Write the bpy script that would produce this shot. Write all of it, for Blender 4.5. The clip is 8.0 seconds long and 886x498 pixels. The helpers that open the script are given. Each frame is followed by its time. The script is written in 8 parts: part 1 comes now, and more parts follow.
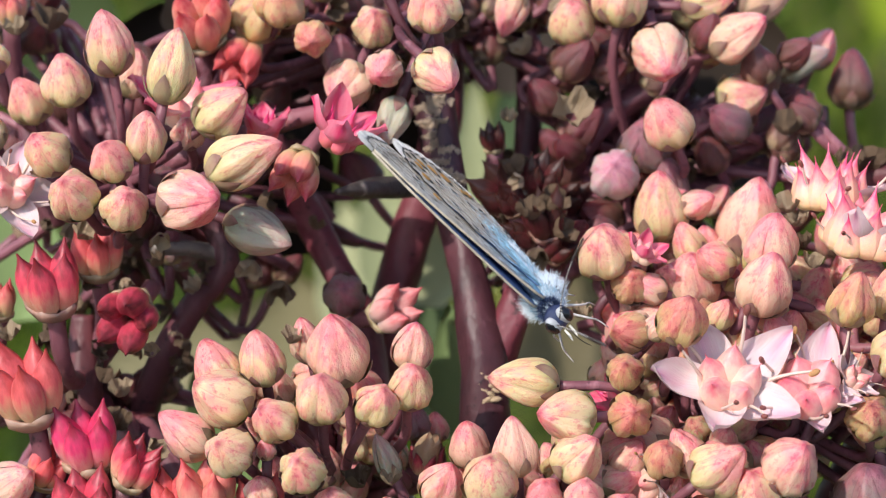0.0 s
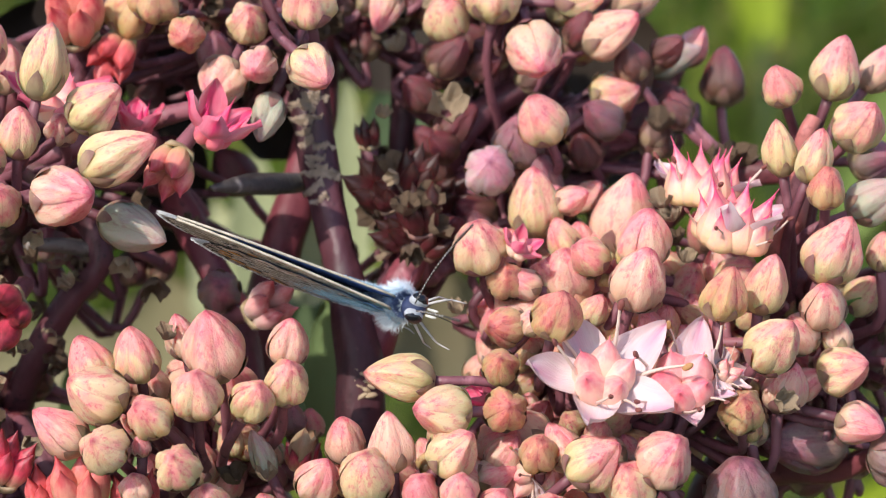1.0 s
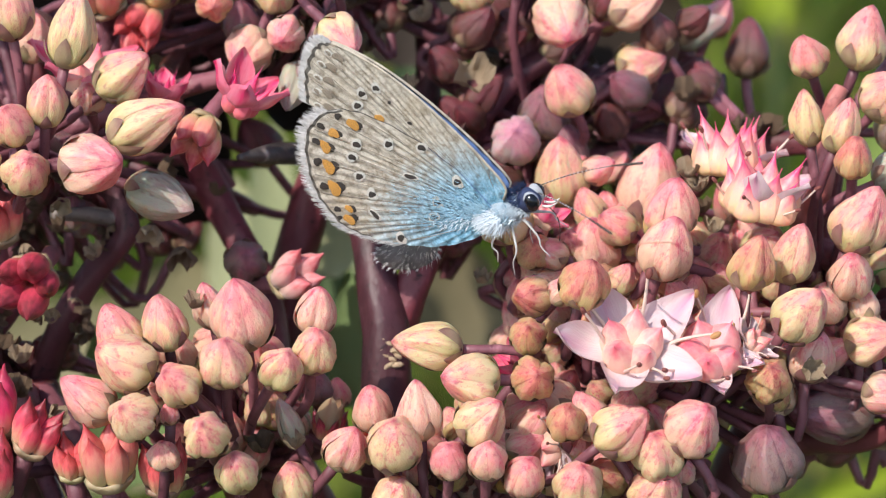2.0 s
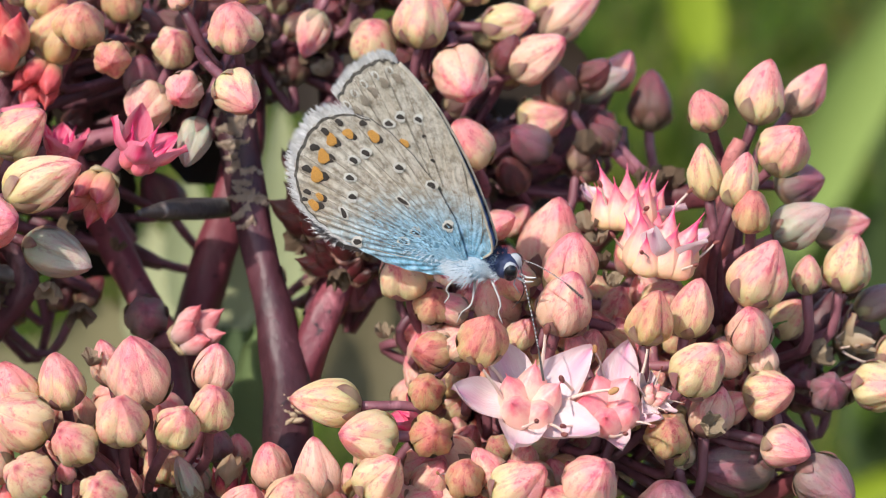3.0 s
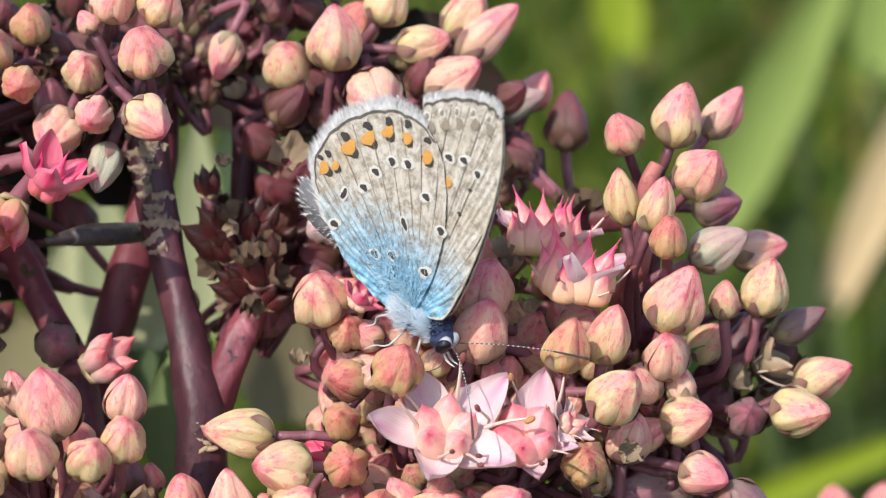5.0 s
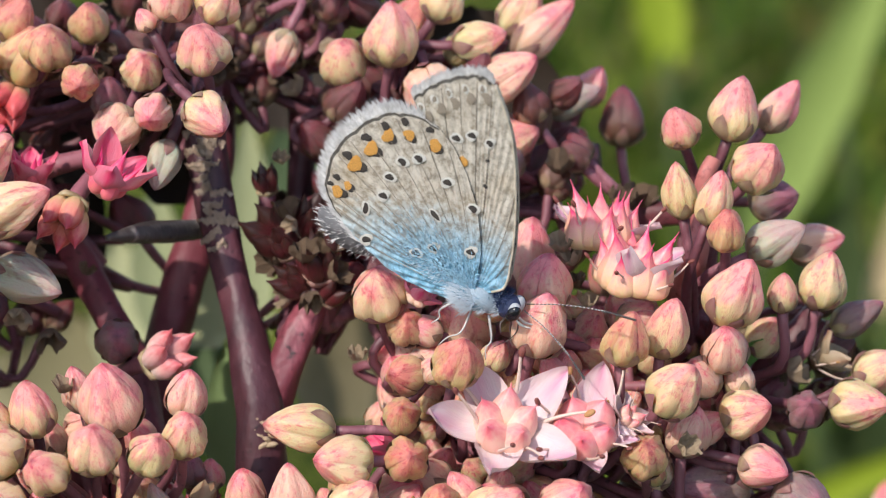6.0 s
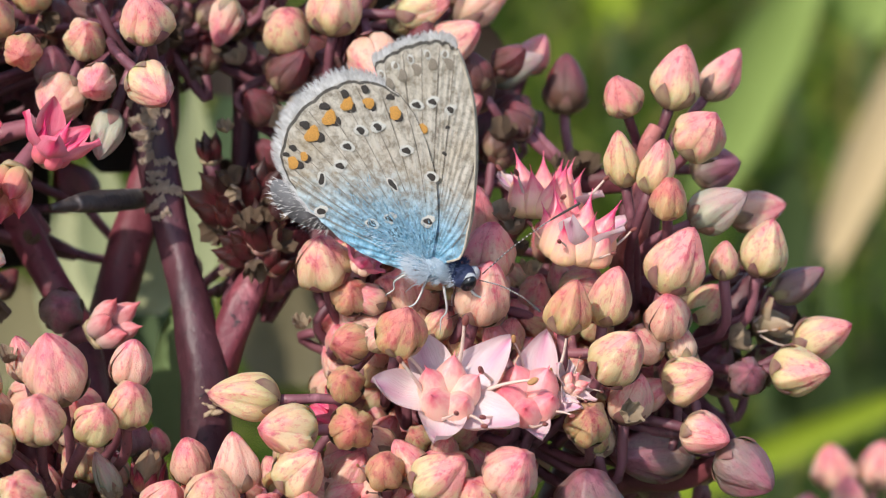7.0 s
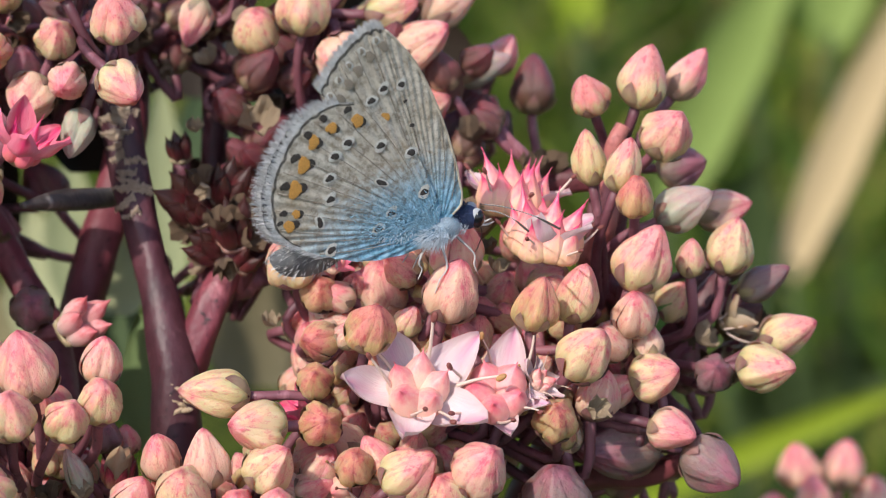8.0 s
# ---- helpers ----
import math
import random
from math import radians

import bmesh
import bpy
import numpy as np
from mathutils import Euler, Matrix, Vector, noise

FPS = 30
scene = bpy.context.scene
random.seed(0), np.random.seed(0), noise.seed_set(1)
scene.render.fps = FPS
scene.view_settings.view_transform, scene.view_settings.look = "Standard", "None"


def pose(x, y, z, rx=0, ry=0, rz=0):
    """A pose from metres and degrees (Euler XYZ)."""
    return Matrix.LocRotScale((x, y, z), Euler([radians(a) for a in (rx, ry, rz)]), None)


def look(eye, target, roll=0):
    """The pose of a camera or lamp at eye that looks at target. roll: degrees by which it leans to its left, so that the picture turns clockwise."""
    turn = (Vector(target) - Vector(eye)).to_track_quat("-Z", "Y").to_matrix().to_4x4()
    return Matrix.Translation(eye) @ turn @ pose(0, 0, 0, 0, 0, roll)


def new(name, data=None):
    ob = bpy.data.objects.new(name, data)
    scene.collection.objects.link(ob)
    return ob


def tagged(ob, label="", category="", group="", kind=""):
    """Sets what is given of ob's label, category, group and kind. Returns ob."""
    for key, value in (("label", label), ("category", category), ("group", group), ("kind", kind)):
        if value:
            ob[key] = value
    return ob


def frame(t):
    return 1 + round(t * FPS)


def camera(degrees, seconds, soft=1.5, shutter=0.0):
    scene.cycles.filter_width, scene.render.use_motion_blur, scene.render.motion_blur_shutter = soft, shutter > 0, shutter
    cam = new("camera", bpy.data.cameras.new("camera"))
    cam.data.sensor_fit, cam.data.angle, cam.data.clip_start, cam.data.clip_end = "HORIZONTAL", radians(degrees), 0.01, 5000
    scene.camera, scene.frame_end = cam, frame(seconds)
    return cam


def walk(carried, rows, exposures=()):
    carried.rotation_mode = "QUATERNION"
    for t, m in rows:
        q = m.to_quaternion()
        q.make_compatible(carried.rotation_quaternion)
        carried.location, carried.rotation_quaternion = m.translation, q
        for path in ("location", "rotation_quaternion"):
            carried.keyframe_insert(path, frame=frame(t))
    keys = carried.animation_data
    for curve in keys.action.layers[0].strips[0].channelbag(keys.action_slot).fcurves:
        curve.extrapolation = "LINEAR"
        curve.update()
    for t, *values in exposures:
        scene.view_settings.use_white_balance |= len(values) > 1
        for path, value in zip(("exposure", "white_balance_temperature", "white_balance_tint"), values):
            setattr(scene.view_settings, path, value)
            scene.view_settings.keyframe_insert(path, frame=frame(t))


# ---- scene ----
MM = 0.001

# The camera: held in the hand, it pans over the flower head from an arm's length of a few centimetres
cam = camera(20, 8.0, soft=1.1)
cam.data.dof.use_dof, cam.data.dof.focus_distance, cam.data.dof.aperture_fstop = True, 0.153, 46.0
walk(cam, [
    (0.0, look((-0.00017, -0.15613, 0.04185), (-0.00234, -0.00530, 0.00209), -0.84)),
    (0.1, look((-0.00021, -0.15644, 0.04187), (-0.00198, -0.00578, 0.00142), -0.81)),
    (0.2, look((-0.00024, -0.15675, 0.04189), (-0.00057, -0.00638, 0.00037), -0.77)),
    (0.3, look((-0.00028, -0.15705, 0.04192), (0.00120, -0.00697, -0.00060), -0.74)),
    (0.4, look((-0.00030, -0.15737, 0.04194), (0.00283, -0.00728, -0.00047), -0.71)),
    (0.5, look((-0.00034, -0.15767, 0.04196), (0.00470, -0.00734, 0.00060), -0.68)),
    (0.6, look((-0.00036, -0.15743, 0.04186), (0.00614, -0.00659, 0.00262), -0.59)),
    (0.7, look((-0.00038, -0.15719, 0.04177), (0.00733, -0.00603, 0.00397), -0.49)),
    (0.8, look((-0.00040, -0.15695, 0.04167), (0.00700, -0.00573, 0.00405), -0.39)),
    (0.9, look((-0.00042, -0.15670, 0.04157), (0.00624, -0.00565, 0.00319), -0.28)),
    (1.0, look((-0.00043, -0.15645, 0.04148), (0.00539, -0.00569, 0.00183), -0.19)),
    (1.1, look((-0.00052, -0.15666, 0.04145), (0.00482, -0.00598, 0.00138), -0.11)),
    (1.2, look((-0.00061, -0.15686, 0.04142), (0.00525, -0.00641, 0.00060), -0.03)),
    (2.3, look((-0.00218, -0.15659, 0.04026), (0.00338, -0.00587, 0.00040), -0.15)),
    (2.4, look((-0.00143, -0.15640, 0.04065), (0.00472, -0.00542, 0.00186), -0.10)),
    (2.5, look((-0.00069, -0.15621, 0.04105), (0.00624, -0.00506, 0.00308), -0.05)),
    (2.6, look((-0.00038, -0.15624, 0.04119), (0.00762, -0.00511, 0.00335), -0.05)),
    (2.7, look((-0.00008, -0.15627, 0.04132), (0.00926, -0.00539, 0.00279), -0.05)),
    (2.8, look((0.00023, -0.15630, 0.04147), (0.01025, -0.00556, 0.00255), -0.05)),
    (2.9, look((0.00054, -0.15633, 0.04160), (0.01037, -0.00555, 0.00279), -0.05)),
    (3.0, look((0.00084, -0.15636, 0.04175), (0.00999, -0.00545, 0.00328), -0.04)),
    (3.1, look((0.00086, -0.15625, 0.04191), (0.00947, -0.00533, 0.00337), -0.04)),
    (3.2, look((0.00088, -0.15614, 0.04206), (0.00873, -0.00522, 0.00334), -0.03)),
    (3.3, look((0.00090, -0.15603, 0.04223), (0.00928, -0.00525, 0.00307), -0.02)),
    (3.4, look((0.00092, -0.15592, 0.04239), (0.01029, -0.00510, 0.00361), -0.03)),
    (3.5, look((0.00094, -0.15582, 0.04254), (0.01186, -0.00485, 0.00476), -0.02)),
    (3.6, look((0.00087, -0.15583, 0.04237), (0.01288, -0.00453, 0.00633), -0.04)),
    (3.7, look((0.00081, -0.15585, 0.04220), (0.01362, -0.00445, 0.00687), -0.06)),
    (3.8, look((0.00075, -0.15588, 0.04203), (0.01293, -0.00451, 0.00631), -0.09)),
    (3.9, look((0.00069, -0.15590, 0.04185), (0.01197, -0.00474, 0.00498), -0.11)),
    (4.0, look((0.00062, -0.15593, 0.04168), (0.01093, -0.00496, 0.00377), -0.14)),
    (4.1, look((0.00075, -0.15573, 0.04196), (0.01050, -0.00471, 0.00409), -0.07)),
    (4.2, look((0.00088, -0.15554, 0.04224), (0.01085, -0.00459, 0.00415), -0.01)),
    (4.3, look((0.00101, -0.15534, 0.04252), (0.01171, -0.00433, 0.00485), 0.06)),
    (4.4, look((0.00114, -0.15514, 0.04280), (0.01259, -0.00417, 0.00521), 0.12)),
    (4.5, look((0.00127, -0.15495, 0.04308), (0.01345, -0.00412, 0.00515), 0.19)),
    (4.6, look((0.00152, -0.15472, 0.04347), (0.01454, -0.00417, 0.00475), 0.21)),
    (4.7, look((0.00177, -0.15450, 0.04385), (0.01554, -0.00418, 0.00447), 0.21)),
    (5.8, look((0.00044, -0.15402, 0.04298), (0.01378, -0.00339, 0.00466), -0.08)),
    (5.9, look((0.00038, -0.15437, 0.04300), (0.01222, -0.00361, 0.00467), -0.25)),
    (6.0, look((0.00034, -0.15470, 0.04302), (0.01176, -0.00402, 0.00428), -0.40)),
    (6.1, look((0.00041, -0.15466, 0.04306), (0.01221, -0.00413, 0.00384), -0.30)),
    (6.2, look((0.00048, -0.15462, 0.04312), (0.01409, -0.00417, 0.00419), -0.21)),
    (6.3, look((0.00056, -0.15458, 0.04316), (0.01565, -0.00410, 0.00492), -0.11)),
    (6.4, look((0.00063, -0.15454, 0.04321), (0.01662, -0.00400, 0.00555), -0.02)),
    (6.5, look((0.00070, -0.15449, 0.04326), (0.01730, -0.00400, 0.00567), 0.08)),
    (6.6, look((0.00069, -0.15463, 0.04339), (0.01738, -0.00423, 0.00550), 0.01)),
    (6.7, look((0.00068, -0.15477, 0.04352), (0.01704, -0.00451, 0.00492), -0.05)),
    (6.8, look((0.00066, -0.15490, 0.04365), (0.01674, -0.00479, 0.00435), -0.11)),
    (6.9, look((0.00065, -0.15504, 0.04378), (0.01601, -0.00507, 0.00365), -0.19)),
    (7.0, look((0.00064, -0.15517, 0.04391), (0.01514, -0.00545, 0.00255), -0.25)),
    (7.1, look((0.00060, -0.15517, 0.04385), (0.01436, -0.00550, 0.00209), -0.24)),
    (7.2, look((0.00056, -0.15516, 0.04380), (0.01480, -0.00548, 0.00220), -0.24)),
    (7.3, look((0.00053, -0.15516, 0.04374), (0.01513, -0.00527, 0.00304), -0.23)),
    (7.4, look((0.00049, -0.15515, 0.04368), (0.01555, -0.00512, 0.00367), -0.22)),
    (7.5, look((0.00045, -0.15515, 0.04363), (0.01632, -0.00497, 0.00450), -0.22)),
    (7.6, look((0.00042, -0.15540, 0.04361), (0.01591, -0.00497, 0.00529), -0.20)),
    (7.7, look((0.00041, -0.15565, 0.04360), (0.01598, -0.00527, 0.00512), -0.16)),
    (7.8, look((0.00038, -0.15590, 0.04358), (0.01650, -0.00586, 0.00404), -0.14)),
    (7.9, look((0.00036, -0.15615, 0.04357), (0.01659, -0.00656, 0.00241), -0.11)),
    (8.0, look((0.00033, -0.15640, 0.04355), (0.01696, -0.00676, 0.00270), -0.08)),
], [(0.0, 0.65), (4.7, 0.64), (5.8, 0.54), (8.0, 0.50)])

# ---------------------------------------------------------------- light
RIGHT, UP, NEAR = Vector((1, 0, 0)), Vector((0, 0.2588, 0.9659)), Vector((0, -0.9659, 0.2588))
SUN_WAY = (RIGHT * -0.46 + UP * 0.50 + NEAR * 0.72).normalized()
world = bpy.data.worlds.new("sky")
scene.world = world
world.use_nodes = True
sky = world.node_tree.nodes.new("ShaderNodeTexSky")
sky.sky_type, sky.sun_disc = "NISHITA", False
sky.sun_elevation = math.asin(SUN_WAY.z)
sky.sun_rotation = math.atan2(SUN_WAY.x, SUN_WAY.y)
world.node_tree.links.new(sky.outputs[0], world.node_tree.nodes["Background"].inputs[0])
world.node_tree.nodes["Background"].inputs[1].default_value = 0.15
lamp = bpy.data.lights.new("sun", "SUN")
lamp.energy, lamp.angle, lamp.color = 2.8, radians(0.6), (1.0, 0.95, 0.86)
sun = new("sun", lamp)
sun.matrix_world = look(SUN_WAY * 3, (0, 0, 0))


# ---------------------------------------------------------------- materials
class Mat:
    """A node material with a few short helpers."""

    def __init__(self, name, rough=0.5, sub=0.0):
        self.m = bpy.data.materials.new(name)
        self.m.use_nodes = True
        self.t = self.m.node_tree
        self.b = self.t.nodes["Principled BSDF"]
        self.b.inputs["Roughness"].default_value = rough
        if sub:
            self.b.inputs["Subsurface Weight"].default_value = sub
            self.b.inputs["Subsurface Radius"].default_value = (0.0016, 0.0006, 0.0004)
            self.b.inputs["Subsurface Scale"].default_value = 0.9

    def node(self, kind, **values):
        n = self.t.nodes.new(kind)
        for k, v in values.items():
            n.inputs[k.replace("_", " ")].default_value = v
        return n

    def link(self, a, b):
        self.t.links.new(a, b)

    def coords(self, which="Object", scale=(1, 1, 1)):
        c, m = self.node("ShaderNodeTexCoord"), self.node("ShaderNodeMapping", Scale=scale)
        self.link(c.outputs[which], m.inputs["Vector"])
        return m.outputs[0]

    def noise(self, vector, scale, detail=4.0, rough=0.55):
        n = self.node("ShaderNodeTexNoise", Scale=scale, Detail=detail, Roughness=rough)
        self.link(vector, n.inputs["Vector"])
        return n.outputs["Fac"]

    def ramp(self, fac, *stops):
        r = self.node("ShaderNodeValToRGB")
        el = r.color_ramp.elements
        while len(el) < len(stops):
            el.new(0.5)
        for e, (p, c) in zip(el, stops):
            e.position, e.color = p, (*c, 1) if len(c) == 3 else c
        self.link(fac, r.inputs[0])
        return r.outputs[0]

    def mix(self, fac, a, b, blend="MIX"):
        n = self.t.nodes.new("ShaderNodeMix")
        n.data_type, n.blend_type = "RGBA", blend
        for v, s in ((fac, n.inputs[0]), (a, n.inputs[6]), (b, n.inputs[7])):
            if isinstance(v, (int, float)):
                s.default_value = v
            elif isinstance(v, tuple):
                s.default_value = (*v, 1)
            else:
                self.link(v, s)
        return n.outputs[2]

    def math(self, op, a, b=0.0, c=0.0, clamp=False):
        n = self.t.nodes.new("ShaderNodeMath")
        n.operation, n.use_clamp = op, clamp
        for v, s in zip((a, b, c), n.inputs):
            if isinstance(v, (int, float)):
                s.default_value = v
            else:
                self.link(v, s)
        return n.outputs[0]

    def rand(self):
        return self.node("ShaderNodeObjectInfo").outputs["Random"]

    def island(self):
        return self.node("ShaderNodeNewGeometry").outputs["Random Per Island"]

    def uv(self):
        s = self.node("ShaderNodeSeparateXYZ")
        self.link(self.node("ShaderNodeTexCoord").outputs["UV"], s.inputs[0])
        return s.outputs[0], s.outputs[1]

    def bump(self, height, strength=0.3, distance=0.0001):
        n = self.node("ShaderNodeBump", Strength=strength, Distance=distance)
        self.link(height, n.inputs["Height"])
        self.link(n.outputs[0], self.b.inputs["Normal"])

    def done(self, colour):
        if isinstance(colour, tuple):
            self.b.inputs["Base Color"].default_value = (*colour, 1)
        else:
            self.link(colour, self.b.inputs["Base Color"])
        return self.m


def bud_material(name, body, flush, streak, amount, base):
    """Waxy petals: a pale keel and base lobe, a feathered flush towards the tip and the seams, short dark streaks and smudges."""
    m = Mat(name, 0.45, 0.45)
    u, v = m.uv()
    r = m.rand()
    shift = m.node("ShaderNodeCombineXYZ")
    m.link(m.math("MULTIPLY", r, 40.0), shift.inputs[0])
    m.link(m.math("MULTIPLY", r, 17.0), shift.inputs[1])

    def moved(scale):
        add = m.node("ShaderNodeVectorMath")
        m.link(m.coords("Object", scale), add.inputs[0])
        m.link(shift.outputs[0], add.inputs[1])
        return add.outputs[0]

    long, blot = moved((1, 1, 0.38)), moved((1, 1, 0.8))
    veins = m.noise(long, 9.0, 5.0, 0.75)
    broad = m.noise(long, 3.6, 5.0, 0.65)
    patch = m.noise(blot, 2.4, 3.0, 0.6)
    fine = m.noise(blot, 36.0, 3.0, 0.6)
    edge = m.math("ABSOLUTE", m.math("SUBTRACT", u, 0.5))
    other = m.math("FRACT", m.math("MULTIPLY", r, 7.31))
    colour = m.mix(m.math("MULTIPLY", other, 0.45), body, base)
    colour = m.mix(m.math("MULTIPLY_ADD", v, -2.4, 1.15, clamp=True), colour, base)
    keel = m.math("MULTIPLY_ADD", edge, -7.0, 1.0, clamp=True)
    colour = m.mix(m.math("MULTIPLY", keel, 0.35), colour, tuple(min(0.82, c * 1.25) for c in body))
    f = m.math("ADD", m.math("MULTIPLY_ADD", broad, 3.4, -2.0), m.math("MULTIPLY_ADD", v, 2.3, -1.05))
    f = m.math("ADD", f, m.math("ADD", m.math("MULTIPLY_ADD", edge, 0.6, -0.05), m.math("MULTIPLY_ADD", patch, 2.6, -1.2)))
    f = m.math("ADD", f, m.math("MULTIPLY_ADD", r, 0.9, -0.35), clamp=True)
    colour = m.mix(m.math("MULTIPLY", f, 0.9), colour, flush)
    lines = m.math("MULTIPLY_ADD", veins, 10.0, -5.25, clamp=True)
    lines = m.math("MULTIPLY", lines, m.math("MULTIPLY_ADD", v, 0.9, m.math("MULTIPLY_ADD", patch, 1.2, -0.55), clamp=True))
    colour = m.mix(m.math("MULTIPLY", lines, 0.95 * amount), colour, streak)
    smudge = m.math("MULTIPLY_ADD", m.noise(blot, 6.5, 5.0, 0.7), 8.0, -4.5, clamp=True)
    colour = m.mix(m.math("MULTIPLY", smudge, 0.62), colour, tuple(0.5 * c + 0.22 * d for c, d in zip(streak, body)))
    seam = m.math("MULTIPLY_ADD", edge, 16.0, -7.1, clamp=True)
    colour = m.mix(m.math("MULTIPLY", seam, m.math("MULTIPLY_ADD", v, 0.7, -0.15, clamp=True)), colour, tuple(c * 0.55 for c in streak))
    colour = m.mix(m.math("MULTIPLY_ADD", v, 12.0, -11.1, clamp=True), colour, tuple(c * 0.5 for c in streak))
    spots = m.math("MULTIPLY_ADD", fine, 9.0, -6.0, clamp=True)
    colour = m.mix(m.math("MULTIPLY", spots, 0.45), colour, tuple(c * 0.45 for c in streak))
    m.bump(m.math("ADD", m.math("MULTIPLY", fine, 0.3), m.math("ADD", m.math("MULTIPLY", veins, 0.7), broad)), 0.5, 0.0003)
    return m.done(colour)


BUD = {
    "c": bud_material("cream_petals", (0.69, 0.475, 0.30), (0.77, 0.27, 0.27), (0.60, 0.07, 0.14), 1.0, (0.53, 0.46, 0.19)),
    "p": bud_material("blush_petals", (0.74, 0.42, 0.325), (0.78, 0.24, 0.27), (0.66, 0.05, 0.14), 0.9, (0.65, 0.43, 0.28)),
    "o": bud_material("tan_petals", (0.58, 0.35, 0.20), (0.62, 0.19, 0.17), (0.44, 0.05, 0.08), 1.0, (0.46, 0.37, 0.13)),
    # Plum and grey also put the shade on a few buds into their colour.
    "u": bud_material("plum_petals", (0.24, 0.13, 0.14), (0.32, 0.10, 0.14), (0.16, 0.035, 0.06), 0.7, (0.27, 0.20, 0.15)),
    "g": bud_material("grey_petals", (0.42, 0.37, 0.29), (0.50, 0.33, 0.31), (0.42, 0.16, 0.20), 0.5, (0.40, 0.41, 0.28)),
    "b": bud_material("frosted_petals", (0.56, 0.42, 0.40), (0.64, 0.28, 0.36), (0.46, 0.10, 0.22), 0.6, (0.48, 0.38, 0.34)),
    # Maroon of withered buds, darkened further to stand in for shade between buds.
    "m": bud_material("shade_maroon_petals", (0.13, 0.045, 0.042), (0.19, 0.04, 0.055), (0.08, 0.015, 0.025), 0.7, (0.12, 0.07, 0.04)),
}


def sepal_material():
    m = Mat("sepal", 0.5, 0.1)
    u, v = m.uv()
    n = m.noise(m.coords(), 6.0)
    r = m.rand()
    c = m.mix(r, (0.40, 0.34, 0.18), (0.30, 0.15, 0.13))
    f = m.math("ADD", m.math("MULTIPLY_ADD", v, 2.2, -0.75), m.math("MULTIPLY_ADD", n, 1.4, -0.7), clamp=True)
    c = m.mix(f, c, m.mix(r, (0.22, 0.13, 0.085), (0.22, 0.085, 0.09)))
    m.bump(n, 0.3, 0.0002)
    return m.done(c)


def carpel_material(name, low, high, tip, at=(0.08, 0.44, 0.68)):
    m = Mat(name, 0.35, 0.15)
    u, v = m.uv()
    n = m.noise(m.coords("Object", (1, 1, 0.5)), 6.0)
    f = m.math("ADD", v, m.math("MULTIPLY_ADD", n, 0.7, -0.35), clamp=True)
    c = m.ramp(f, (at[0], low), (at[1], high), (at[2], tip))
    c = m.mix(m.math("MULTIPLY", m.rand(), 0.25), c, high)
    m.bump(m.noise(m.coords(), 26.0), 0.3, 0.0001)
    return m.done(c)


RIPE = (0.12, 0.50, 0.84)
CARPEL = {
    "red": carpel_material("red_follicle", (0.72, 0.42, 0.28), (0.70, 0.07, 0.12), (0.20, 0.02, 0.03), RIPE),
    "rose": carpel_material("rose_follicle", (0.76, 0.36, 0.30), (0.74, 0.05, 0.16), (0.30, 0.02, 0.05), RIPE),
    "withered": carpel_material("withered_follicle", (0.13, 0.05, 0.035), (0.11, 0.02, 0.025), (0.04, 0.015, 0.012)),
    "dark": carpel_material("dark_red_follicle", (0.64, 0.36, 0.20), (0.50, 0.05, 0.09), (0.08, 0.012, 0.012), RIPE),
    "coral": carpel_material("coral_follicle", (0.70, 0.48, 0.27), (0.72, 0.13, 0.14), (0.36, 0.04, 0.04), RIPE),
    "orange": carpel_material("orange_follicle", (0.60, 0.48, 0.22), (0.68, 0.26, 0.20), (0.50, 0.05, 0.07), RIPE),
    "rosy": carpel_material("rosy_follicle", (0.82, 0.50, 0.36), (0.84, 0.35, 0.32), (0.80, 0.14, 0.20), (0.1, 0.55, 0.95)),
    "blush": carpel_material("blush_follicle", (0.74, 0.56, 0.48), (0.74, 0.38, 0.36), (0.58, 0.13, 0.15), RIPE),
    "peach": carpel_material("peach_follicle", (0.80, 0.60, 0.42), (0.84, 0.47, 0.38), (0.76, 0.14, 0.20), (0.1, 0.52, 0.92)),
    "pink": carpel_material("pink_follicle", (0.82, 0.58, 0.30), (0.86, 0.40, 0.33), (0.80, 0.06, 0.19), (0.08, 0.45, 0.78)),
    "hot": carpel_material("hot_pink_follicle", (0.74, 0.22, 0.20), (0.78, 0.12, 0.22), (0.66, 0.02, 0.14)),
}


def petal_material(name, white, pink, amount):
    m = Mat(name, 0.45, 0.2)
    u, v = m.uv()
    n = m.noise(m.coords("Object", (3, 0.6, 1)), 5.0)
    mid = m.math("SUBTRACT", 1.0, m.math("MULTIPLY", m.math("ABSOLUTE", m.math("SUBTRACT", u, 0.5)), 3.2), clamp=True)
    f = m.math("MULTIPLY", m.math("MULTIPLY_ADD", v, 1.3, -0.35, clamp=True), m.math("ADD", mid, 0.25))
    f = m.math("MULTIPLY", m.math("ADD", f, m.math("MULTIPLY_ADD", n, 0.6, -0.3)), amount, clamp=True)
    m.bump(m.noise(m.coords("Object", (14, 1.2, 1)), 4.0), 0.4, 0.0001)
    return m.done(m.mix(f, white, pink))


PETAL = {
    "star": petal_material("white_pink_petal", (0.68, 0.535, 0.525), (0.64, 0.20, 0.36), 0.85),
    "pinkstar": petal_material("pink_petal", (0.77, 0.20, 0.28), (0.70, 0.03, 0.13), 1.6),
    "dry": petal_material("faded_petal", (0.40, 0.28, 0.17), (0.34, 0.15, 0.09), 0.9),
}


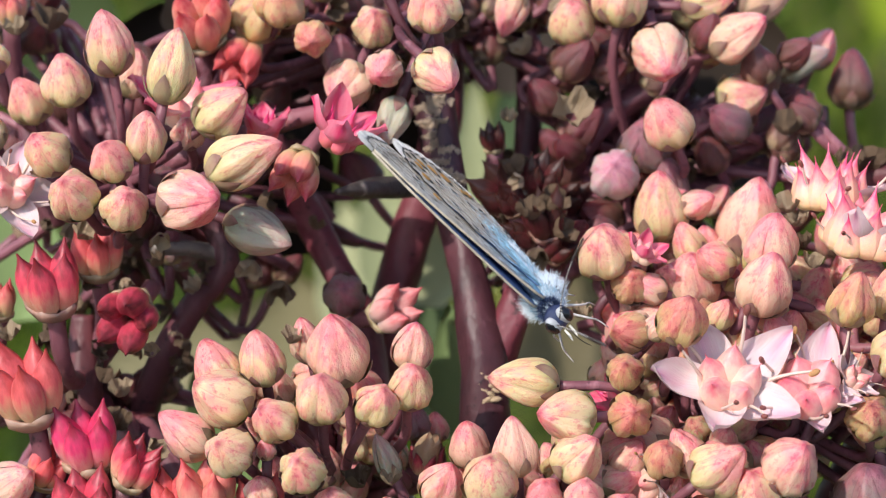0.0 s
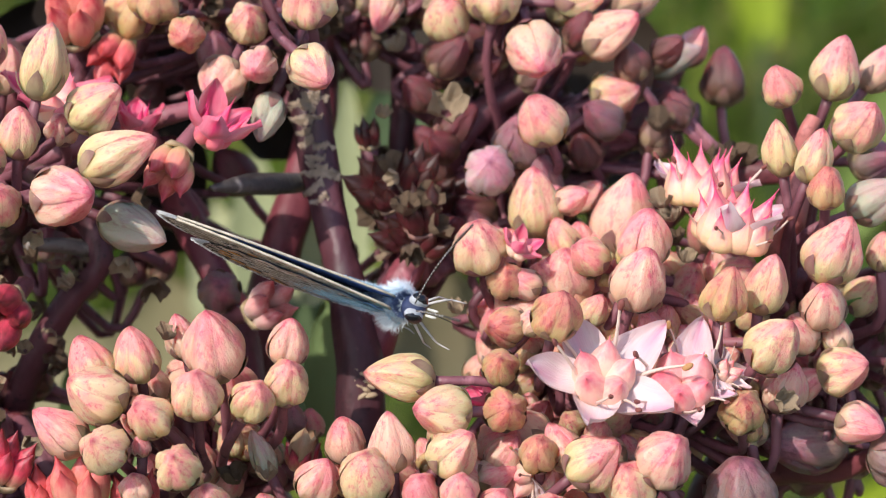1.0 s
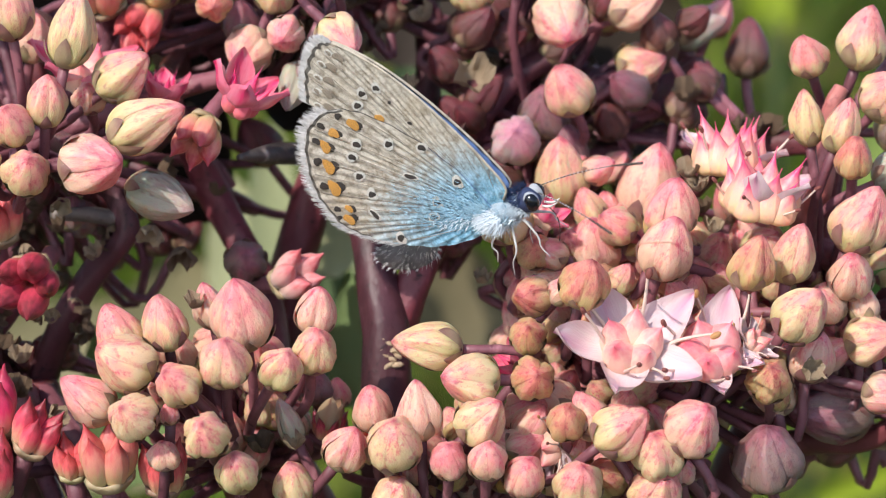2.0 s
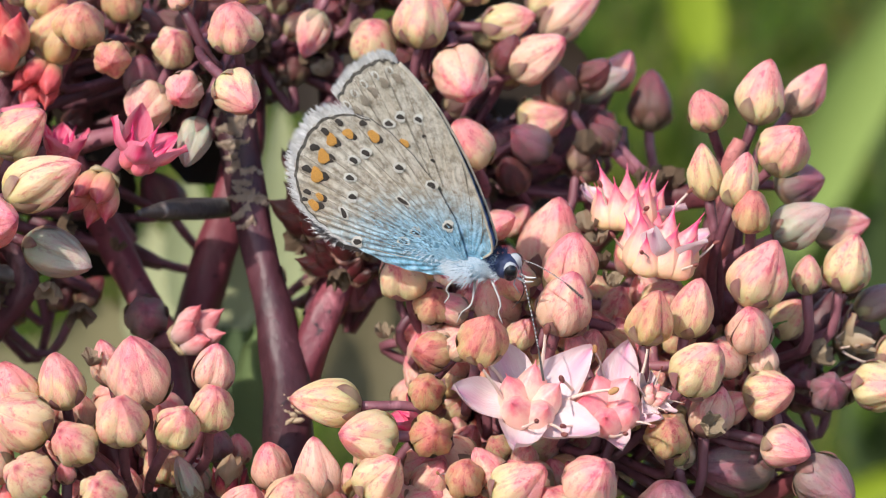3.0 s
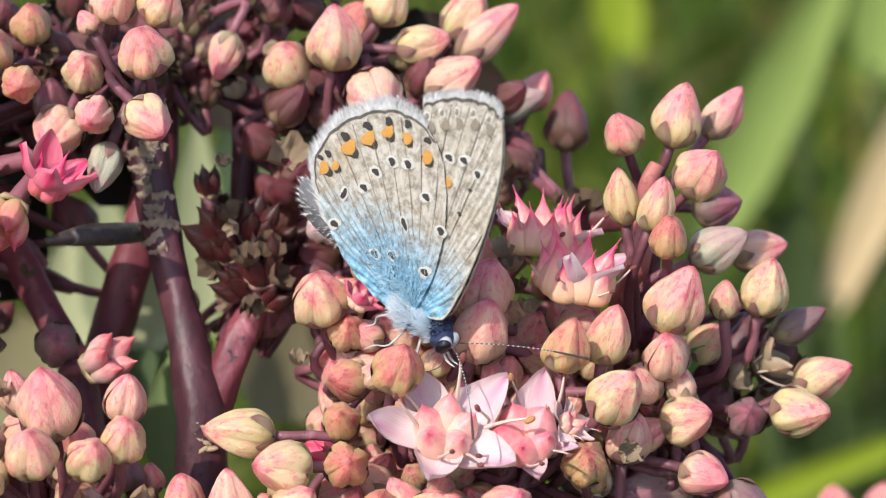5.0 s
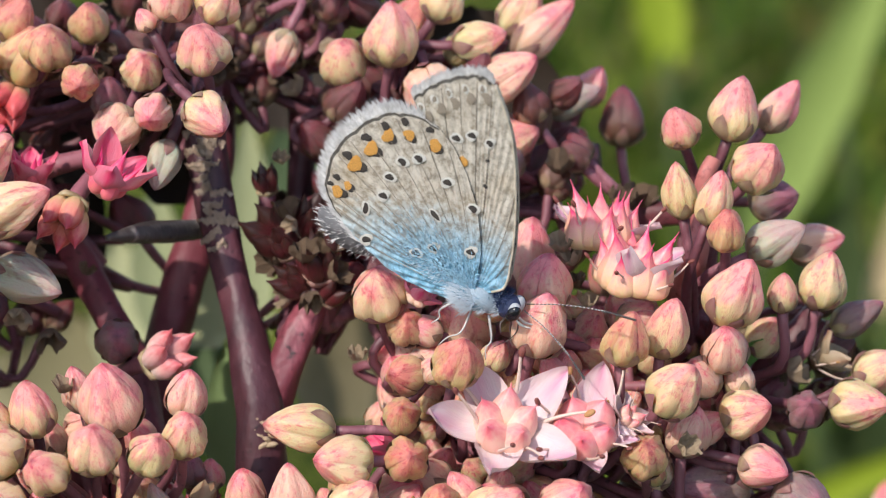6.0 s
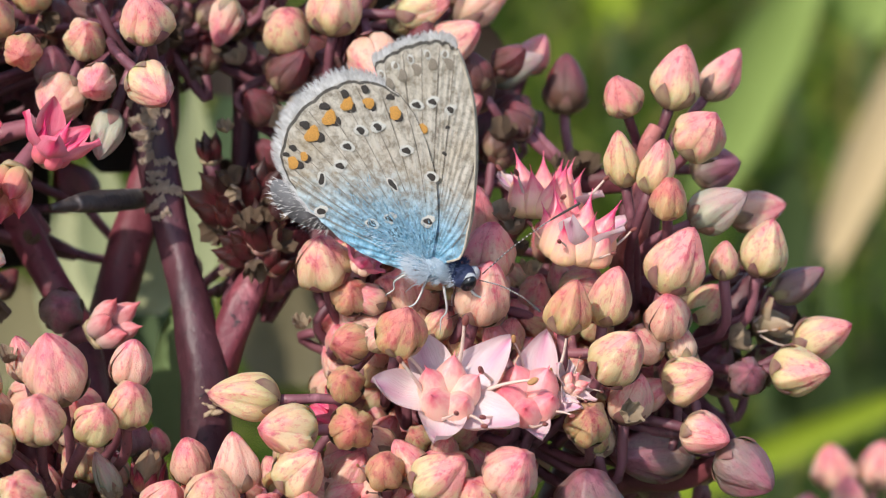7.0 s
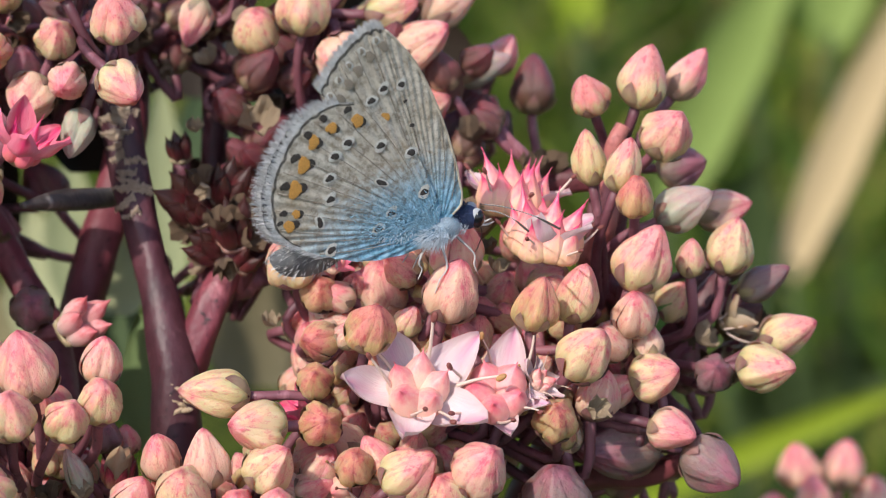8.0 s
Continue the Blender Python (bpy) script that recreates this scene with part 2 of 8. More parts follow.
def stem_material(name, dark, light):
    m = Mat(name, 0.5)
    p = m.coords("Object", (1, 1, 0.35))
    big, fine, grit = m.noise(p, 110.0, 5.0, 0.65), m.noise(p, 700.0), m.noise(m.coords(), 1500.0)
    c = m.ramp(big, (0.34, dark), (0.62, light))
    c = m.mix(m.math("MULTIPLY_ADD", fine, 6.0, -3.6, clamp=True), c, tuple(min(1, x * 1.5 + 0.05) for x in light))
    c = m.mix(m.math("MULTIPLY_ADD", grit, 8.0, -4.9, clamp=True), c, tuple(x * 0.5 for x in dark))
    m.bump(m.math("ADD", m.math("ADD", fine, m.math("MULTIPLY", grit, 0.6)), m.math("MULTIPLY", big, 2.0)), 0.4, 0.0003)
    return m.done(c)


STEM = stem_material("maroon_stem", (0.045, 0.012, 0.016), (0.19, 0.045, 0.055))
# Darker maroon for the main stem, left branch and upper branches.
DARKSTEM = stem_material("dark_maroon_stem", (0.026, 0.009, 0.013), (0.125, 0.037, 0.05))
REDSTEM = stem_material("red_stem", (0.06, 0.013, 0.02), (0.25, 0.055, 0.075))
WITHERED = stem_material("withered_leaf_stub", (0.04, 0.03, 0.03), (0.20, 0.165, 0.15))
STALK = stem_material("plum_stalk", (0.07, 0.02, 0.03), (0.27, 0.095, 0.12))
REDSTALK = stem_material("red_stalk", (0.42, 0.09, 0.08), (0.52, 0.2, 0.18))
SEPAL = sepal_material()


def simple(name, colour, rough=0.5, scale=400.0, spread=0.5, bump=0.3, island=0.0):
    m = Mat(name, rough)
    n = m.noise(m.coords(), scale)
    c = m.mix(m.math("MULTIPLY_ADD", n, 3.0, -1.0, clamp=True), tuple(x * (1 - spread) for x in colour), tuple(min(1, x * (1 + spread * 0.6)) for x in colour))
    if island:
        c = m.mix(m.math("MULTIPLY", m.island(), island), c, tuple(x * 0.35 for x in colour))
    m.bump(n, bump, 0.0002)
    return m.done(c)


SCAR = simple("papery_scar", (0.74, 0.56, 0.42), 0.8, 900.0, 0.6, 0.8)
PAPER = simple("papery_husk", (0.40, 0.29, 0.19), 0.8, 900.0, 0.6, 0.6)
DRY = simple("dried_brown", (0.16, 0.10, 0.06), 0.85, 700.0, 0.6, 0.6)
FILAMENT = simple("filament", (0.72, 0.54, 0.46), 0.5, 500.0, 0.15)
ANTHER = simple("anther", (0.22, 0.06, 0.05), 0.6, 900.0, 0.4)
POLLEN = simple("pollen_anther", (0.46, 0.23, 0.09), 0.7, 900.0, 0.3)


def leaf_material(name, a, b, scale):
    m = Mat(name, 0.7, 0.0)
    m.b.inputs["Specular IOR Level"].default_value = 0.25
    n = m.noise(m.coords(), scale)
    c = m.mix(n, a, b)
    m.b.inputs["Transmission Weight"].default_value = 0.0
    m.bump(m.noise(m.coords(), scale * 6), 0.3, 0.0004)
    return m.done(c)


LEAF = leaf_material("fleshy_leaf", (0.13, 0.21, 0.07), (0.30, 0.37, 0.17), 60.0)
PALELEAF = leaf_material("pale_leaf", (0.30, 0.31, 0.16), (0.44, 0.43, 0.26), 50.0)


# ---------------------------------------------------------------- mesh helpers
def mesh(name, verts, faces, material, uvs=None, smooth=True):
    me = bpy.data.meshes.new(name)
    me.from_pydata([tuple(v) for v in verts], [], faces)
    me.materials.append(material)
    if uvs:
        layer = me.uv_layers.new(name="UVMap")
        for loop in me.loops:
            layer.data[loop.index].uv = uvs[loop.vertex_index]
    if smooth:
        me.polygons.foreach_set("use_smooth", [True] * len(me.polygons))
    me.update()
    return me


def piece(name, me, parent, m=None, label=""):
    """Links a mesh as one part under its thing or under a part."""
    ob = new(name, me)
    ob.parent = parent
    if m is not None:
        ob.matrix_basis = m
    if label:
        ob["label"] = label
    return ob


def thing(name, x, y, z, label, category, group=""):
    ob = new(name)
    ob.empty_display_size = 0.002
    ob.location = (x * MM, y * MM, z * MM)
    return tagged(ob, label, category, group)


def aim(way, spin=0.0):
    """The turn that brings z onto way."""
    return Vector(way).to_track_quat("Z", "Y").to_matrix().to_4x4() @ Matrix.Rotation(spin, 4, "Z")


def facing(ang, tilt):
    """A direction from its angle on the plane square to the view and its lean towards the viewer, in degrees."""
    a, t = radians(ang), radians(tilt)
    return (RIGHT * math.cos(a) + UP * math.sin(a)) * math.cos(t) + NEAR * math.sin(t)


def spline(points, n):
    """Points along a smooth curve through the given ones."""
    p = [Vector(q) for q in points]
    p = [p[0] * 2 - p[1]] + p + [p[-1] * 2 - p[-2]]
    out = []
    for i in range(1, len(p) - 2):
        for k in range(n):
            t = k / n
            out.append(0.5 * (2 * p[i] + (p[i + 1] - p[i - 1]) * t + (2 * p[i - 1] - 5 * p[i] + 4 * p[i + 1] - p[i + 2]) * t * t
                              + (3 * p[i] - p[i - 1] - 3 * p[i + 1] + p[i + 2]) * t ** 3))
    return out + [p[-2]]


def tube(name, points, radii, material, sides=12, rough=0.0, steps=6, seed=0):
    """A tapered tube through points, with uneven sides and closed ends."""
    path = spline(points, steps)
    rad = [r[0] for r in spline([(r, 0, 0) for r in radii], steps)]
    verts, faces = [], []
    side = Vector((0.3, 1, 0.2))
    for i, c in enumerate(path):
        d = (path[min(i + 1, len(path) - 1)] - path[max(i - 1, 0)]).normalized()
        side = (side - d * side.dot(d)).normalized()
        other = d.cross(side)
        for k in range(sides):
            a = 2 * math.pi * k / sides
            w = side * math.cos(a) + other * math.sin(a)
            r = rad[i] * (1 + rough * noise.noise(c * 300 + w * 1.3 + Vector((seed, 0, 0))))
            verts.append(c + w * r)
    for i in range(len(path) - 1):
        for k in range(sides):
            a, b = i * sides + k, i * sides + (k + 1) % sides
            faces.append((a, b, b + sides, a + sides))
    faces.append(tuple(range(sides))[::-1])
    faces.append(tuple(range((len(path) - 1) * sides, len(path) * sides)))
    return mesh(name, verts, faces, material)


# ---------------------------------------------------------------- buds
def swell(v):
    return 0.5 * math.sin(math.pi * min(1, max(0, 0.015 + 0.975 * v)) ** 0.66) ** 0.74


def bud_mesh(kind, seed):
    """Five keeled waxy petals folded into a pointed egg: a sharp keel on each, a groove at each seam, rounded lobes at the base."""
    rng = random.Random(seed)
    n, rings = 50, 17
    twist, lap, flat = rng.uniform(-0.5, 0.5), rng.uniform(0.03, 0.10), rng.uniform(0.7, 1.25)
    lift = [rng.uniform(-0.10, 0.08) for _ in range(5)]
    ridge = [rng.uniform(0.02, 0.09) for _ in range(5)]
    drop = [rng.uniform(-0.035, 0.02) for _ in range(5)]
    lean = (rng.uniform(-0.09, 0.09), rng.uniform(-0.09, 0.09))
    verts, uvs, faces = [], [], []
    for i in range(rings):
        v = i / (rings - 1)
        for k in range(n + 1):
            f = 5 * k / n
            p = f % 1.0 - 0.5 if k < n else 0.5
            which = min(4, int(f))
            body = math.sin(math.pi * min(1, v * 1.1)) ** 0.7 if v < 0.9 else 0.35
            facet = math.cos(radians(36)) / math.cos(radians(36 - 72 * math.sqrt(p * p + 0.010)))
            seam = math.exp(-((0.5 - abs(p)) / 0.10) ** 2)
            groove = (0.035 + 0.05 * v + 0.17 * max(0, 1 - v / 0.38)) * seam
            keel = ridge[which] * math.exp(-(p / 0.11) ** 2) * (0.25 + 0.9 * v)
            crease = 0.018 * math.cos(p * 26 + which) * body
            r = swell(v) * (1 + (facet - 0.9) * flat * (0.35 + 0.65 * v) + keel + crease + (lap * p + lift[which] * (1 - abs(2 * p)) - groove) * body)
            a = 2 * math.pi * k / n + twist * v
            q = Vector((math.cos(a), math.sin(a), v * 1.6 + seed))
            r *= 1 + 0.11 * noise.noise(q * 1.1) + 0.06 * noise.noise(q * 2.7)
            if i == rings - 1:
                r *= 0.08
            low = drop[which] * (1 - abs(2 * p)) * max(0, 1 - v / 0.4)
            verts.append((r * math.cos(a) + lean[0] * v * v, r * math.sin(a) + lean[1] * v * v, v + low))
            uvs.append((p + 0.5, v))
    for i in range(rings - 1):
        for k in range(n):
            a = i * (n + 1) + k
            faces.append((a, a + 1, a + n + 2, a + n + 1))
    return mesh("bud", verts, faces, BUD[kind], uvs)


def calyx_mesh(seed):
    """A small cup with five narrow dark sepals that point up between the petals' lobes."""
    rng = random.Random(seed)
    verts, uvs, faces = [], [], []
    cols, rows = 4, 6
    for s in range(5):
        high, wide = rng.uniform(0.28, 0.44), rng.uniform(0.75, 1.0)
        start = len(verts)
        for j in range(rows):
            t = j / (rows - 1)
            for k in range(cols + 1):
                p = 2 * k / cols - 1
                v = 0.01 + high * t
                half = wide * (0.62 * (1 - t) ** 0.75 + 0.015) * (1 + 0.25 * (t < 0.05))
                r = swell(v) * (1.0 + 0.03 * (1 - abs(p))) + 0.006
                a = 2 * math.pi * s / 5 + p * half
                verts.append((r * math.cos(a), r * math.sin(a), v - (0.02 if j == 0 else 0)))
                uvs.append((p * 0.5 + 0.5, t))
        for j in range(rows - 1):
            for k in range(cols):
                a = start + j * (cols + 1) + k
                faces.append((a, a + 1, a + cols + 2, a + cols + 1))
        tip = len(verts)
        verts.append((0, 0, -0.02))
        uvs.append((0.5, 0))
        for k in range(cols):
            faces.append((tip, start + k + 1, start + k))
    return mesh("calyx", verts, faces, SEPAL, uvs)


BUDS = {k: [bud_mesh(k, 7 * i + 3) for i in range(8)] for k in BUD}
CALYX = [calyx_mesh(i) for i in range(4)]
TURN = random.Random(11)


def bud(cluster, kind, x, y, z, w, l, ang, tilt):
    """A bud centred at x, y, z, w wide and l long, in millimetres, on a stalk that bends down to its cluster's node."""
    way = facing(ang, tilt)
    centre = Vector((x, y, z)) * MM - cluster.location
    base = centre - way * (l * 0.46 * MM)
    m = Matrix.Translation(base) @ aim(way, TURN.uniform(0, 6.28)) @ Matrix.Diagonal((w * MM, w * MM, l * MM, 1))
    ob = piece("bud", TURN.choice(BUDS[kind]), cluster, m)
    piece("calyx", TURN.choice(CALYX), ob, label="narrow dark pointed sepals")
    if base.length > 0.002:
        reach = min(base.length, 0.013)
        foot = base - base.normalized() * reach * 0.9 - way * 0.0012
        me = tube("stalk", [base + way * 0.0002, base - way * 0.35 * reach, foot], [0.00036, 0.00032, 0.00042], STALK, 8, 0.15, 4)
        piece("stalk", me, cluster)
    return ob


# ---------------------------------------------------------------- fruits and open flowers
def carpel_mesh(tone, slim):
    """A plump follicle that narrows to a beak."""
    n, rings = 14, 13
    verts, uvs, faces = [], [], []
    beaked = ((0.0, 0.24), (0.12, 0.38), (0.32, 0.47), (0.52, 0.45), (0.68, 0.34), (0.80, 0.19), (0.88, 0.09), (1.0, 0.03))
    for i in range(rings):
        v = i / (rings - 1)
        r = 0.5 * (math.sin(math.pi * min(1, 0.05 + v * 1.02) ** slim) ** (1.5 if slim < 0.54 else 0.9) * (1 - 0.15 * v) + 0.06 * (1 - v))
        if slim == 0.86:
            r = float(np.interp(v, [b[0] for b in beaked], [b[1] for b in beaked]))
        r = max(r, 0.012)
        for k in range(n + 1):
            a = 2 * math.pi * k / n
            groove = 1 - 0.20 * math.exp(-((a - math.pi) / 0.3) ** 2)
            verts.append((r * groove * math.cos(a) + 0.26 * v * v, r * math.sin(a), v))
            uvs.append((k / n, v))
    for i in range(rings - 1):
        for k in range(n):
            a = i * (n + 1) + k
            faces.append((a, a + 1, a + n + 2, a + n + 1))
    return mesh("carpel", verts, faces, CARPEL[tone], uvs)


CARPELS = {}


def carpels(parent, tone, size, lean, spread, slim, high, fat):
    """Five follicles in a ring on a parent whose z is the axis."""
    key = (tone, slim)
    if key not in CARPELS:
        CARPELS[key] = carpel_mesh(tone, slim)
    spin = TURN.uniform(0, 6.28)
    for i in range(5):
        s = size * TURN.uniform(0.9, 1.08)
        m = (Matrix.Rotation(spin + i * 2 * math.pi / 5, 4, "Z") @ Matrix.Translation((spread * size, 0, 0))
             @ Matrix.Rotation(radians(lean * TURN.uniform(0.8, 1.2)), 4, "Y") @ Matrix.Diagonal((s * fat, s * fat, s * high, 1)))
        piece("carpel", CARPELS[key], parent, m)


def cup_mesh():
    verts, faces = [], []
    n = 20
    for i in range(5):
        for k in range(n):
            a = 2 * math.pi * k / n
            r = (0.15, 0.30, 0.38, 0.39, 0.32)[i] * (1 + 0.12 * math.cos(5 * a) * (i > 1))
            verts.append((r * math.cos(a), r * math.sin(a), (-0.2, -0.12, 0.0, 0.10, 0.07)[i] + 0.05 * math.cos(5 * a) * (i > 2)))
    for i in range(4):
        for k in range(n):
            a, b = i * n + k, i * n + (k + 1) % n
            faces.append((a, b, b + n, a + n))
    faces.append(tuple(range(n))[::-1])
    return mesh("cup", verts, faces, SEPAL)


CUP = cup_mesh()


def fruit(cluster, tone, x, y, z, w, ang, tilt):
    """A ripening fruit: five swollen follicles on a withered cup, w millimetres across."""
    way = facing(ang, tilt)
    at = Vector((x, y, z)) * MM - cluster.location - way * w * 0.3 * MM
    ob = piece("fruit", CUP, cluster, Matrix.Translation(at) @ aim(way, TURN.uniform(0, 6.28)) @ Matrix.Scale(w * MM, 4), "swollen %s follicles" % tone)
    carpels(ob, tone, 0.80, 3, 0.27, 0.86, 1.25, 0.62)
    reach = min(at.length, 0.014)
    if at.length > 0.002:
        piece("stalk", tube("stalk", [at, at - way * 0.4 * reach, at - at.normalized() * reach], [0.0006, 0.0006, 0.0008], STALK, 8, 0.2, 4), cluster)
    return ob


def petal_mesh(kind, curl):
    nu, nv = 8, 14
    verts, uvs, faces = [], [], []
    for side in (0, 1):
        for j in range(nv + 1):
            v = j / nv
            half = 0.31 * math.sin(math.pi * min(1, 0.12 + 0.88 * v) ** 0.9) ** 0.75 + 0.004
            for i in range(nu + 1):
                u = i / nu
                q = 2 * u - 1
                thick = 0.022 * (1 - q * q) * (1 - v * 0.6) * side
                verts.append((half * q, v, curl * v * v + 0.17 * q * q * (1 - 0.4 * v) - 0.012 * math.cos(q * 9) + 0.03 * math.sin(v * 9 + 2 * q) - thick))
                uvs.append((u, v))
        s = side * (nu + 1) * (nv + 1)
        for j in range(nv):
            for i in range(nu):
                a = s + j * (nu + 1) + i
                f = (a, a + 1, a + nu + 2, a + nu + 1)
                faces.append(f if side == 0 else f[::-1])
    return mesh("petal", verts, faces, PETAL[kind], uvs)


PETALS = {(k, c): petal_mesh(k, c) for k in PETAL for c in (-0.12, 0.1, 0.28)}


def stamen_mesh(bend, anther):
    verts, faces = [], []
    path = [Vector((0.10 * bend * math.sin(t * 3), bend * t * t * 0.35, t)) for t in [i / 8 for i in range(9)]]
    for i, c in enumerate(path):
        for k in range(6):
            a = k * math.pi / 3
            r = 0.038 * (1 - 0.5 * i / 8)
            verts.append(c + Vector((r * math.cos(a), r * math.sin(a), 0)))
    for i in range(8):
        for k in range(6):
            a, b = i * 6 + k, i * 6 + (k + 1) % 6
            faces.append((a, b, b + 6, a + 6))
    return mesh("stamen", verts, faces, FILAMENT)


def grain_mesh(material):
    bm = bmesh.new()
    bmesh.ops.create_icosphere(bm, subdivisions=2, radius=1.0)
    for v in bm.verts:
        v.co.x *= 0.75 + 0.2 * abs(v.co.z)
    me = bpy.data.meshes.new("anther")
    bm.to_mesh(me)
    bm.free()
    me.materials.append(material)
    me.polygons.foreach_set("use_smooth", [True] * len(me.polygons))
    return me


STAMENS = [stamen_mesh(b, ANTHER) for b in (-0.5, 0.3, 0.8)]
GRAINS = [grain_mesh(ANTHER), grain_mesh(ANTHER), grain_mesh(POLLEN)]


def flower(cluster, kind, x, y, z, size, ang, tilt, spin=18):
    """An open flower: size is the petal's length in millimetres."""
    way = facing(ang, tilt)
    at = Vector((x, y, z)) * MM - cluster.location
    ob = piece("flower", CUP, cluster, Matrix.Translation(at - way * size * 0.12 * MM) @ aim(way, radians(spin)) @ Matrix.Scale(size * 0.5 * MM, 4), "open %s flower" % {
        "star": "white and pink", "coral": "coral and white", "spiky": "pink-tipped", "pinkstar": "bright pink", "rosespike": "rose red", "dry": "faded", "darkspike": "dark red"}[kind])
    opening = {"star": 76, "coral": 70, "spiky": 58, "pinkstar": 46, "rosespike": 46, "dry": 45, "darkspike": 20}[kind]
    tint = {"star": "star", "coral": "star", "spiky": "star", "pinkstar": "pinkstar", "rosespike": "pinkstar", "dry": "dry", "darkspike": "dry"}[kind]
    count = {"spiky": 3, "darkspike": 3, "coral": 4}.get(kind, 5)
    for i in range(count):
        m = (Matrix.Rotation(radians(90) + i * 2 * math.pi / 5 + TURN.uniform(-0.12, 0.12), 4, "Z") @ Matrix.Translation((0, 0.2, 0))
             @ Matrix.Rotation(radians(90 - opening * TURN.uniform(0.88, 1.1)), 4, "X") @ Matrix.Scale(1.9 * TURN.uniform(0.9, 1.06) * (0.62 if kind == "coral" and i < 3 else 1.0), 4))
        piece("petal", PETALS[(tint, TURN.choice((-0.12, 0.1, 0.28)))], ob, m)
    if kind in ("star", "pinkstar"):
        carpels(ob, "peach", 1.26, 12, 0.19, 0.70, 0.95, 0.70)
    elif kind == "coral":
        carpels(ob, "rosy", 1.32, 8, 0.22, 0.90, 0.80, 0.74)
    elif kind == "spiky":
        carpels(ob, "pink", 1.95, 8, 0.24, 0.5, 0.98, 0.62)
        carpels(ob, "pink", 1.6, 13, 0.40, 0.5, 0.98, 0.64)
    elif kind == "rosespike":
        carpels(ob, "hot", 1.45, 14, 0.22, 0.52, 1.1, 0.42)
    elif kind == "darkspike":
        carpels(ob, "dark", 1.4, 14, 0.22, 0.55, 1.0, 0.45)
    if kind in ("star", "coral", "spiky", "dry"):
        for i in range(6):
            s = TURN.uniform(1.1, 1.85)
            m = (Matrix.Rotation(i * math.pi / 3 + TURN.uniform(-0.25, 0.25), 4, "Z") @ Matrix.Translation((0.42, 0, 0))
                 @ Matrix.Rotation(radians(TURN.uniform(25, 62)), 4, "Y") @ Matrix.Scale(s, 4))
            st = piece("stamen", TURN.choice(STAMENS), ob, m)
            tip = st.data.vertices[-1].co
            piece("anther", TURN.choice(GRAINS), ob, m @ Matrix.Translation(tip) @ Matrix.Diagonal((0.05, 0.05, 0.085, 1)))
    return ob


def husk_mesh(seed, material):
    """A withered, torn cup."""
    rng = random.Random(seed)
    verts, faces = [], []
    n = 18
    tear = [rng.uniform(0.55, 1.25) for _ in range(n)]
    for j in range(7):
        v = j / 6
        for k in range(n):
            a = 2 * math.pi * k / n
            lay = v if j < 4 else 1 - (j - 3) / 4
            r = (0.12 + 0.42 * lay ** 0.7) * (1 + 0.14 * math.sin(5 * a + seed) + 0.08 * rng.uniform(-1, 1)) * (1.0 if j < 4 else 0.9)
            verts.append((r * math.cos(a), r * math.sin(a), 0.75 * lay * tear[k] - (0.0 if j < 4 else 0.04)))
    for j in range(6):
        for k in range(n):
            a, b = j * n + k, j * n + (k + 1) % n
            faces.append((a, b, b + n, a + n))
    return mesh("husk", verts, faces, material, smooth=False)


HUSKS = [husk_mesh(i, DRY) for i in range(3)] + [husk_mesh(i, PAPER) for i in range(3)]


def husk(cluster, pale, x, y, z, w, ang, tilt):
    """A dried flower husk, w millimetres across."""
    way = facing(ang, tilt)
    at = Vector((x, y, z)) * MM - cluster.location - way * w * 0.3 * MM
    piece("husk", HUSKS[TURN.randrange(3) + (3 if pale else 0)], cluster, Matrix.Translation(at) @ aim(way, TURN.uniform(0, 6)) @ Matrix.Scale(w * MM, 4), "withered papery husk")


# ---------------------------------------------------------------- stems
plant = thing("sedum_stem", 0.75, -2.08, -15.48, "forked maroon sedum stems with papery leaf scars", "stem")


def stem(points, widths, material=None, rough=0.17):
    """A branch through points, with its widths, in millimetres."""
    me = tube("branch", [Vector(p) * MM - plant.location for p in points], [w * 0.5 * MM for w in widths], material or STEM, 24, rough, 10, len(points))
    return piece("branch", me, plant)


stem([(0.00, 45.00, -430.00), (0.38, 16.75, -175.48), (0.58, 6.40, -87.48), (0.38, 0.91, -41.00), (0.15, -0.37, -23.37), (0.17, -1.56, -15.40), (0.20, -0.64, -11.24), (0.13, 0.50, -6.69), (-0.82, 3.03, -2.01), (-1.88, 5.40, 2.34), (-2.69, 7.69, 7.02), (-3.07, 9.75, 11.19), (-2.75, 12.64, 14.51)], [5.25, 3.73, 3.56, 3.50, 3.43, 3.39, 3.39, 3.10, 2.30, 2.45, 2.65, 2.50, 2.00], DARKSTEM)  # main stem
stem([(0.29, 0.64, -10.17), (0.91, 1.28, -7.38), (2.47, 1.99, -3.59), (3.89, 3.51, -1.03), (4.59, 5.86, -0.13)], [1.86, 2.38, 2.30, 2.02, 1.51], REDSTEM)  # right branch
stem([(6.00, 45.00, -430.00), (-0.34, 25.26, -176.64), (-3.82, 18.03, -88.64), (-5.96, 14.24, -42.12), (-6.95, 13.47, -24.43), (-7.15, 12.53, -16.42), (-6.56, 12.96, -8.29), (-5.12, 13.49, -2.75), (-3.65, 14.53, 1.63), (-2.40, 15.87, 6.79), (-1.97, 17.27, 12.53)], [5.25, 3.35, 3.19, 3.13, 3.07, 3.04, 3.01, 2.91, 2.76, 2.60, 2.13], REDSTEM)  # back stem
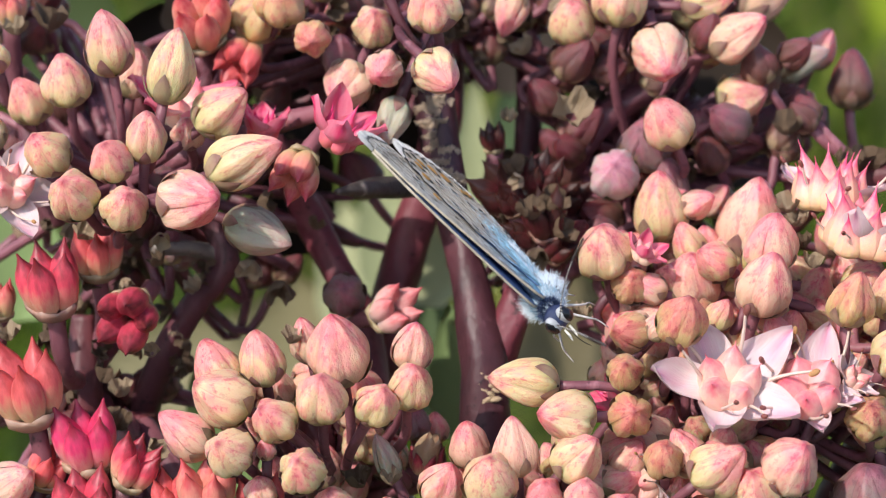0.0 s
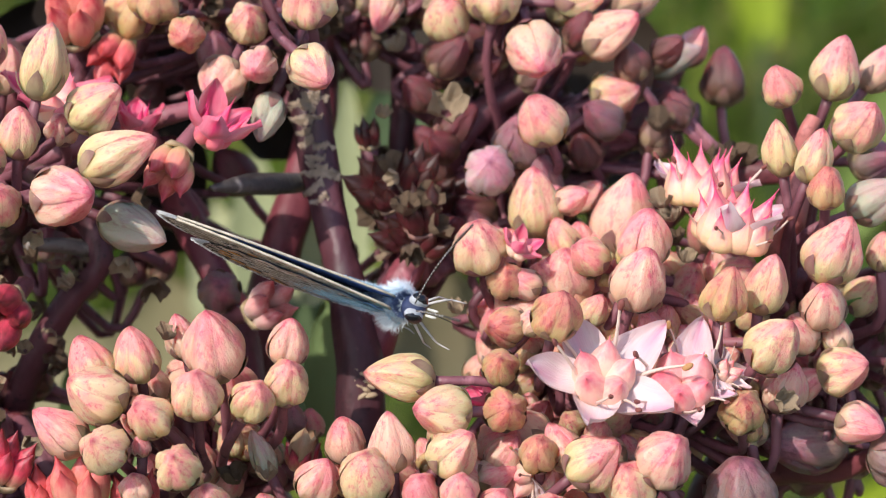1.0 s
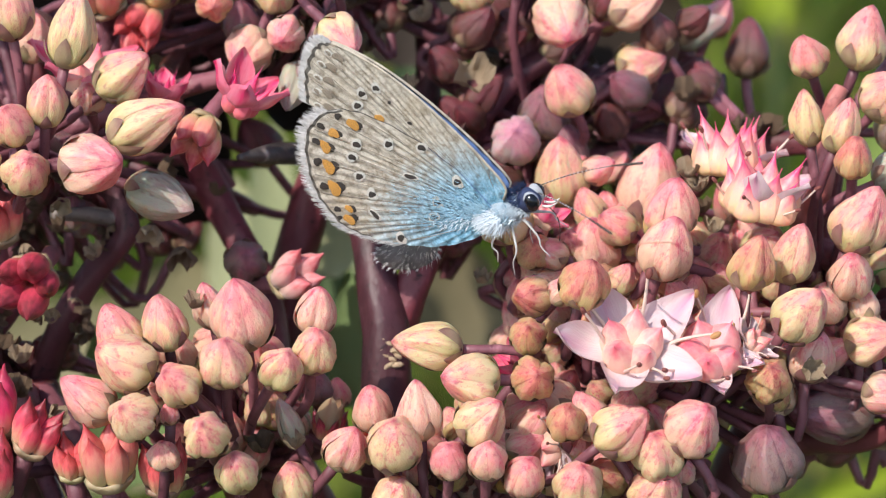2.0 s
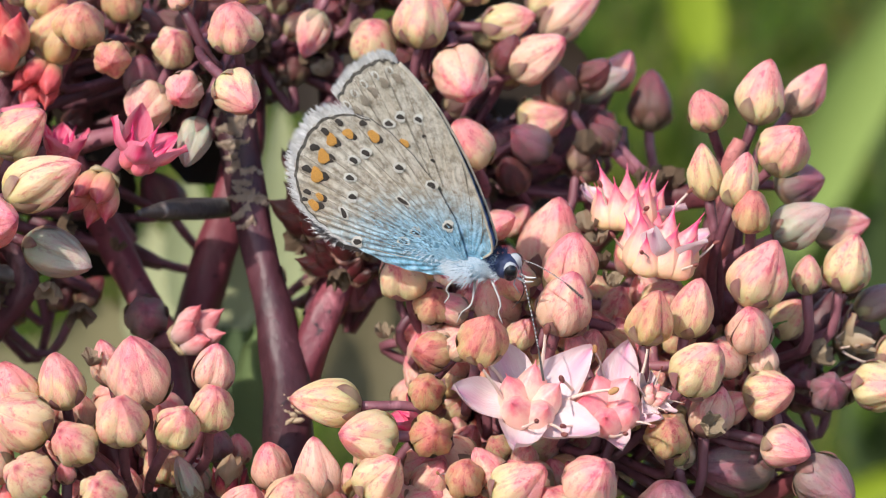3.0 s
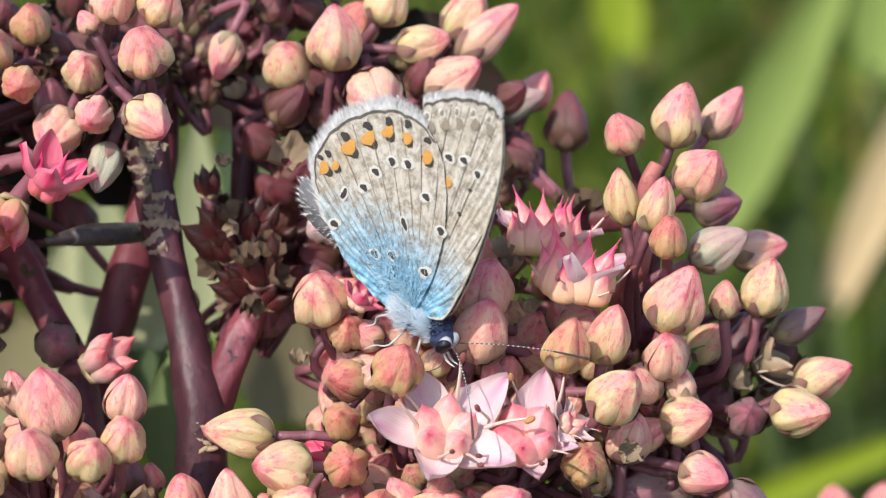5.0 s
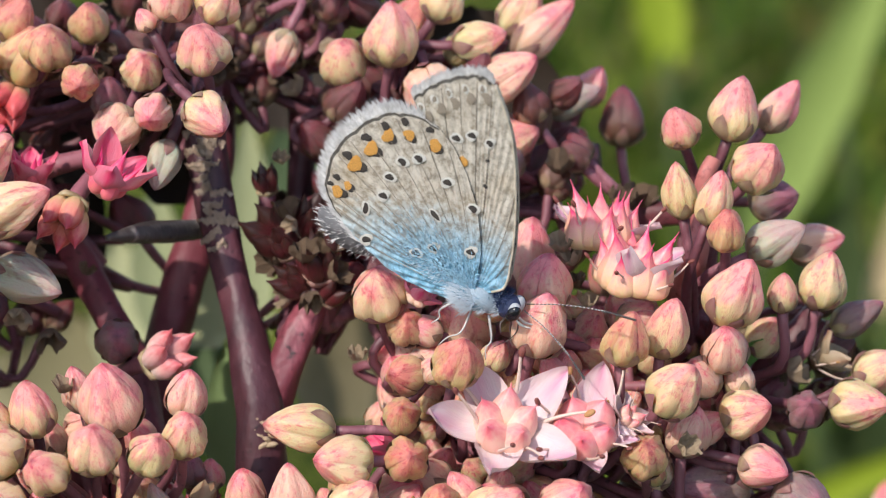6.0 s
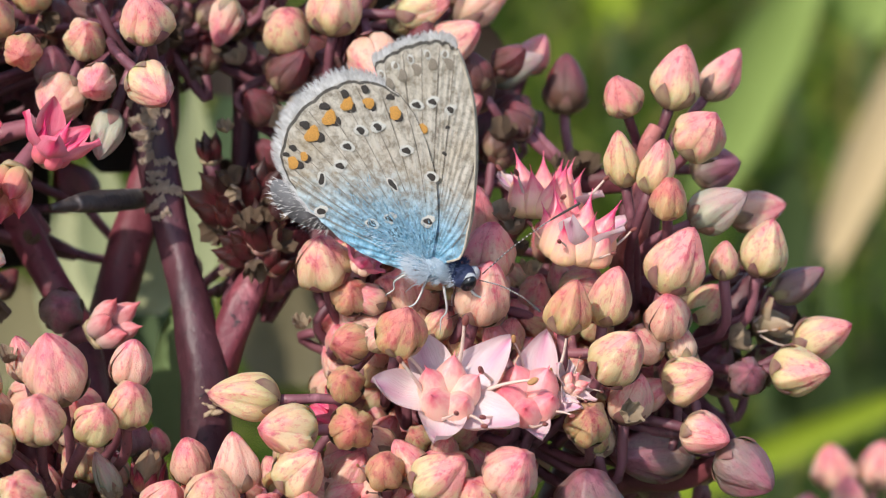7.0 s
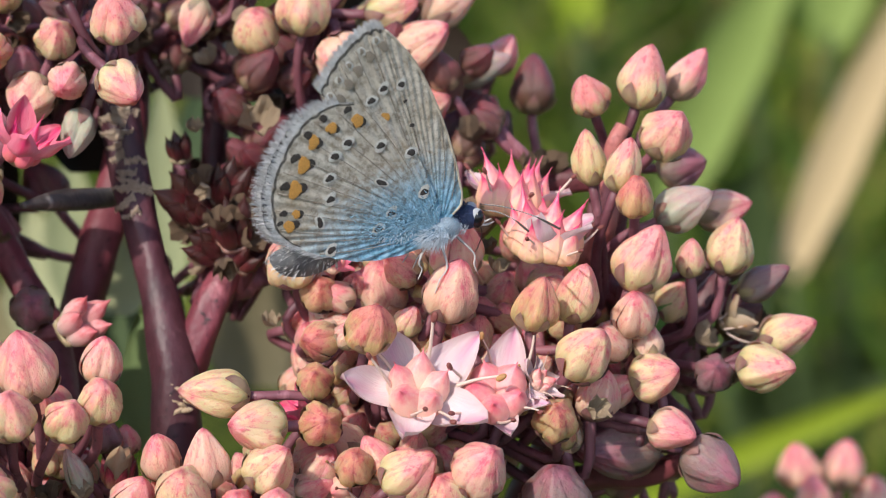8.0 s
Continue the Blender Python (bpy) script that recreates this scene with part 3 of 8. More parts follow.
stem([(-9.00, 45.00, -430.00), (-7.90, 21.86, -174.61), (-7.30, 13.38, -86.61), (-7.27, 8.94, -40.08), (-7.44, 7.84, -22.38), (-7.29, 6.83, -14.38), (-8.22, 8.19, -6.41), (-9.82, 9.00, -3.06), (-11.83, 10.75, 0.45), (-13.42, 9.75, 4.53), (-14.96, 8.53, 7.73)], [5.25, 3.06, 2.92, 2.87, 2.81, 2.79, 2.38, 2.23, 2.17, 1.91, 1.66], REDSTEM)  # left stem
stem([(-14.00, 45.00, -430.00), (-18.94, 20.00, -178.47), (-21.65, 10.83, -90.47), (-23.37, 6.12, -43.86), (-23.82, 4.26, -26.15), (-24.04, 3.43, -18.11), (-22.95, 4.08, -11.84), (-20.81, 3.37, -6.79), (-18.71, 3.24, -3.49), (-16.69, 2.97, -0.98), (-17.63, 3.61, 1.52), (-19.17, 2.79, 2.48)], [5.25, 2.52, 2.41, 2.36, 2.32, 2.29, 2.13, 1.88, 1.79, 1.63, 1.34, 1.03], DARKSTEM)  # left branch
stem([(-26.19, 1.36, -18.13), (-26.05, 1.04, -11.61), (-26.31, 2.00, -7.97), (-26.25, 2.98, -4.33)], [2.42, 2.31, 2.24, 1.49])  # fruit stem
stem([(3.00, 45.00, -430.00), (-2.44, 18.29, -181.39), (-5.43, 8.49, -93.39), (-7.32, 3.36, -46.86), (-8.02, 1.72, -29.21), (-8.44, 0.96, -21.11), (-9.67, -1.79, -14.94), (-10.61, -2.93, -11.42), (-11.48, -2.25, -8.93)], [5.25, 3.74, 3.57, 3.50, 3.43, 3.40, 2.95, 2.19, 1.46])  # low stem
stem([(-3.94, 1.39, -20.87), (-6.09, 0.42, -15.76), (-8.17, -1.04, -12.50), (-9.48, -2.39, -9.69)], [2.64, 2.09, 1.70, 1.09])  # low branch
stem([(11.00, 45.00, -430.00), (17.04, 20.60, -182.49), (20.36, 11.65, -94.49), (21.80, 6.74, -48.14), (22.51, 4.94, -30.56), (22.60, 3.71, -22.70), (24.69, 3.03, -16.41), (27.89, 2.42, -10.98), (31.43, 1.51, -7.58), (34.58, 0.61, -4.28), (36.56, 1.33, -1.84)], [5.25, 3.83, 3.66, 3.59, 3.52, 3.48, 3.21, 2.80, 2.46, 2.07, 1.33])  # right stem
stem([(20.51, 9.98, -0.65), (23.40, 8.70, 2.38), (26.52, 6.90, 3.49), (29.23, 4.98, 3.99)], [2.32, 2.06, 1.81, 1.49])  # side stem
stem([(-3.36, 8.64, 2.83), (-5.22, 5.59, 3.43), (-7.20, 2.56, 4.13), (-9.10, -0.50, 4.67)], [1.29, 1.49, 1.32, 0.43], WITHERED)  # leaf stub
stem([(-21.30, 1.22, 0.64), (-19.20, 2.21, 0.35), (-17.66, 3.15, -0.20)], [0.81, 0.96, 1.11], WITHERED)  # pale stub
stem([(27.91, 3.25, -1.54), (28.42, 0.24, 2.27), (28.89, 1.08, 4.98), (29.01, 0.76, 7.28), (29.64, 1.15, 8.47)], [1.72, 1.53, 1.31, 1.16, 0.94], REDSTALK)  # y stalk
stem([(3.60, 3.40, -1.60), (4.90, 6.80, -0.40), (5.79, 12.15, -0.31), (6.18, 9.43, 4.39), (8.99, 10.32, 7.39), (12.82, 10.81, 9.28)], [3.31, 3.08, 2.74, 2.29, 1.91, 1.53], DARKSTEM)  # upper stem
stem([(4.60, 6.60, -0.60), (10.57, 12.71, 1.19), (15.99, 11.50, 4.45), (20.60, 11.87, 6.11), (23.60, 11.00, 6.53)], [2.77, 3.13, 3.25, 2.71, 1.92], DARKSTEM)  # upper branch
stem([(4.30, 5.60, -1.00), (4.00, 9.60, 0.30), (3.21, 15.13, 2.31), (3.60, 16.50, 7.00), (3.48, 19.63, 11.25), (4.35, 22.60, 14.77)], [2.27, 2.15, 1.98, 1.82, 1.84, 1.62], DARKSTEM)  # shade stem
stem([(25.24, -0.85, -15.37), (27.92, -2.63, -14.23), (30.91, -4.44, -13.65), (32.91, -6.91, -11.60)], [1.87, 1.70, 1.46, 1.07])  # bottom stem


def scar_mesh(seed):
    """A torn papery ridge left by a fallen leaf, with a ragged lip."""
    rng = random.Random(seed)
    verts, faces = [], []
    n = 16
    span, middle = rng.uniform(0.3, 0.8), rng.uniform(-0.5, 0.5)
    for j in range(5):
        for i in range(n):
            a = middle + span * (-1.15 + 2.3 * i / (n - 1))
            out = (0.96, 1.10, 1.22, 1.12, 0.96)[j] + (rng.uniform(-0.16, 0.12) if 0 < j < 4 else 0)
            high = (-0.30, -0.20, -0.02, 0.12, 0.16)[j] * (1 - 0.5 * abs(a)) + 0.10 * math.cos(3 * a + seed)
            verts.append((out * math.sin(a), -out * math.cos(a), high + rng.uniform(-0.13, 0.13)))
    for j in range(4):
        for i in range(n - 1):
            a = j * n + i
            faces.append((a, a + 1, a + n + 1, a + n))
    return mesh("leaf_scar", verts, faces, SCAR, smooth=False)


SCARS = [scar_mesh(i) for i in range(9)]


def scars(a, b, count, radius):
    """Rows of leaf scars round a stem from a to b."""
    a, b = Vector(a) * MM, Vector(b) * MM
    up = (b - a).normalized()
    for i in range(count):
        p = a.lerp(b, (i + 0.5) / count) - plant.location
        face = (NEAR - up * NEAR.dot(up)).normalized()
        turn = Matrix((up.cross(face) * -1, face * -1, up)).transposed().to_4x4()
        m = (Matrix.Translation(p) @ turn @ Matrix.Rotation(TURN.uniform(-0.6, 0.6), 4, "Z") @ pose(0, 0, 0, TURN.uniform(-10, 10), TURN.uniform(-24, 24), 0)
             @ Matrix.Diagonal((radius * MM, radius * MM, radius * TURN.uniform(0.75, 1.25) * MM, 1)))
        piece("leaf_scar", TURN.choice(SCARS), plant, m, "torn papery leaf scar" if i == 0 else "")


scars((-1.88, 5.40, 2.34), (-2.69, 7.69, 7.02), 10, 1.24)
scars((-2.69, 7.69, 7.02), (-3.07, 9.75, 11.19), 15, 1.30)
scars((-3.07, 9.75, 11.19), (-2.75, 12.64, 14.51), 9, 0.98)


def nub_mesh(seed):
    """A knobbly tan root nub."""
    bm = bmesh.new()
    bmesh.ops.create_icosphere(bm, subdivisions=2, radius=1.0)
    for v in bm.verts:
        v.co *= 1 + 0.3 * noise.noise(v.co * 1.6 + Vector((seed, 0, 0)))
    me = bpy.data.meshes.new("root_nub")
    bm.to_mesh(me)
    bm.free()
    me.materials.append(NUB)
    me.polygons.foreach_set("use_smooth", [True] * len(me.polygons))
    return me


NUB = simple("tan_root_nub", (0.62, 0.46, 0.30), 0.7, 900.0, 0.4, 0.5)
NUBS = [nub_mesh(i) for i in range(3)]


def nub(x, y, z, r):
    p = Vector((x, y, z)) * MM - plant.location
    piece("root_nub", TURN.choice(NUBS), plant, Matrix.Translation(p) @ pose(0, 0, 0, 15, TURN.uniform(-30, 30), 0) @ Matrix.Diagonal((r * 1.7 * MM, r * MM, r * 0.8 * MM, 1)))


nub(-0.07, -1.21, -7.32, 0.18)
nub(0.39, -1.32, -7.59, 0.18)
nub(-0.19, -1.35, -7.92, 0.20)
nub(0.79, -1.46, -8.02, 0.24)
nub(0.17, -1.50, -8.36, 0.19)
nub(0.53, -1.57, -8.58, 0.19)
nub(0.92, -1.56, -8.38, 0.18)
nub(0.26, -1.66, -8.99, 0.25)
nub(0.84, -1.69, -8.94, 0.24)


# ---------------------------------------------------------------- flower clusters

cluster = thing('flower_cluster', -23.98, 7.33, 4.17, 'dense sedum cluster of cream-green pointed buds with pink streaks', 'flower', 'flower clusters')
bud(cluster, 'c', -23.27, -0.29, 14.35, 3.20, 4.34, 95, 25)
bud(cluster, 'c', -19.12, -2.60, 13.22, 3.09, 4.84, 75, 15)
bud(cluster, 'c', -26.25, 1.08, 11.77, 3.17, 3.60, 95, 35)
bud(cluster, 'c', -29.00, 2.73, 10.22, 2.84, 3.46, 110, 40)
bud(cluster, 'c', -27.25, -2.05, 7.80, 3.02, 3.38, 120, 50)
bud(cluster, 'c', -20.71, -3.78, 9.08, 2.63, 3.58, 80, 35)
bud(cluster, 'c', -16.12, -2.04, 10.38, 3.35, 4.17, 35, 30)
bud(cluster, 'p', -18.42, -0.66, 8.70, 2.15, 2.50, 80, 60)
bud(cluster, 'c', -22.73, -5.11, 7.96, 2.72, 3.07, 100, 60)
bud(cluster, 'c', -25.03, -6.64, 6.14, 3.19, 3.46, 120, 65)
bud(cluster, 'c', -21.74, -6.86, 5.33, 2.94, 3.12, 60, 65)
bud(cluster, 'p', -17.55, -7.72, 5.97, 3.85, 4.54, 0, 40)
bud(cluster, 'c', -14.43, -6.00, 7.99, 3.39, 5.20, 20, 15)
# Grey here paints the shade that covers this bud.
bud(cluster, 'g', -14.01, -3.11, 2.81, 3.02, 4.80, -20, 20)
bud(cluster, 'c', -31.46, 3.51, 13.09, 2.19, 2.91, 110, 30)
bud(cluster, 'p', -22.57, 5.16, 11.40, 2.58, 3.32, 80, 20)
bud(cluster, 'c', -31.86, 2.24, 8.37, 2.55, 3.28, 120, 40)
fruit(cluster, 'orange', -18.11, 6.05, 14.38, 4.06, 90, 55)
fruit(cluster, 'orange', -11.57, -2.10, 6.42, 3.38, 250, 50)
flower(cluster, 'pinkstar', -19.22, 2.54, 9.12, 4.37, 80, 25)
flower(cluster, 'rosespike', -14.01, 2.34, 7.82, 2.91, 80, 10)
flower(cluster, 'rosespike', -8.99, -1.84, 8.30, 3.73, 60, 25)
flower(cluster, 'star', -29.70, -2.64, 5.60, 3.91, 40, 50)
husk(cluster, 1, -30.17, 5.95, 14.50, 1.84, 90, 30)
husk(cluster, 0, -27.93, 6.09, 15.01, 2.58, 90, 30)
husk(cluster, 1, -25.08, -2.38, 2.74, 1.79, 60, 40)
husk(cluster, 1, -20.09, -3.46, 2.40, 1.56, 270, 50)
husk(cluster, 1, -14.69, -1.90, 0.00, 1.98, 250, 30)
husk(cluster, 0, -12.97, -0.28, -1.91, 2.19, 270, 30)
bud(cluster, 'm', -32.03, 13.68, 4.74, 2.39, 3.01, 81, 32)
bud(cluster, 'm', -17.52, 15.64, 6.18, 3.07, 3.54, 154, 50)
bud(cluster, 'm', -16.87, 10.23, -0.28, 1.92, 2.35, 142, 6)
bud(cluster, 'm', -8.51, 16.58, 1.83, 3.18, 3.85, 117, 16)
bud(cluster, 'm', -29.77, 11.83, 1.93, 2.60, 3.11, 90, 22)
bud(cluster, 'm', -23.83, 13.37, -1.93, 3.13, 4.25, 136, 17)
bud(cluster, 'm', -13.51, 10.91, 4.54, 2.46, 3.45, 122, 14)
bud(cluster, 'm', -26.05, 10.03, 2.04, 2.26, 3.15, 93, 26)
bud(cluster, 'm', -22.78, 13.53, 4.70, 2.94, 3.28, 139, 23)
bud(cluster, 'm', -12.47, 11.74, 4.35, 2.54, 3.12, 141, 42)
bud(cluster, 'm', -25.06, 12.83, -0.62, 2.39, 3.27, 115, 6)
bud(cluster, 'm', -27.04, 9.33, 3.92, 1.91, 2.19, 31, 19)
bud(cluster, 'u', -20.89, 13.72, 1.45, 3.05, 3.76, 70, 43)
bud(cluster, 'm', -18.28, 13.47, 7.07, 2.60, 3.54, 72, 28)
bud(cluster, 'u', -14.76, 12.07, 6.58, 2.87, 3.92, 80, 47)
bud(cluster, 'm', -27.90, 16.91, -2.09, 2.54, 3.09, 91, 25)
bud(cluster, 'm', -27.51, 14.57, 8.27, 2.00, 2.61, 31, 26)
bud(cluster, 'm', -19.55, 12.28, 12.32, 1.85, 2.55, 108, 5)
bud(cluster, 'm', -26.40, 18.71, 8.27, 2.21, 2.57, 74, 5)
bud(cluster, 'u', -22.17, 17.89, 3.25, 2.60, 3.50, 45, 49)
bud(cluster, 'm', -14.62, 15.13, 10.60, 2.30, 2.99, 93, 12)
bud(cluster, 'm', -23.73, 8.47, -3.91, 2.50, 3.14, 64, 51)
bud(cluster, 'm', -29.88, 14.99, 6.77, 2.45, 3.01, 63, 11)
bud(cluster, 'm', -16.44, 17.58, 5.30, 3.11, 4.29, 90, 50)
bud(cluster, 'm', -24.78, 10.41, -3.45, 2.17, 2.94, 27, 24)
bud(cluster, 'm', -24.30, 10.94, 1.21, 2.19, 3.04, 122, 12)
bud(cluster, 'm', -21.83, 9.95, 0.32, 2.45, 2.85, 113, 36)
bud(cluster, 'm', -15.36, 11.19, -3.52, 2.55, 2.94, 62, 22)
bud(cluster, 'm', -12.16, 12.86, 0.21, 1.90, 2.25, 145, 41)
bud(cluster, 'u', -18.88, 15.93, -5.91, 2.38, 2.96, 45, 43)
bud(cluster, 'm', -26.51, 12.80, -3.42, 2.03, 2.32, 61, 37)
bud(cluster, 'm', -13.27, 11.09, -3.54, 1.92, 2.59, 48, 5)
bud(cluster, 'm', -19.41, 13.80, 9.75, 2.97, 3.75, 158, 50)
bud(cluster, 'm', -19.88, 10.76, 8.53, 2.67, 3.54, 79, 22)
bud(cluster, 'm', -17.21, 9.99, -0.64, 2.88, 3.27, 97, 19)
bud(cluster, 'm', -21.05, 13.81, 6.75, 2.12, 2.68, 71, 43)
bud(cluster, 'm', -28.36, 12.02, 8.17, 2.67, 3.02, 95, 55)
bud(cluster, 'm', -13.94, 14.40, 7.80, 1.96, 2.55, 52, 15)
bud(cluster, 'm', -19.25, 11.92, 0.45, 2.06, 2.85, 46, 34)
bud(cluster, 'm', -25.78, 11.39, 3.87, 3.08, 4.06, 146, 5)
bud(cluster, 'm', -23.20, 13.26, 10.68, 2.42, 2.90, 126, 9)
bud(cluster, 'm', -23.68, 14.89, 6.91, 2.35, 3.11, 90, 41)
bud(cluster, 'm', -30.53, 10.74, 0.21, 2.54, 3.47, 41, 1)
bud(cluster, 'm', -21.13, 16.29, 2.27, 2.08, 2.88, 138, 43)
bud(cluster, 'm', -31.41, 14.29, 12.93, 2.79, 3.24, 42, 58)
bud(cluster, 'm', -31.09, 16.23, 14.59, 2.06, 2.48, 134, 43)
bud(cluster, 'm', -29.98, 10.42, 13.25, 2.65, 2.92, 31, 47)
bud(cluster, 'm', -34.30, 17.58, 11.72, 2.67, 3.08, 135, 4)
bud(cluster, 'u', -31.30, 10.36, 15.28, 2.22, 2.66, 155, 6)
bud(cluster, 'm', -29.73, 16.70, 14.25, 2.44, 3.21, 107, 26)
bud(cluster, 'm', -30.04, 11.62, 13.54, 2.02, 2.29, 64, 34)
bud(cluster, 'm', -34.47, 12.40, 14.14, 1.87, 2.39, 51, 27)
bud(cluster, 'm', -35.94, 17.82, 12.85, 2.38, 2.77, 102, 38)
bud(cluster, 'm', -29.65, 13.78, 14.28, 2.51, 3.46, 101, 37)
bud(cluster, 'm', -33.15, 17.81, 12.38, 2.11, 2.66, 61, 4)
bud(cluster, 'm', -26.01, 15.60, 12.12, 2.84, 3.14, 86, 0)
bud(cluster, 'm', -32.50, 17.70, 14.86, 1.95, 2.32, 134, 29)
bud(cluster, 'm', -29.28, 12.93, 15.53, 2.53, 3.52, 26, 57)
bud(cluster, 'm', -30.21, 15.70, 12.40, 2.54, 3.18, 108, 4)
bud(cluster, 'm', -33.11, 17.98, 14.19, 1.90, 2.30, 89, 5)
bud(cluster, 'm', -22.66, 8.53, 2.06, 2.36, 3.02, 24, 18)
bud(cluster, 'm', -20.98, 6.74, 2.51, 2.12, 2.40, 56, 28)
bud(cluster, 'm', -25.38, 7.36, -0.81, 2.56, 3.00, 101, 36)
bud(cluster, 'u', -20.39, 3.74, 0.03, 2.00, 2.47, 80, 25)
bud(cluster, 'm', -24.17, 8.55, 1.32, 2.28, 2.76, 121, 16)
bud(cluster, 'u', -20.07, 4.29, -0.26, 2.52, 3.08, 138, 36)
bud(cluster, 'u', -24.04, 6.11, -0.47, 2.49, 2.89, 75, 38)
bud(cluster, 'u', -21.70, 5.49, 4.29, 2.86, 3.23, 134, 23)
bud(cluster, 'm', -22.41, 4.16, 1.50, 2.04, 2.58, 38, 25)
bud(cluster, 'm', -18.67, 7.62, 0.57, 2.59, 3.09, 82, 55)
husk(cluster, 0, -20.15, 2.40, 1.97, 1.52, 50, 39)
husk(cluster, 0, -22.99, 4.99, 2.61, 1.61, 56, 18)
husk(cluster, 0, -28.69, 4.41, 1.45, 1.12, 33, 23)
husk(cluster, 1, -22.23, 2.59, 2.85, 2.04, 203, 58)
husk(cluster, 0, -25.04, 5.96, -1.95, 1.65, 333, 28)
husk(cluster, 0, -17.66, 2.75, -0.91, 1.24, 305, 12)
husk(cluster, 0, -10.89, 5.75, 1.08, 1.44, 68, 6)
husk(cluster, 0, -18.35, 3.48, -1.13, 0.94, 202, 28)
husk(cluster, 1, -18.63, 0.58, -1.67, 1.52, 126, 36)
husk(cluster, 1, -21.35, 5.95, -3.17, 1.64, 58, 55)
husk(cluster, 0, -22.70, 3.51, 0.54, 1.76, 192, 12)
husk(cluster, 0, -18.11, 2.68, -1.87, 1.23, 17, 15)
husk(cluster, 0, -15.48, 2.66, 2.49, 2.05, 247, 7)
husk(cluster, 1, -18.98, 1.54, -2.12, 1.01, 6, 10)
husk(cluster, 0, -26.56, 2.08, 1.61, 1.78, 244, 9)
husk(cluster, 0, -13.89, 2.23, 3.34, 1.81, 10, 11)
husk(cluster, 1, -24.20, 5.54, -0.40, 1.25, 162, 29)
husk(cluster, 0, -23.62, 2.14, -2.09, 1.20, 238, 21)
husk(cluster, 0, -23.50, 4.79, -1.32, 1.44, 325, 58)
husk(cluster, 0, -25.26, 1.87, 3.57, 1.59, 164, 69)
husk(cluster, 0, -23.81, 1.71, 0.37, 1.31, 113, 35)
husk(cluster, 0, -20.89, 0.39, 0.15, 1.56, 123, 28)

cluster = thing('flower_cluster', -2.27, 15.07, 13.75, 'small cluster of pale pink and cream buds on lilac stalks', 'flower', 'flower clusters')
bud(cluster, 'o', -10.63, 2.11, 14.13, 2.45, 2.52, 270, 72)
bud(cluster, 'c', -6.81, 4.23, 14.53, 2.77, 2.84, 80, 68)
bud(cluster, 'p', -6.02, 0.75, 12.25, 2.50, 2.57, 250, 70)
bud(cluster, 'p', -8.53, 3.31, 10.77, 3.35, 3.35, 240, 35)
bud(cluster, 'c', -2.59, -2.40, 12.58, 2.95, 3.44, -52, 48)
bud(cluster, 'c', -2.86, 1.76, 16.23, 3.50, 3.58, 100, 45)
bud(cluster, 'u', -9.23, 8.82, 11.89, 2.63, 3.00, 90, 50)
bud(cluster, 'o', -14.30, 7.44, 14.94, 3.71, 4.16, 60, 30)
bud(cluster, 'o', -12.66, 5.68, 15.89, 3.48, 3.12, 70, 45)
bud(cluster, 'p', -6.38, 3.14, 17.80, 1.58, 1.58, 120, 20)
bud(cluster, 'p', -4.76, 3.53, 19.20, 3.02, 3.24, 80, 40)
bud(cluster, 'c', -1.67, 3.46, 18.90, 2.81, 3.24, 60, 35)
bud(cluster, 'o', -15.05, 8.04, 17.28, 2.97, 3.34, 60, 35)
bud(cluster, 'o', -10.25, 9.04, 16.78, 2.61, 2.99, 90, 50)
bud(cluster, 'g', -5.64, 1.39, 8.90, 2.23, 3.45, 248, 20)
bud(cluster, 'c', -16.64, 9.23, 18.21, 2.99, 3.73, 90, 40)
bud(cluster, 'p', 2.14, 10.25, 14.32, 2.27, 3.40, 250, 10)
bud(cluster, 'p', -9.75, 12.34, 13.58, 2.29, 2.29, 90, 50)
fruit(cluster, 'coral', -15.63, 6.59, 12.07, 3.34, 250, 50)
husk(cluster, 1, -4.62, 6.04, 12.92, 1.48, 90, 40)
husk(cluster, 1, 2.90, 9.62, 12.10, 1.89, 130, 20)
husk(cluster, 0, -2.42, 8.15, 13.11, 2.24, 90, 40)
husk(cluster, 1, -0.94, 8.13, -2.66, 3.06, 90, 30)
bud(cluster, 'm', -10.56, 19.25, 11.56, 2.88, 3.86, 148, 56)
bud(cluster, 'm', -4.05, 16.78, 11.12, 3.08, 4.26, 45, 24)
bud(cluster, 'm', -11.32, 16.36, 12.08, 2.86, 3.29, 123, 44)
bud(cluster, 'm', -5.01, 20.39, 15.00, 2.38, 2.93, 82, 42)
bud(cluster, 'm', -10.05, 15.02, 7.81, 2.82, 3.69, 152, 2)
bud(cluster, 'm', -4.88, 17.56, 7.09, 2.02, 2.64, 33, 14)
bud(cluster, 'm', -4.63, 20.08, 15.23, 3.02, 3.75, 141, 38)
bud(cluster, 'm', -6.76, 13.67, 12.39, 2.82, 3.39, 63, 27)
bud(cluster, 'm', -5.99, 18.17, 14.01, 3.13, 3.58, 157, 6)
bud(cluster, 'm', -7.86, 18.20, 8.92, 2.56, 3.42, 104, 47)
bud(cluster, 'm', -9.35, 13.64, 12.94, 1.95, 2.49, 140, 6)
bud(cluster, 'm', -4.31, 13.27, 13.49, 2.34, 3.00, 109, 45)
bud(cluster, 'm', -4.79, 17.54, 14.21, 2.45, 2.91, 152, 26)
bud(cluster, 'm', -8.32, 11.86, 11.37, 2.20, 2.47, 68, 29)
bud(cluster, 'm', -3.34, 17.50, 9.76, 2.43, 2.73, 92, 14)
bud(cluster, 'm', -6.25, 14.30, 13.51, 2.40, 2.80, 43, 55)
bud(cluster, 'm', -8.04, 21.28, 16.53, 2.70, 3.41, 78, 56)
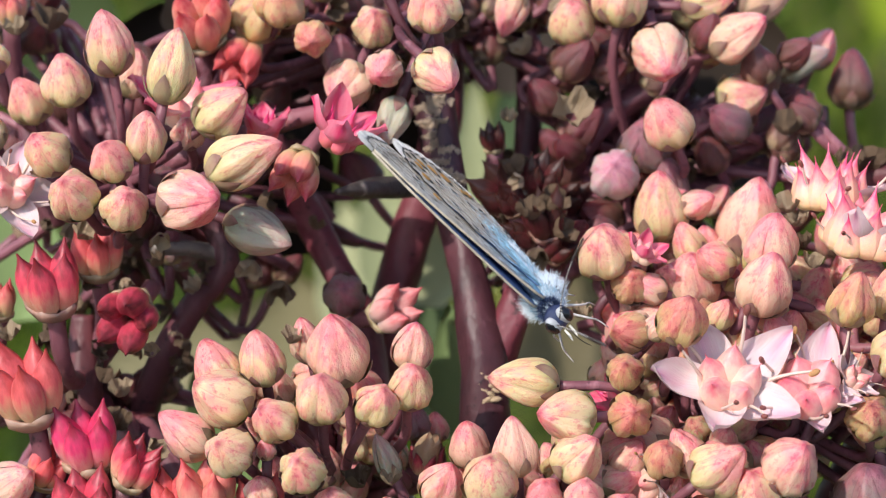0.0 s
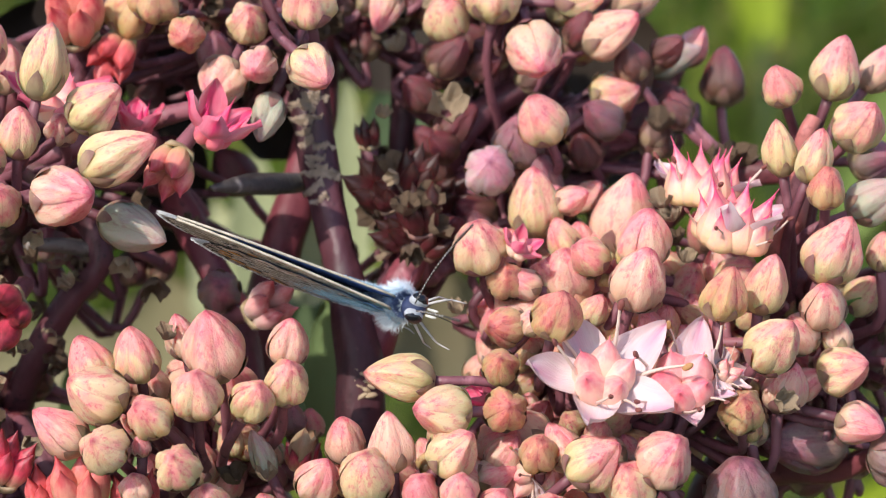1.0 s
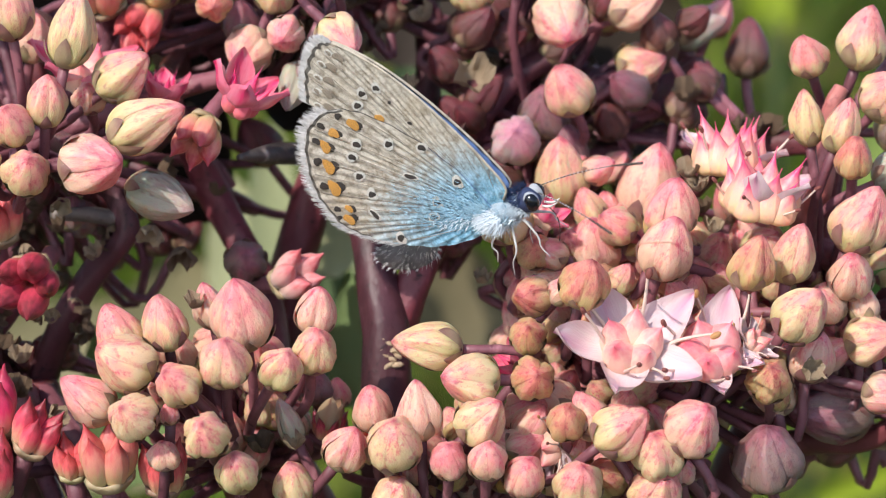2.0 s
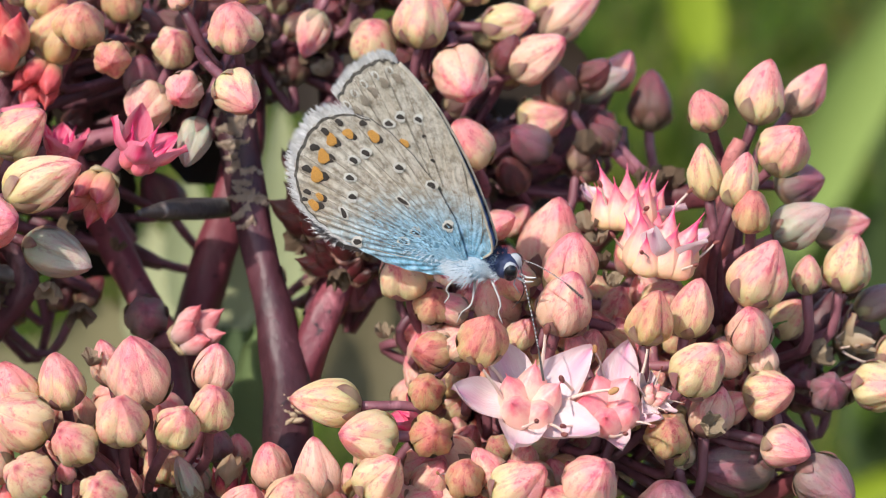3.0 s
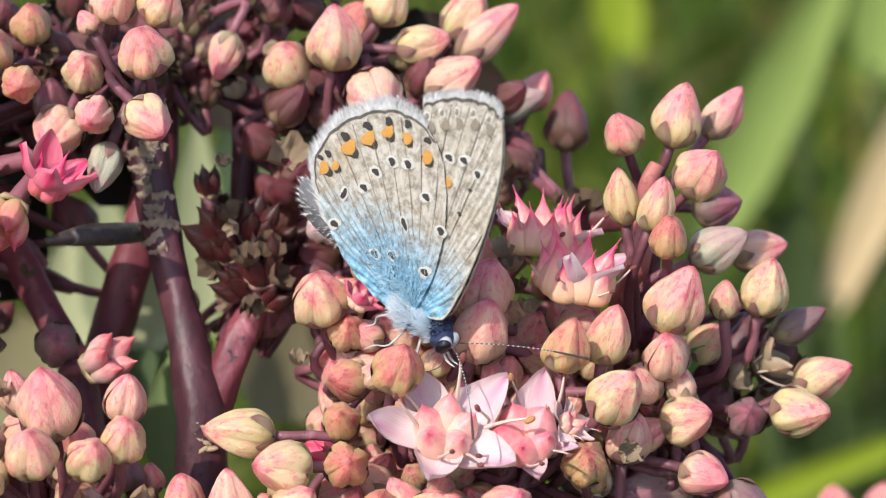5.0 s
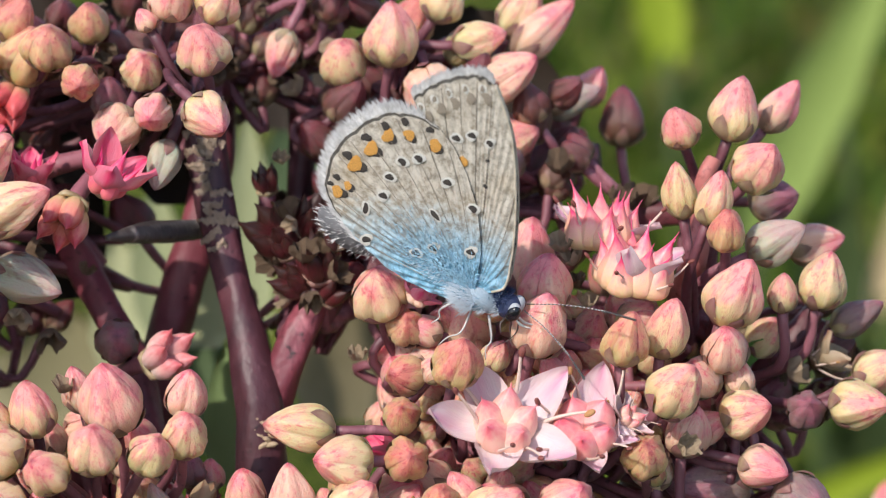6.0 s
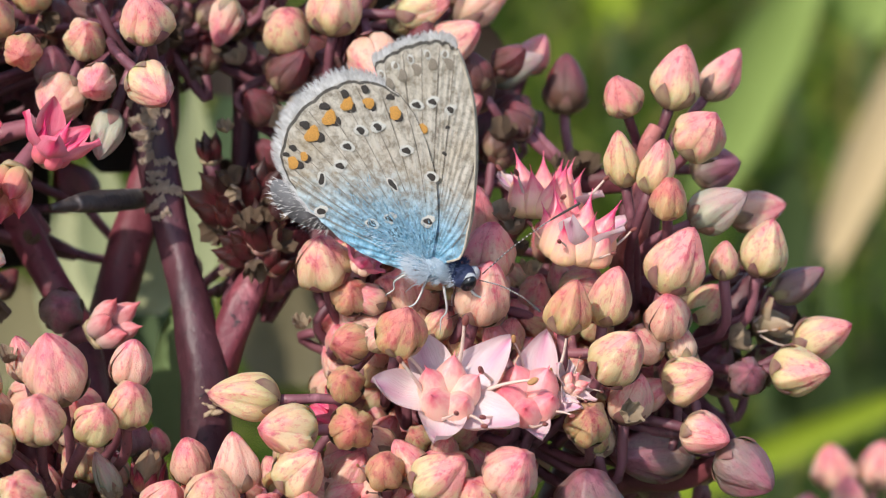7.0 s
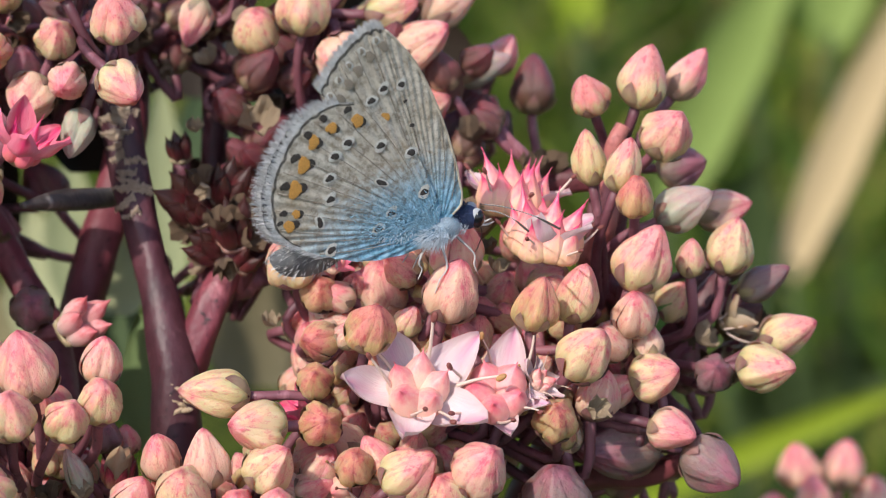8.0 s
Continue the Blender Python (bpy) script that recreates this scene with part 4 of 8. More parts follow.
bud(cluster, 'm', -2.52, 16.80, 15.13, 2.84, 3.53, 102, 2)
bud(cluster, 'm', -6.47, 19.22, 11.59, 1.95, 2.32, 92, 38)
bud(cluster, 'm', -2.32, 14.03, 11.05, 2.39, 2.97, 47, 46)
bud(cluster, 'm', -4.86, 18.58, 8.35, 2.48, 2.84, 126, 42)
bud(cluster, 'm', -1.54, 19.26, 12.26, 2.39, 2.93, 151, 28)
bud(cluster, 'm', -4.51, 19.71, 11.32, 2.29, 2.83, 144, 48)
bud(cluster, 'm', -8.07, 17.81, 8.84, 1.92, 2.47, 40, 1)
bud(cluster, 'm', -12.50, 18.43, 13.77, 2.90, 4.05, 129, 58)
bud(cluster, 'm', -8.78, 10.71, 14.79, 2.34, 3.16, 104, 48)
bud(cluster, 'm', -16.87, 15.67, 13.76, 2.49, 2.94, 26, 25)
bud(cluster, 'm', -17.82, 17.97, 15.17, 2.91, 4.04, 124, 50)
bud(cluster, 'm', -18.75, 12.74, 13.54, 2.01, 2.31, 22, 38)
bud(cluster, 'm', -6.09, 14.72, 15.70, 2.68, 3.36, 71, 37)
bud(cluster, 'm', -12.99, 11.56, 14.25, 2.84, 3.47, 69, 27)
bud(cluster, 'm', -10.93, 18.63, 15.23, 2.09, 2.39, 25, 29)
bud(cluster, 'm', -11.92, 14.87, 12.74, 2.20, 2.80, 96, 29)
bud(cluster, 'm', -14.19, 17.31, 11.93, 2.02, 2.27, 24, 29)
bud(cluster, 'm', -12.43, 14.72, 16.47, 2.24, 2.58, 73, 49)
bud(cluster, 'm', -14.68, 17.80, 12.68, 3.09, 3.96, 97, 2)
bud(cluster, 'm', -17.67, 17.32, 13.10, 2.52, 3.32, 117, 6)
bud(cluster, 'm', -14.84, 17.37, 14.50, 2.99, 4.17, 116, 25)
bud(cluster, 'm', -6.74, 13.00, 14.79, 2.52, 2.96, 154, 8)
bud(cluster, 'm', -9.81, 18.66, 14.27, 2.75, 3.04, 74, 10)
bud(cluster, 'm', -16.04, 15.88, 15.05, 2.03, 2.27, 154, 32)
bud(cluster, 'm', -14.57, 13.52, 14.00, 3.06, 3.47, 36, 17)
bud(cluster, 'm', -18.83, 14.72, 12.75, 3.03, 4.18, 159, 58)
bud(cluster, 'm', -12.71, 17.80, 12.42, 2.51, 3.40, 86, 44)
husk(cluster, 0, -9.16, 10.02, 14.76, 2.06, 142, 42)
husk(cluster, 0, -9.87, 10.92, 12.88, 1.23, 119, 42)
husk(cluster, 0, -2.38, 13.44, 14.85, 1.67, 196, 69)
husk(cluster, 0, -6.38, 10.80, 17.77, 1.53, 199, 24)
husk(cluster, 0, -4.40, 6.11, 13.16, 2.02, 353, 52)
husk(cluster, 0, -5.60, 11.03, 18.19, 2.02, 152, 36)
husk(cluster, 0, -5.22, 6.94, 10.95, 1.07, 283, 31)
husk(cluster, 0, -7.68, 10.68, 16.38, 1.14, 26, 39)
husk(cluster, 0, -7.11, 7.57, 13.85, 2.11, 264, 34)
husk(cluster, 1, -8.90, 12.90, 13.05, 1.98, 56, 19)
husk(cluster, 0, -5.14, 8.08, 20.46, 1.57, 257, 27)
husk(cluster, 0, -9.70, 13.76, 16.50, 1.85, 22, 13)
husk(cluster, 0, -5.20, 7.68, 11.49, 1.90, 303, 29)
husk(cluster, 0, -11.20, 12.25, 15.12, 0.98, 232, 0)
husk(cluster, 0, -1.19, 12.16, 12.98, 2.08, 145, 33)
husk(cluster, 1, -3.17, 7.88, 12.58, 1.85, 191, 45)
husk(cluster, 0, -7.24, 13.56, 15.33, 1.57, 79, 19)
husk(cluster, 0, -9.39, 7.62, 15.08, 1.79, 326, 50)

rng = random.Random(31)
for _ in range(30):
    bud(cluster, "m", rng.uniform(-2, 8), rng.uniform(13, 20), rng.uniform(11, 20), rng.uniform(1.9, 2.8), rng.uniform(2.4, 3.6), rng.randrange(30, 150), rng.randrange(0, 50))
for _ in range(14):
    husk(cluster, rng.random() < 0.2, rng.uniform(-2, 7), rng.uniform(10, 14), rng.uniform(10, 19), rng.uniform(1.2, 2.2), rng.randrange(360), rng.randrange(0, 60))

cluster = thing('flower_cluster', 10.50, 11.53, 4.38, 'sedum cluster of large blush buds with dark shaded centre', 'flower', 'flower clusters')
bud(cluster, 'c', 6.11, 7.95, 14.17, 3.36, 3.43, 100, 50)
bud(cluster, 'c', 9.35, 7.32, 15.85, 3.56, 4.38, 85, 25)
bud(cluster, 'c', 13.07, 9.95, 17.82, 3.08, 3.57, 60, 25)
bud(cluster, 'c', 15.16, 8.42, 15.22, 2.69, 3.66, 10, 20)
bud(cluster, 'p', 19.90, 12.35, 15.14, 2.91, 5.43, 40, 8)
bud(cluster, 'p', 17.11, 7.56, 12.97, 3.17, 4.55, 30, 30)
bud(cluster, 'p', 11.81, 5.32, 12.22, 3.91, 4.13, -80, 55)
bud(cluster, 'c', 12.28, 3.50, 8.09, 3.52, 3.74, 110, 40)
bud(cluster, 'c', 17.50, 8.39, 8.73, 3.40, 3.40, 20, 30)
bud(cluster, 'g', 21.85, 12.47, 10.22, 2.32, 4.06, 20, 10)
bud(cluster, 'p', 23.67, 15.80, 10.50, 2.35, 3.13, 60, 20)
bud(cluster, 'm', 25.80, 14.78, 8.49, 3.37, 4.23, 82, 5)
bud(cluster, 'b', 8.86, 3.34, 4.72, 3.39, 3.32, 90, 78)
bud(cluster, 'b', 7.75, 13.66, 4.46, 2.74, 3.13, 60, 40)
bud(cluster, 'o', 15.80, 11.37, 11.55, 2.68, 3.44, 20, 20)
bud(cluster, 'p', 22.74, 18.15, 6.02, 2.40, 2.80, 60, 40)
bud(cluster, 'o', 10.95, 12.56, 15.90, 3.06, 3.44, 70, 30)
bud(cluster, 'c', 14.88, 10.16, 14.58, 2.64, 4.16, 20, 20)
bud(cluster, 'c', 18.56, 13.71, 16.21, 3.08, 4.23, 60, 20)
bud(cluster, 'u', 16.29, 12.59, 0.93, 2.35, 2.74, 90, 50)
bud(cluster, 'g', 16.67, 8.58, 1.51, 1.53, 2.29, 100, 20)
fruit(cluster, 'withered', 1.59, 5.02, 3.13, 3.58, 140, 45)
fruit(cluster, 'withered', 3.92, 4.09, 4.14, 2.82, 70, 40)
fruit(cluster, 'withered', 4.23, 2.29, 1.89, 3.10, 100, 40)
fruit(cluster, 'withered', 2.52, 2.94, 0.43, 2.30, 150, 40)
fruit(cluster, 'withered', 5.06, 2.74, -0.07, 2.45, 40, 40)
fruit(cluster, 'withered', 2.05, 3.72, 2.74, 2.08, 120, 40)
fruit(cluster, 'withered', 4.03, 6.01, 0.35, 3.02, 60, 40)
fruit(cluster, 'withered', 6.13, 8.46, 1.31, 3.06, 30, 40)
fruit(cluster, 'withered', 0.94, 8.29, 5.93, 1.89, 100, 30)
fruit(cluster, 'withered', 5.17, 7.51, -1.63, 2.29, 200, 40)
husk(cluster, 0, 2.24, 3.62, 5.28, 2.21, 100, 30)
husk(cluster, 0, 4.71, 1.72, 3.37, 2.42, 60, 40)
husk(cluster, 0, 5.37, 1.16, 1.61, 2.20, 30, 30)
husk(cluster, 0, 3.23, 0.58, 3.11, 2.19, 90, 30)
husk(cluster, 1, 2.45, 2.26, 4.63, 1.32, 200, 30)
husk(cluster, 0, 3.68, 0.66, -0.12, 2.05, 270, 30)
husk(cluster, 1, 1.88, 2.79, -0.42, 1.86, 180, 20)
husk(cluster, 1, 6.08, 4.48, 8.79, 3.02, 80, 60)
husk(cluster, 0, 1.01, 4.54, 1.52, 2.24, 200, 40)
husk(cluster, 1, 4.54, 8.65, 1.97, 2.29, 100, 20)
husk(cluster, 0, 25.78, 7.22, 4.50, 3.02, 70, 30)
husk(cluster, 0, 20.27, 5.97, 7.32, 2.24, 90, 30)
husk(cluster, 1, 1.96, 6.66, 7.99, 1.34, 90, 40)
husk(cluster, 0, 3.27, 7.66, -1.16, 3.06, 60, 40)
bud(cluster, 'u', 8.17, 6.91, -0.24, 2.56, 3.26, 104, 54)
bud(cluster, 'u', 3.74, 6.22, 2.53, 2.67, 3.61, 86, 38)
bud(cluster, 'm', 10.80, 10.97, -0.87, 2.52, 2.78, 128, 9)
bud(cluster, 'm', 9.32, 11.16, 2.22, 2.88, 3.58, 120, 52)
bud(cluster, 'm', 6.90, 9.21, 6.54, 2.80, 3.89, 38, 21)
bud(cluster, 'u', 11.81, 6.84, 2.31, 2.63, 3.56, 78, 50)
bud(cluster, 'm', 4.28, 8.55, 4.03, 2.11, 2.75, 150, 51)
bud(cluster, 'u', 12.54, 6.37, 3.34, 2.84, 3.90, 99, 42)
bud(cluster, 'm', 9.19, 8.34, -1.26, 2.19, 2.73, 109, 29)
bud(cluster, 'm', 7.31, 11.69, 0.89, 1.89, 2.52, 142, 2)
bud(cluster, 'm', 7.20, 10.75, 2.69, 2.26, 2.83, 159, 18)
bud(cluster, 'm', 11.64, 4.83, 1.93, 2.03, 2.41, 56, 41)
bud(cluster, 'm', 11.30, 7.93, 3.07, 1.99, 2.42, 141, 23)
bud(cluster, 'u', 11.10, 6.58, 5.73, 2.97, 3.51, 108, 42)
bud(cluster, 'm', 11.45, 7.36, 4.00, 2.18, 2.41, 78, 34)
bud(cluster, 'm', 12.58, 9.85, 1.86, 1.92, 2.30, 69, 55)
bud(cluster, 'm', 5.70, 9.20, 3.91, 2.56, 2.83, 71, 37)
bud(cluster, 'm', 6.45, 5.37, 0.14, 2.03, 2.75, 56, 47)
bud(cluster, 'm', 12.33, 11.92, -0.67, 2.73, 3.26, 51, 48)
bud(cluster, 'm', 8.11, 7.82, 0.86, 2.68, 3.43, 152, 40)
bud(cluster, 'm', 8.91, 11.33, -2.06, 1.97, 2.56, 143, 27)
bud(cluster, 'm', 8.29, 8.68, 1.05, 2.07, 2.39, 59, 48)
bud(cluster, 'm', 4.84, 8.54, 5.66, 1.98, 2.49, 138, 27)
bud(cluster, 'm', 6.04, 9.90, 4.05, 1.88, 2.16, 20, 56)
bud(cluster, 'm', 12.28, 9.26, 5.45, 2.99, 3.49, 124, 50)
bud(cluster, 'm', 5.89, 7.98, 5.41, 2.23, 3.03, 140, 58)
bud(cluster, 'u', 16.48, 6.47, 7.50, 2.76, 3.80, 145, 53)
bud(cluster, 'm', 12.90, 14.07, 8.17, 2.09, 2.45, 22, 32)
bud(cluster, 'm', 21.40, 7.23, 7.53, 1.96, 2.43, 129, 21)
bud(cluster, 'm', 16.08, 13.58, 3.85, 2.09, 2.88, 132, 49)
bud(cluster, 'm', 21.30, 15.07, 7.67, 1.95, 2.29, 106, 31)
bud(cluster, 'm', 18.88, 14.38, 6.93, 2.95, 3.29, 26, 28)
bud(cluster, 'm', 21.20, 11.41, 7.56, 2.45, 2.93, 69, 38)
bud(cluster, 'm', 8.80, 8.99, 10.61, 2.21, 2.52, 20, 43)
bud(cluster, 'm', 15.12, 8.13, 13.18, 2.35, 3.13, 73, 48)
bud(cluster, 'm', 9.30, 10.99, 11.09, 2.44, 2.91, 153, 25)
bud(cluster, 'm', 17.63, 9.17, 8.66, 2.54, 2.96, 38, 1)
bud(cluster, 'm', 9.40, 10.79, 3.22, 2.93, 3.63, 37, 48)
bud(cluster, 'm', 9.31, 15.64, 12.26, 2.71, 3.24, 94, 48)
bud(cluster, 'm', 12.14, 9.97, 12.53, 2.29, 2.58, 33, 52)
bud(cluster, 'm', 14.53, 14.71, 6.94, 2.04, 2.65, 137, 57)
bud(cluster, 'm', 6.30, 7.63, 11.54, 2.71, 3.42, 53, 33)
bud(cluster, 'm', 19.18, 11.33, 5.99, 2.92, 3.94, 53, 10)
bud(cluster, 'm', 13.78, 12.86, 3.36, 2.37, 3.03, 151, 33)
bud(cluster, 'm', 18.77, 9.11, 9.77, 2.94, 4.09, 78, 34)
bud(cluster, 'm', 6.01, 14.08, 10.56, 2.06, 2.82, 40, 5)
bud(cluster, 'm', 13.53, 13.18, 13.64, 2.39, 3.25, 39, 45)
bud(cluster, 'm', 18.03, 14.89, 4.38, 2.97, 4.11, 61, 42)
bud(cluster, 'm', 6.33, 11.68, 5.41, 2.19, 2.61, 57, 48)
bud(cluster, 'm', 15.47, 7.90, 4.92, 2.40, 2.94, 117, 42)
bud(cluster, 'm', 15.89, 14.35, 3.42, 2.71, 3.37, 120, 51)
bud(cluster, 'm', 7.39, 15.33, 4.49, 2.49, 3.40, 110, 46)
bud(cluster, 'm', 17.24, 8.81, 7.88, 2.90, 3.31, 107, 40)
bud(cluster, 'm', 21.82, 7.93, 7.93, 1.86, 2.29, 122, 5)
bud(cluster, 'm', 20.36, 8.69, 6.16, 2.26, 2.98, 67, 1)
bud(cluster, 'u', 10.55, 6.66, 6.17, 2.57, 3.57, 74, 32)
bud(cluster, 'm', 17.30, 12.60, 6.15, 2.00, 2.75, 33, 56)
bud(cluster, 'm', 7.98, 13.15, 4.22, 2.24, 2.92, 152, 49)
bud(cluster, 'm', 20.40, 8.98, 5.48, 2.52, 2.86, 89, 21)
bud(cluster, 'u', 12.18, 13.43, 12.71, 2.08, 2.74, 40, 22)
bud(cluster, 'm', 18.55, 8.16, 11.06, 2.48, 3.20, 110, 25)
bud(cluster, 'u', 12.38, 10.82, 6.05, 2.81, 3.14, 120, 45)
bud(cluster, 'm', 6.02, 10.54, 9.87, 2.16, 2.41, 39, 28)
bud(cluster, 'm', 12.54, 10.46, 3.62, 2.93, 3.61, 133, 4)
bud(cluster, 'm', 4.38, 8.22, 8.96, 2.52, 2.86, 129, 43)
bud(cluster, 'u', 15.15, 10.15, 6.34, 2.75, 3.13, 105, 51)
bud(cluster, 'm', 15.31, 9.36, 12.87, 2.03, 2.45, 61, 50)
bud(cluster, 'm', 8.27, 14.36, 6.45, 2.28, 2.71, 89, 31)
bud(cluster, 'm', 11.44, 14.58, 13.11, 1.90, 2.51, 20, 46)
bud(cluster, 'm', 10.31, 12.69, 11.58, 2.42, 3.22, 49, 48)
bud(cluster, 'm', 21.06, 8.38, 11.73, 2.14, 2.93, 38, 47)
bud(cluster, 'm', 12.09, 10.45, 9.48, 2.12, 2.64, 22, 20)
bud(cluster, 'm', 3.84, 14.67, -4.09, 2.02, 2.69, 24, 4)
bud(cluster, 'm', 7.29, 11.37, -1.64, 1.95, 2.41, 125, 29)
bud(cluster, 'm', 4.94, 10.21, -1.81, 2.11, 2.57, 86, 4)
bud(cluster, 'm', 5.41, 13.83, -1.31, 1.93, 2.56, 76, 10)
bud(cluster, 'm', 6.52, 13.01, -0.72, 2.36, 2.85, 76, 58)
bud(cluster, 'm', 5.10, 12.99, -0.78, 2.97, 3.44, 49, 10)
bud(cluster, 'm', 3.56, 9.73, -1.97, 2.00, 2.46, 45, 50)
bud(cluster, 'm', 3.22, 9.72, -2.21, 2.74, 3.35, 75, 1)
bud(cluster, 'm', 5.77, 10.54, -1.24, 2.46, 2.95, 36, 54)
bud(cluster, 'm', 2.57, 12.41, -0.54, 3.11, 4.16, 154, 29)
bud(cluster, 'm', 4.14, 12.37, -1.81, 3.13, 3.54, 115, 58)
bud(cluster, 'm', 4.37, 9.96, -1.28, 1.97, 2.47, 87, 11)
husk(cluster, 1, 14.95, 9.66, 0.68, 1.85, 241, 46)
husk(cluster, 1, 8.75, 10.89, 6.93, 1.84, 224, 13)
husk(cluster, 0, 8.22, 10.69, -0.04, 1.42, 113, 44)
husk(cluster, 0, 8.97, 7.65, 4.32, 1.61, 318, 46)
husk(cluster, 0, 13.81, 8.49, 3.69, 1.83, 348, 53)
husk(cluster, 0, 11.56, 10.33, 7.34, 1.39, 126, 60)
husk(cluster, 0, 8.08, 11.28, 2.40, 2.04, 126, 19)
husk(cluster, 0, 12.19, 10.06, 8.27, 1.26, 291, 8)
husk(cluster, 0, 1.99, 11.36, 3.80, 1.97, 158, 64)
husk(cluster, 0, 3.39, 12.54, 2.16, 1.53, 339, 67)
husk(cluster, 1, 5.63, 12.48, 6.82, 1.77, 347, 30)
husk(cluster, 0, 10.57, 8.24, 3.74, 1.57, 172, 15)
husk(cluster, 0, 5.66, 6.72, 0.37, 1.22, 130, 27)
husk(cluster, 0, 14.50, 14.27, 7.69, 1.38, 119, 28)
husk(cluster, 0, 14.05, 8.91, 3.39, 1.76, 158, 16)
husk(cluster, 0, 7.42, 9.47, 9.00, 1.59, 240, 45)
husk(cluster, 0, 8.69, 11.90, 8.26, 1.35, 226, 63)
husk(cluster, 0, 11.17, 9.60, 11.55, 1.64, 340, 61)
husk(cluster, 0, 9.60, 11.49, 1.20, 1.61, 309, 45)
husk(cluster, 0, 2.50, 9.30, 3.20, 1.54, 51, 56)
husk(cluster, 0, 15.75, 7.39, 4.31, 1.11, 327, 52)
husk(cluster, 0, 9.16, 7.19, 3.21, 1.01, 244, 38)
husk(cluster, 0, 5.19, 8.44, -1.92, 0.98, 90, 45)
husk(cluster, 0, 15.09, 9.35, 1.56, 2.12, 35, 58)
husk(cluster, 0, 12.52, 10.64, 9.33, 1.89, 18, 12)
husk(cluster, 0, 5.81, 8.84, 6.22, 0.97, 334, 39)
husk(cluster, 0, 12.22, 8.67, 8.18, 1.65, 282, 53)
husk(cluster, 0, 8.05, 11.87, 7.10, 1.80, 296, 50)
husk(cluster, 0, 5.75, 11.59, 2.65, 2.06, 177, 23)
husk(cluster, 1, 15.71, 9.26, 4.92, 1.09, 8, 17)

cluster = thing('flower_cluster', 12.36, 2.09, -7.64, 'tan and blush buds crowded beneath the butterfly', 'flower', 'flower clusters')
bud(cluster, 'c', 11.72, 1.80, 2.85, 3.67, 4.84, 88, 20)
bud(cluster, 'c', 7.68, -3.30, 1.47, 3.72, 4.01, 105, 42)
bud(cluster, 'o', 9.44, -3.54, -0.80, 2.57, 2.50, 90, 72)
bud(cluster, 'o', 9.17, -6.86, -2.97, 2.68, 2.82, 180, 55)
bud(cluster, 'o', 8.73, -9.85, -4.57, 2.36, 2.63, 90, 70)
bud(cluster, 'o', 8.84, -11.64, -6.75, 2.75, 2.75, 90, 78)
bud(cluster, 'p', 13.49, -2.28, -0.81, 3.89, 4.03, 90, 40)
bud(cluster, 'o', 12.06, -10.76, -0.96, 3.08, 3.49, 80, 40)
bud(cluster, 'p', 17.54, -7.70, 0.24, 3.67, 4.36, 70, 35)
bud(cluster, 'p', 17.55, 0.58, 2.18, 4.59, 5.76, 80, 25)
bud(cluster, 'p', 17.94, -5.26, 2.38, 3.67, 3.95, 85, 35)
bud(cluster, 'o', 22.34, -10.13, -0.00, 2.89, 3.85, 80, 30)
bud(cluster, 'c', 25.30, -7.99, -0.10, 2.86, 4.11, 75, 25)
bud(cluster, 'c', 29.70, -6.52, 1.67, 3.65, 4.74, 65, 25)
bud(cluster, 'p', 29.04, -7.07, -1.74, 2.88, 3.51, 90, 45)
bud(cluster, 'c', 25.38, -11.03, -3.12, 3.51, 4.06, 50, 45)
bud(cluster, 'o', 23.48, -11.22, -7.06, 2.98, 2.98, 90, 60)
bud(cluster, 'p', 10.85, -3.25, -3.20, 2.16, 2.52, 30, 30)
bud(cluster, 'p', 16.20, -1.15, -3.75, 2.19, 3.28, 80, 20)
bud(cluster, 'p', 22.82, -2.03, -5.13, 2.19, 3.28, 80, 20)
flower(cluster, 'star', 14.80, -11.79, -5.03, 5.25, 85, 52, 68)
flower(cluster, 'coral', 19.66, -11.40, -5.61, 4.95, 92, 52, 30)
flower(cluster, 'spiky', 21.97, -2.09, 4.24, 4.11, 88, 12)
flower(cluster, 'spiky', 23.45, -5.59, 2.46, 4.49, 82, 22)
flower(cluster, 'star', 22.46, -10.37, -5.09, 2.08, 40, 40)
husk(cluster, 1, 19.80, -3.40, 3.40, 1.9, 100, 20)
husk(cluster, 1, 20.70, -4.80, 1.00, 1.6, 80, 20)
husk(cluster, 0, 20.10, -3.90, 2.00, 1.5, 110, 20)
flower(cluster, 'rosespike', 8.21, -7.50, -7.57, 2.47, 150, 20)
flower(cluster, 'pinkstar', 10.10, -4.09, 1.13, 2.13, 60, 30)
husk(cluster, 1, 19.25, -3.20, 4.21, 1.78, 100, 30)
husk(cluster, 0, 24.37, 5.29, 5.03, 2.24, 80, 30)
bud(cluster, 'p', 16.21, 0.19, -8.42, 2.15, 2.51, 36, 11)
bud(cluster, 'o', 17.50, -1.51, -12.06, 2.80, 3.27, 146, 19)
bud(cluster, 'p', 14.73, -2.85, -10.10, 2.41, 2.65, 110, 48)
bud(cluster, 'o', 15.98, -4.24, -9.14, 2.41, 2.90, 60, 20)
bud(cluster, 'p', 16.76, -2.41, -10.27, 2.67, 3.28, 27, 54)
bud(cluster, 'p', 15.77, -0.79, -11.66, 2.02, 2.41, 113, 6)
bud(cluster, 'p', 20.17, -2.15, -3.07, 2.50, 2.93, 124, 36)
bud(cluster, 'p', 18.20, -3.87, -8.49, 2.43, 2.92, 35, 18)
bud(cluster, 'p', 11.05, -2.68, -4.91, 2.08, 2.56, 119, 59)
bud(cluster, 'p', 16.29, -0.47, -7.24, 2.20, 2.61, 138, 11)
bud(cluster, 'p', 10.70, -1.34, -8.25, 2.62, 3.14, 99, 32)
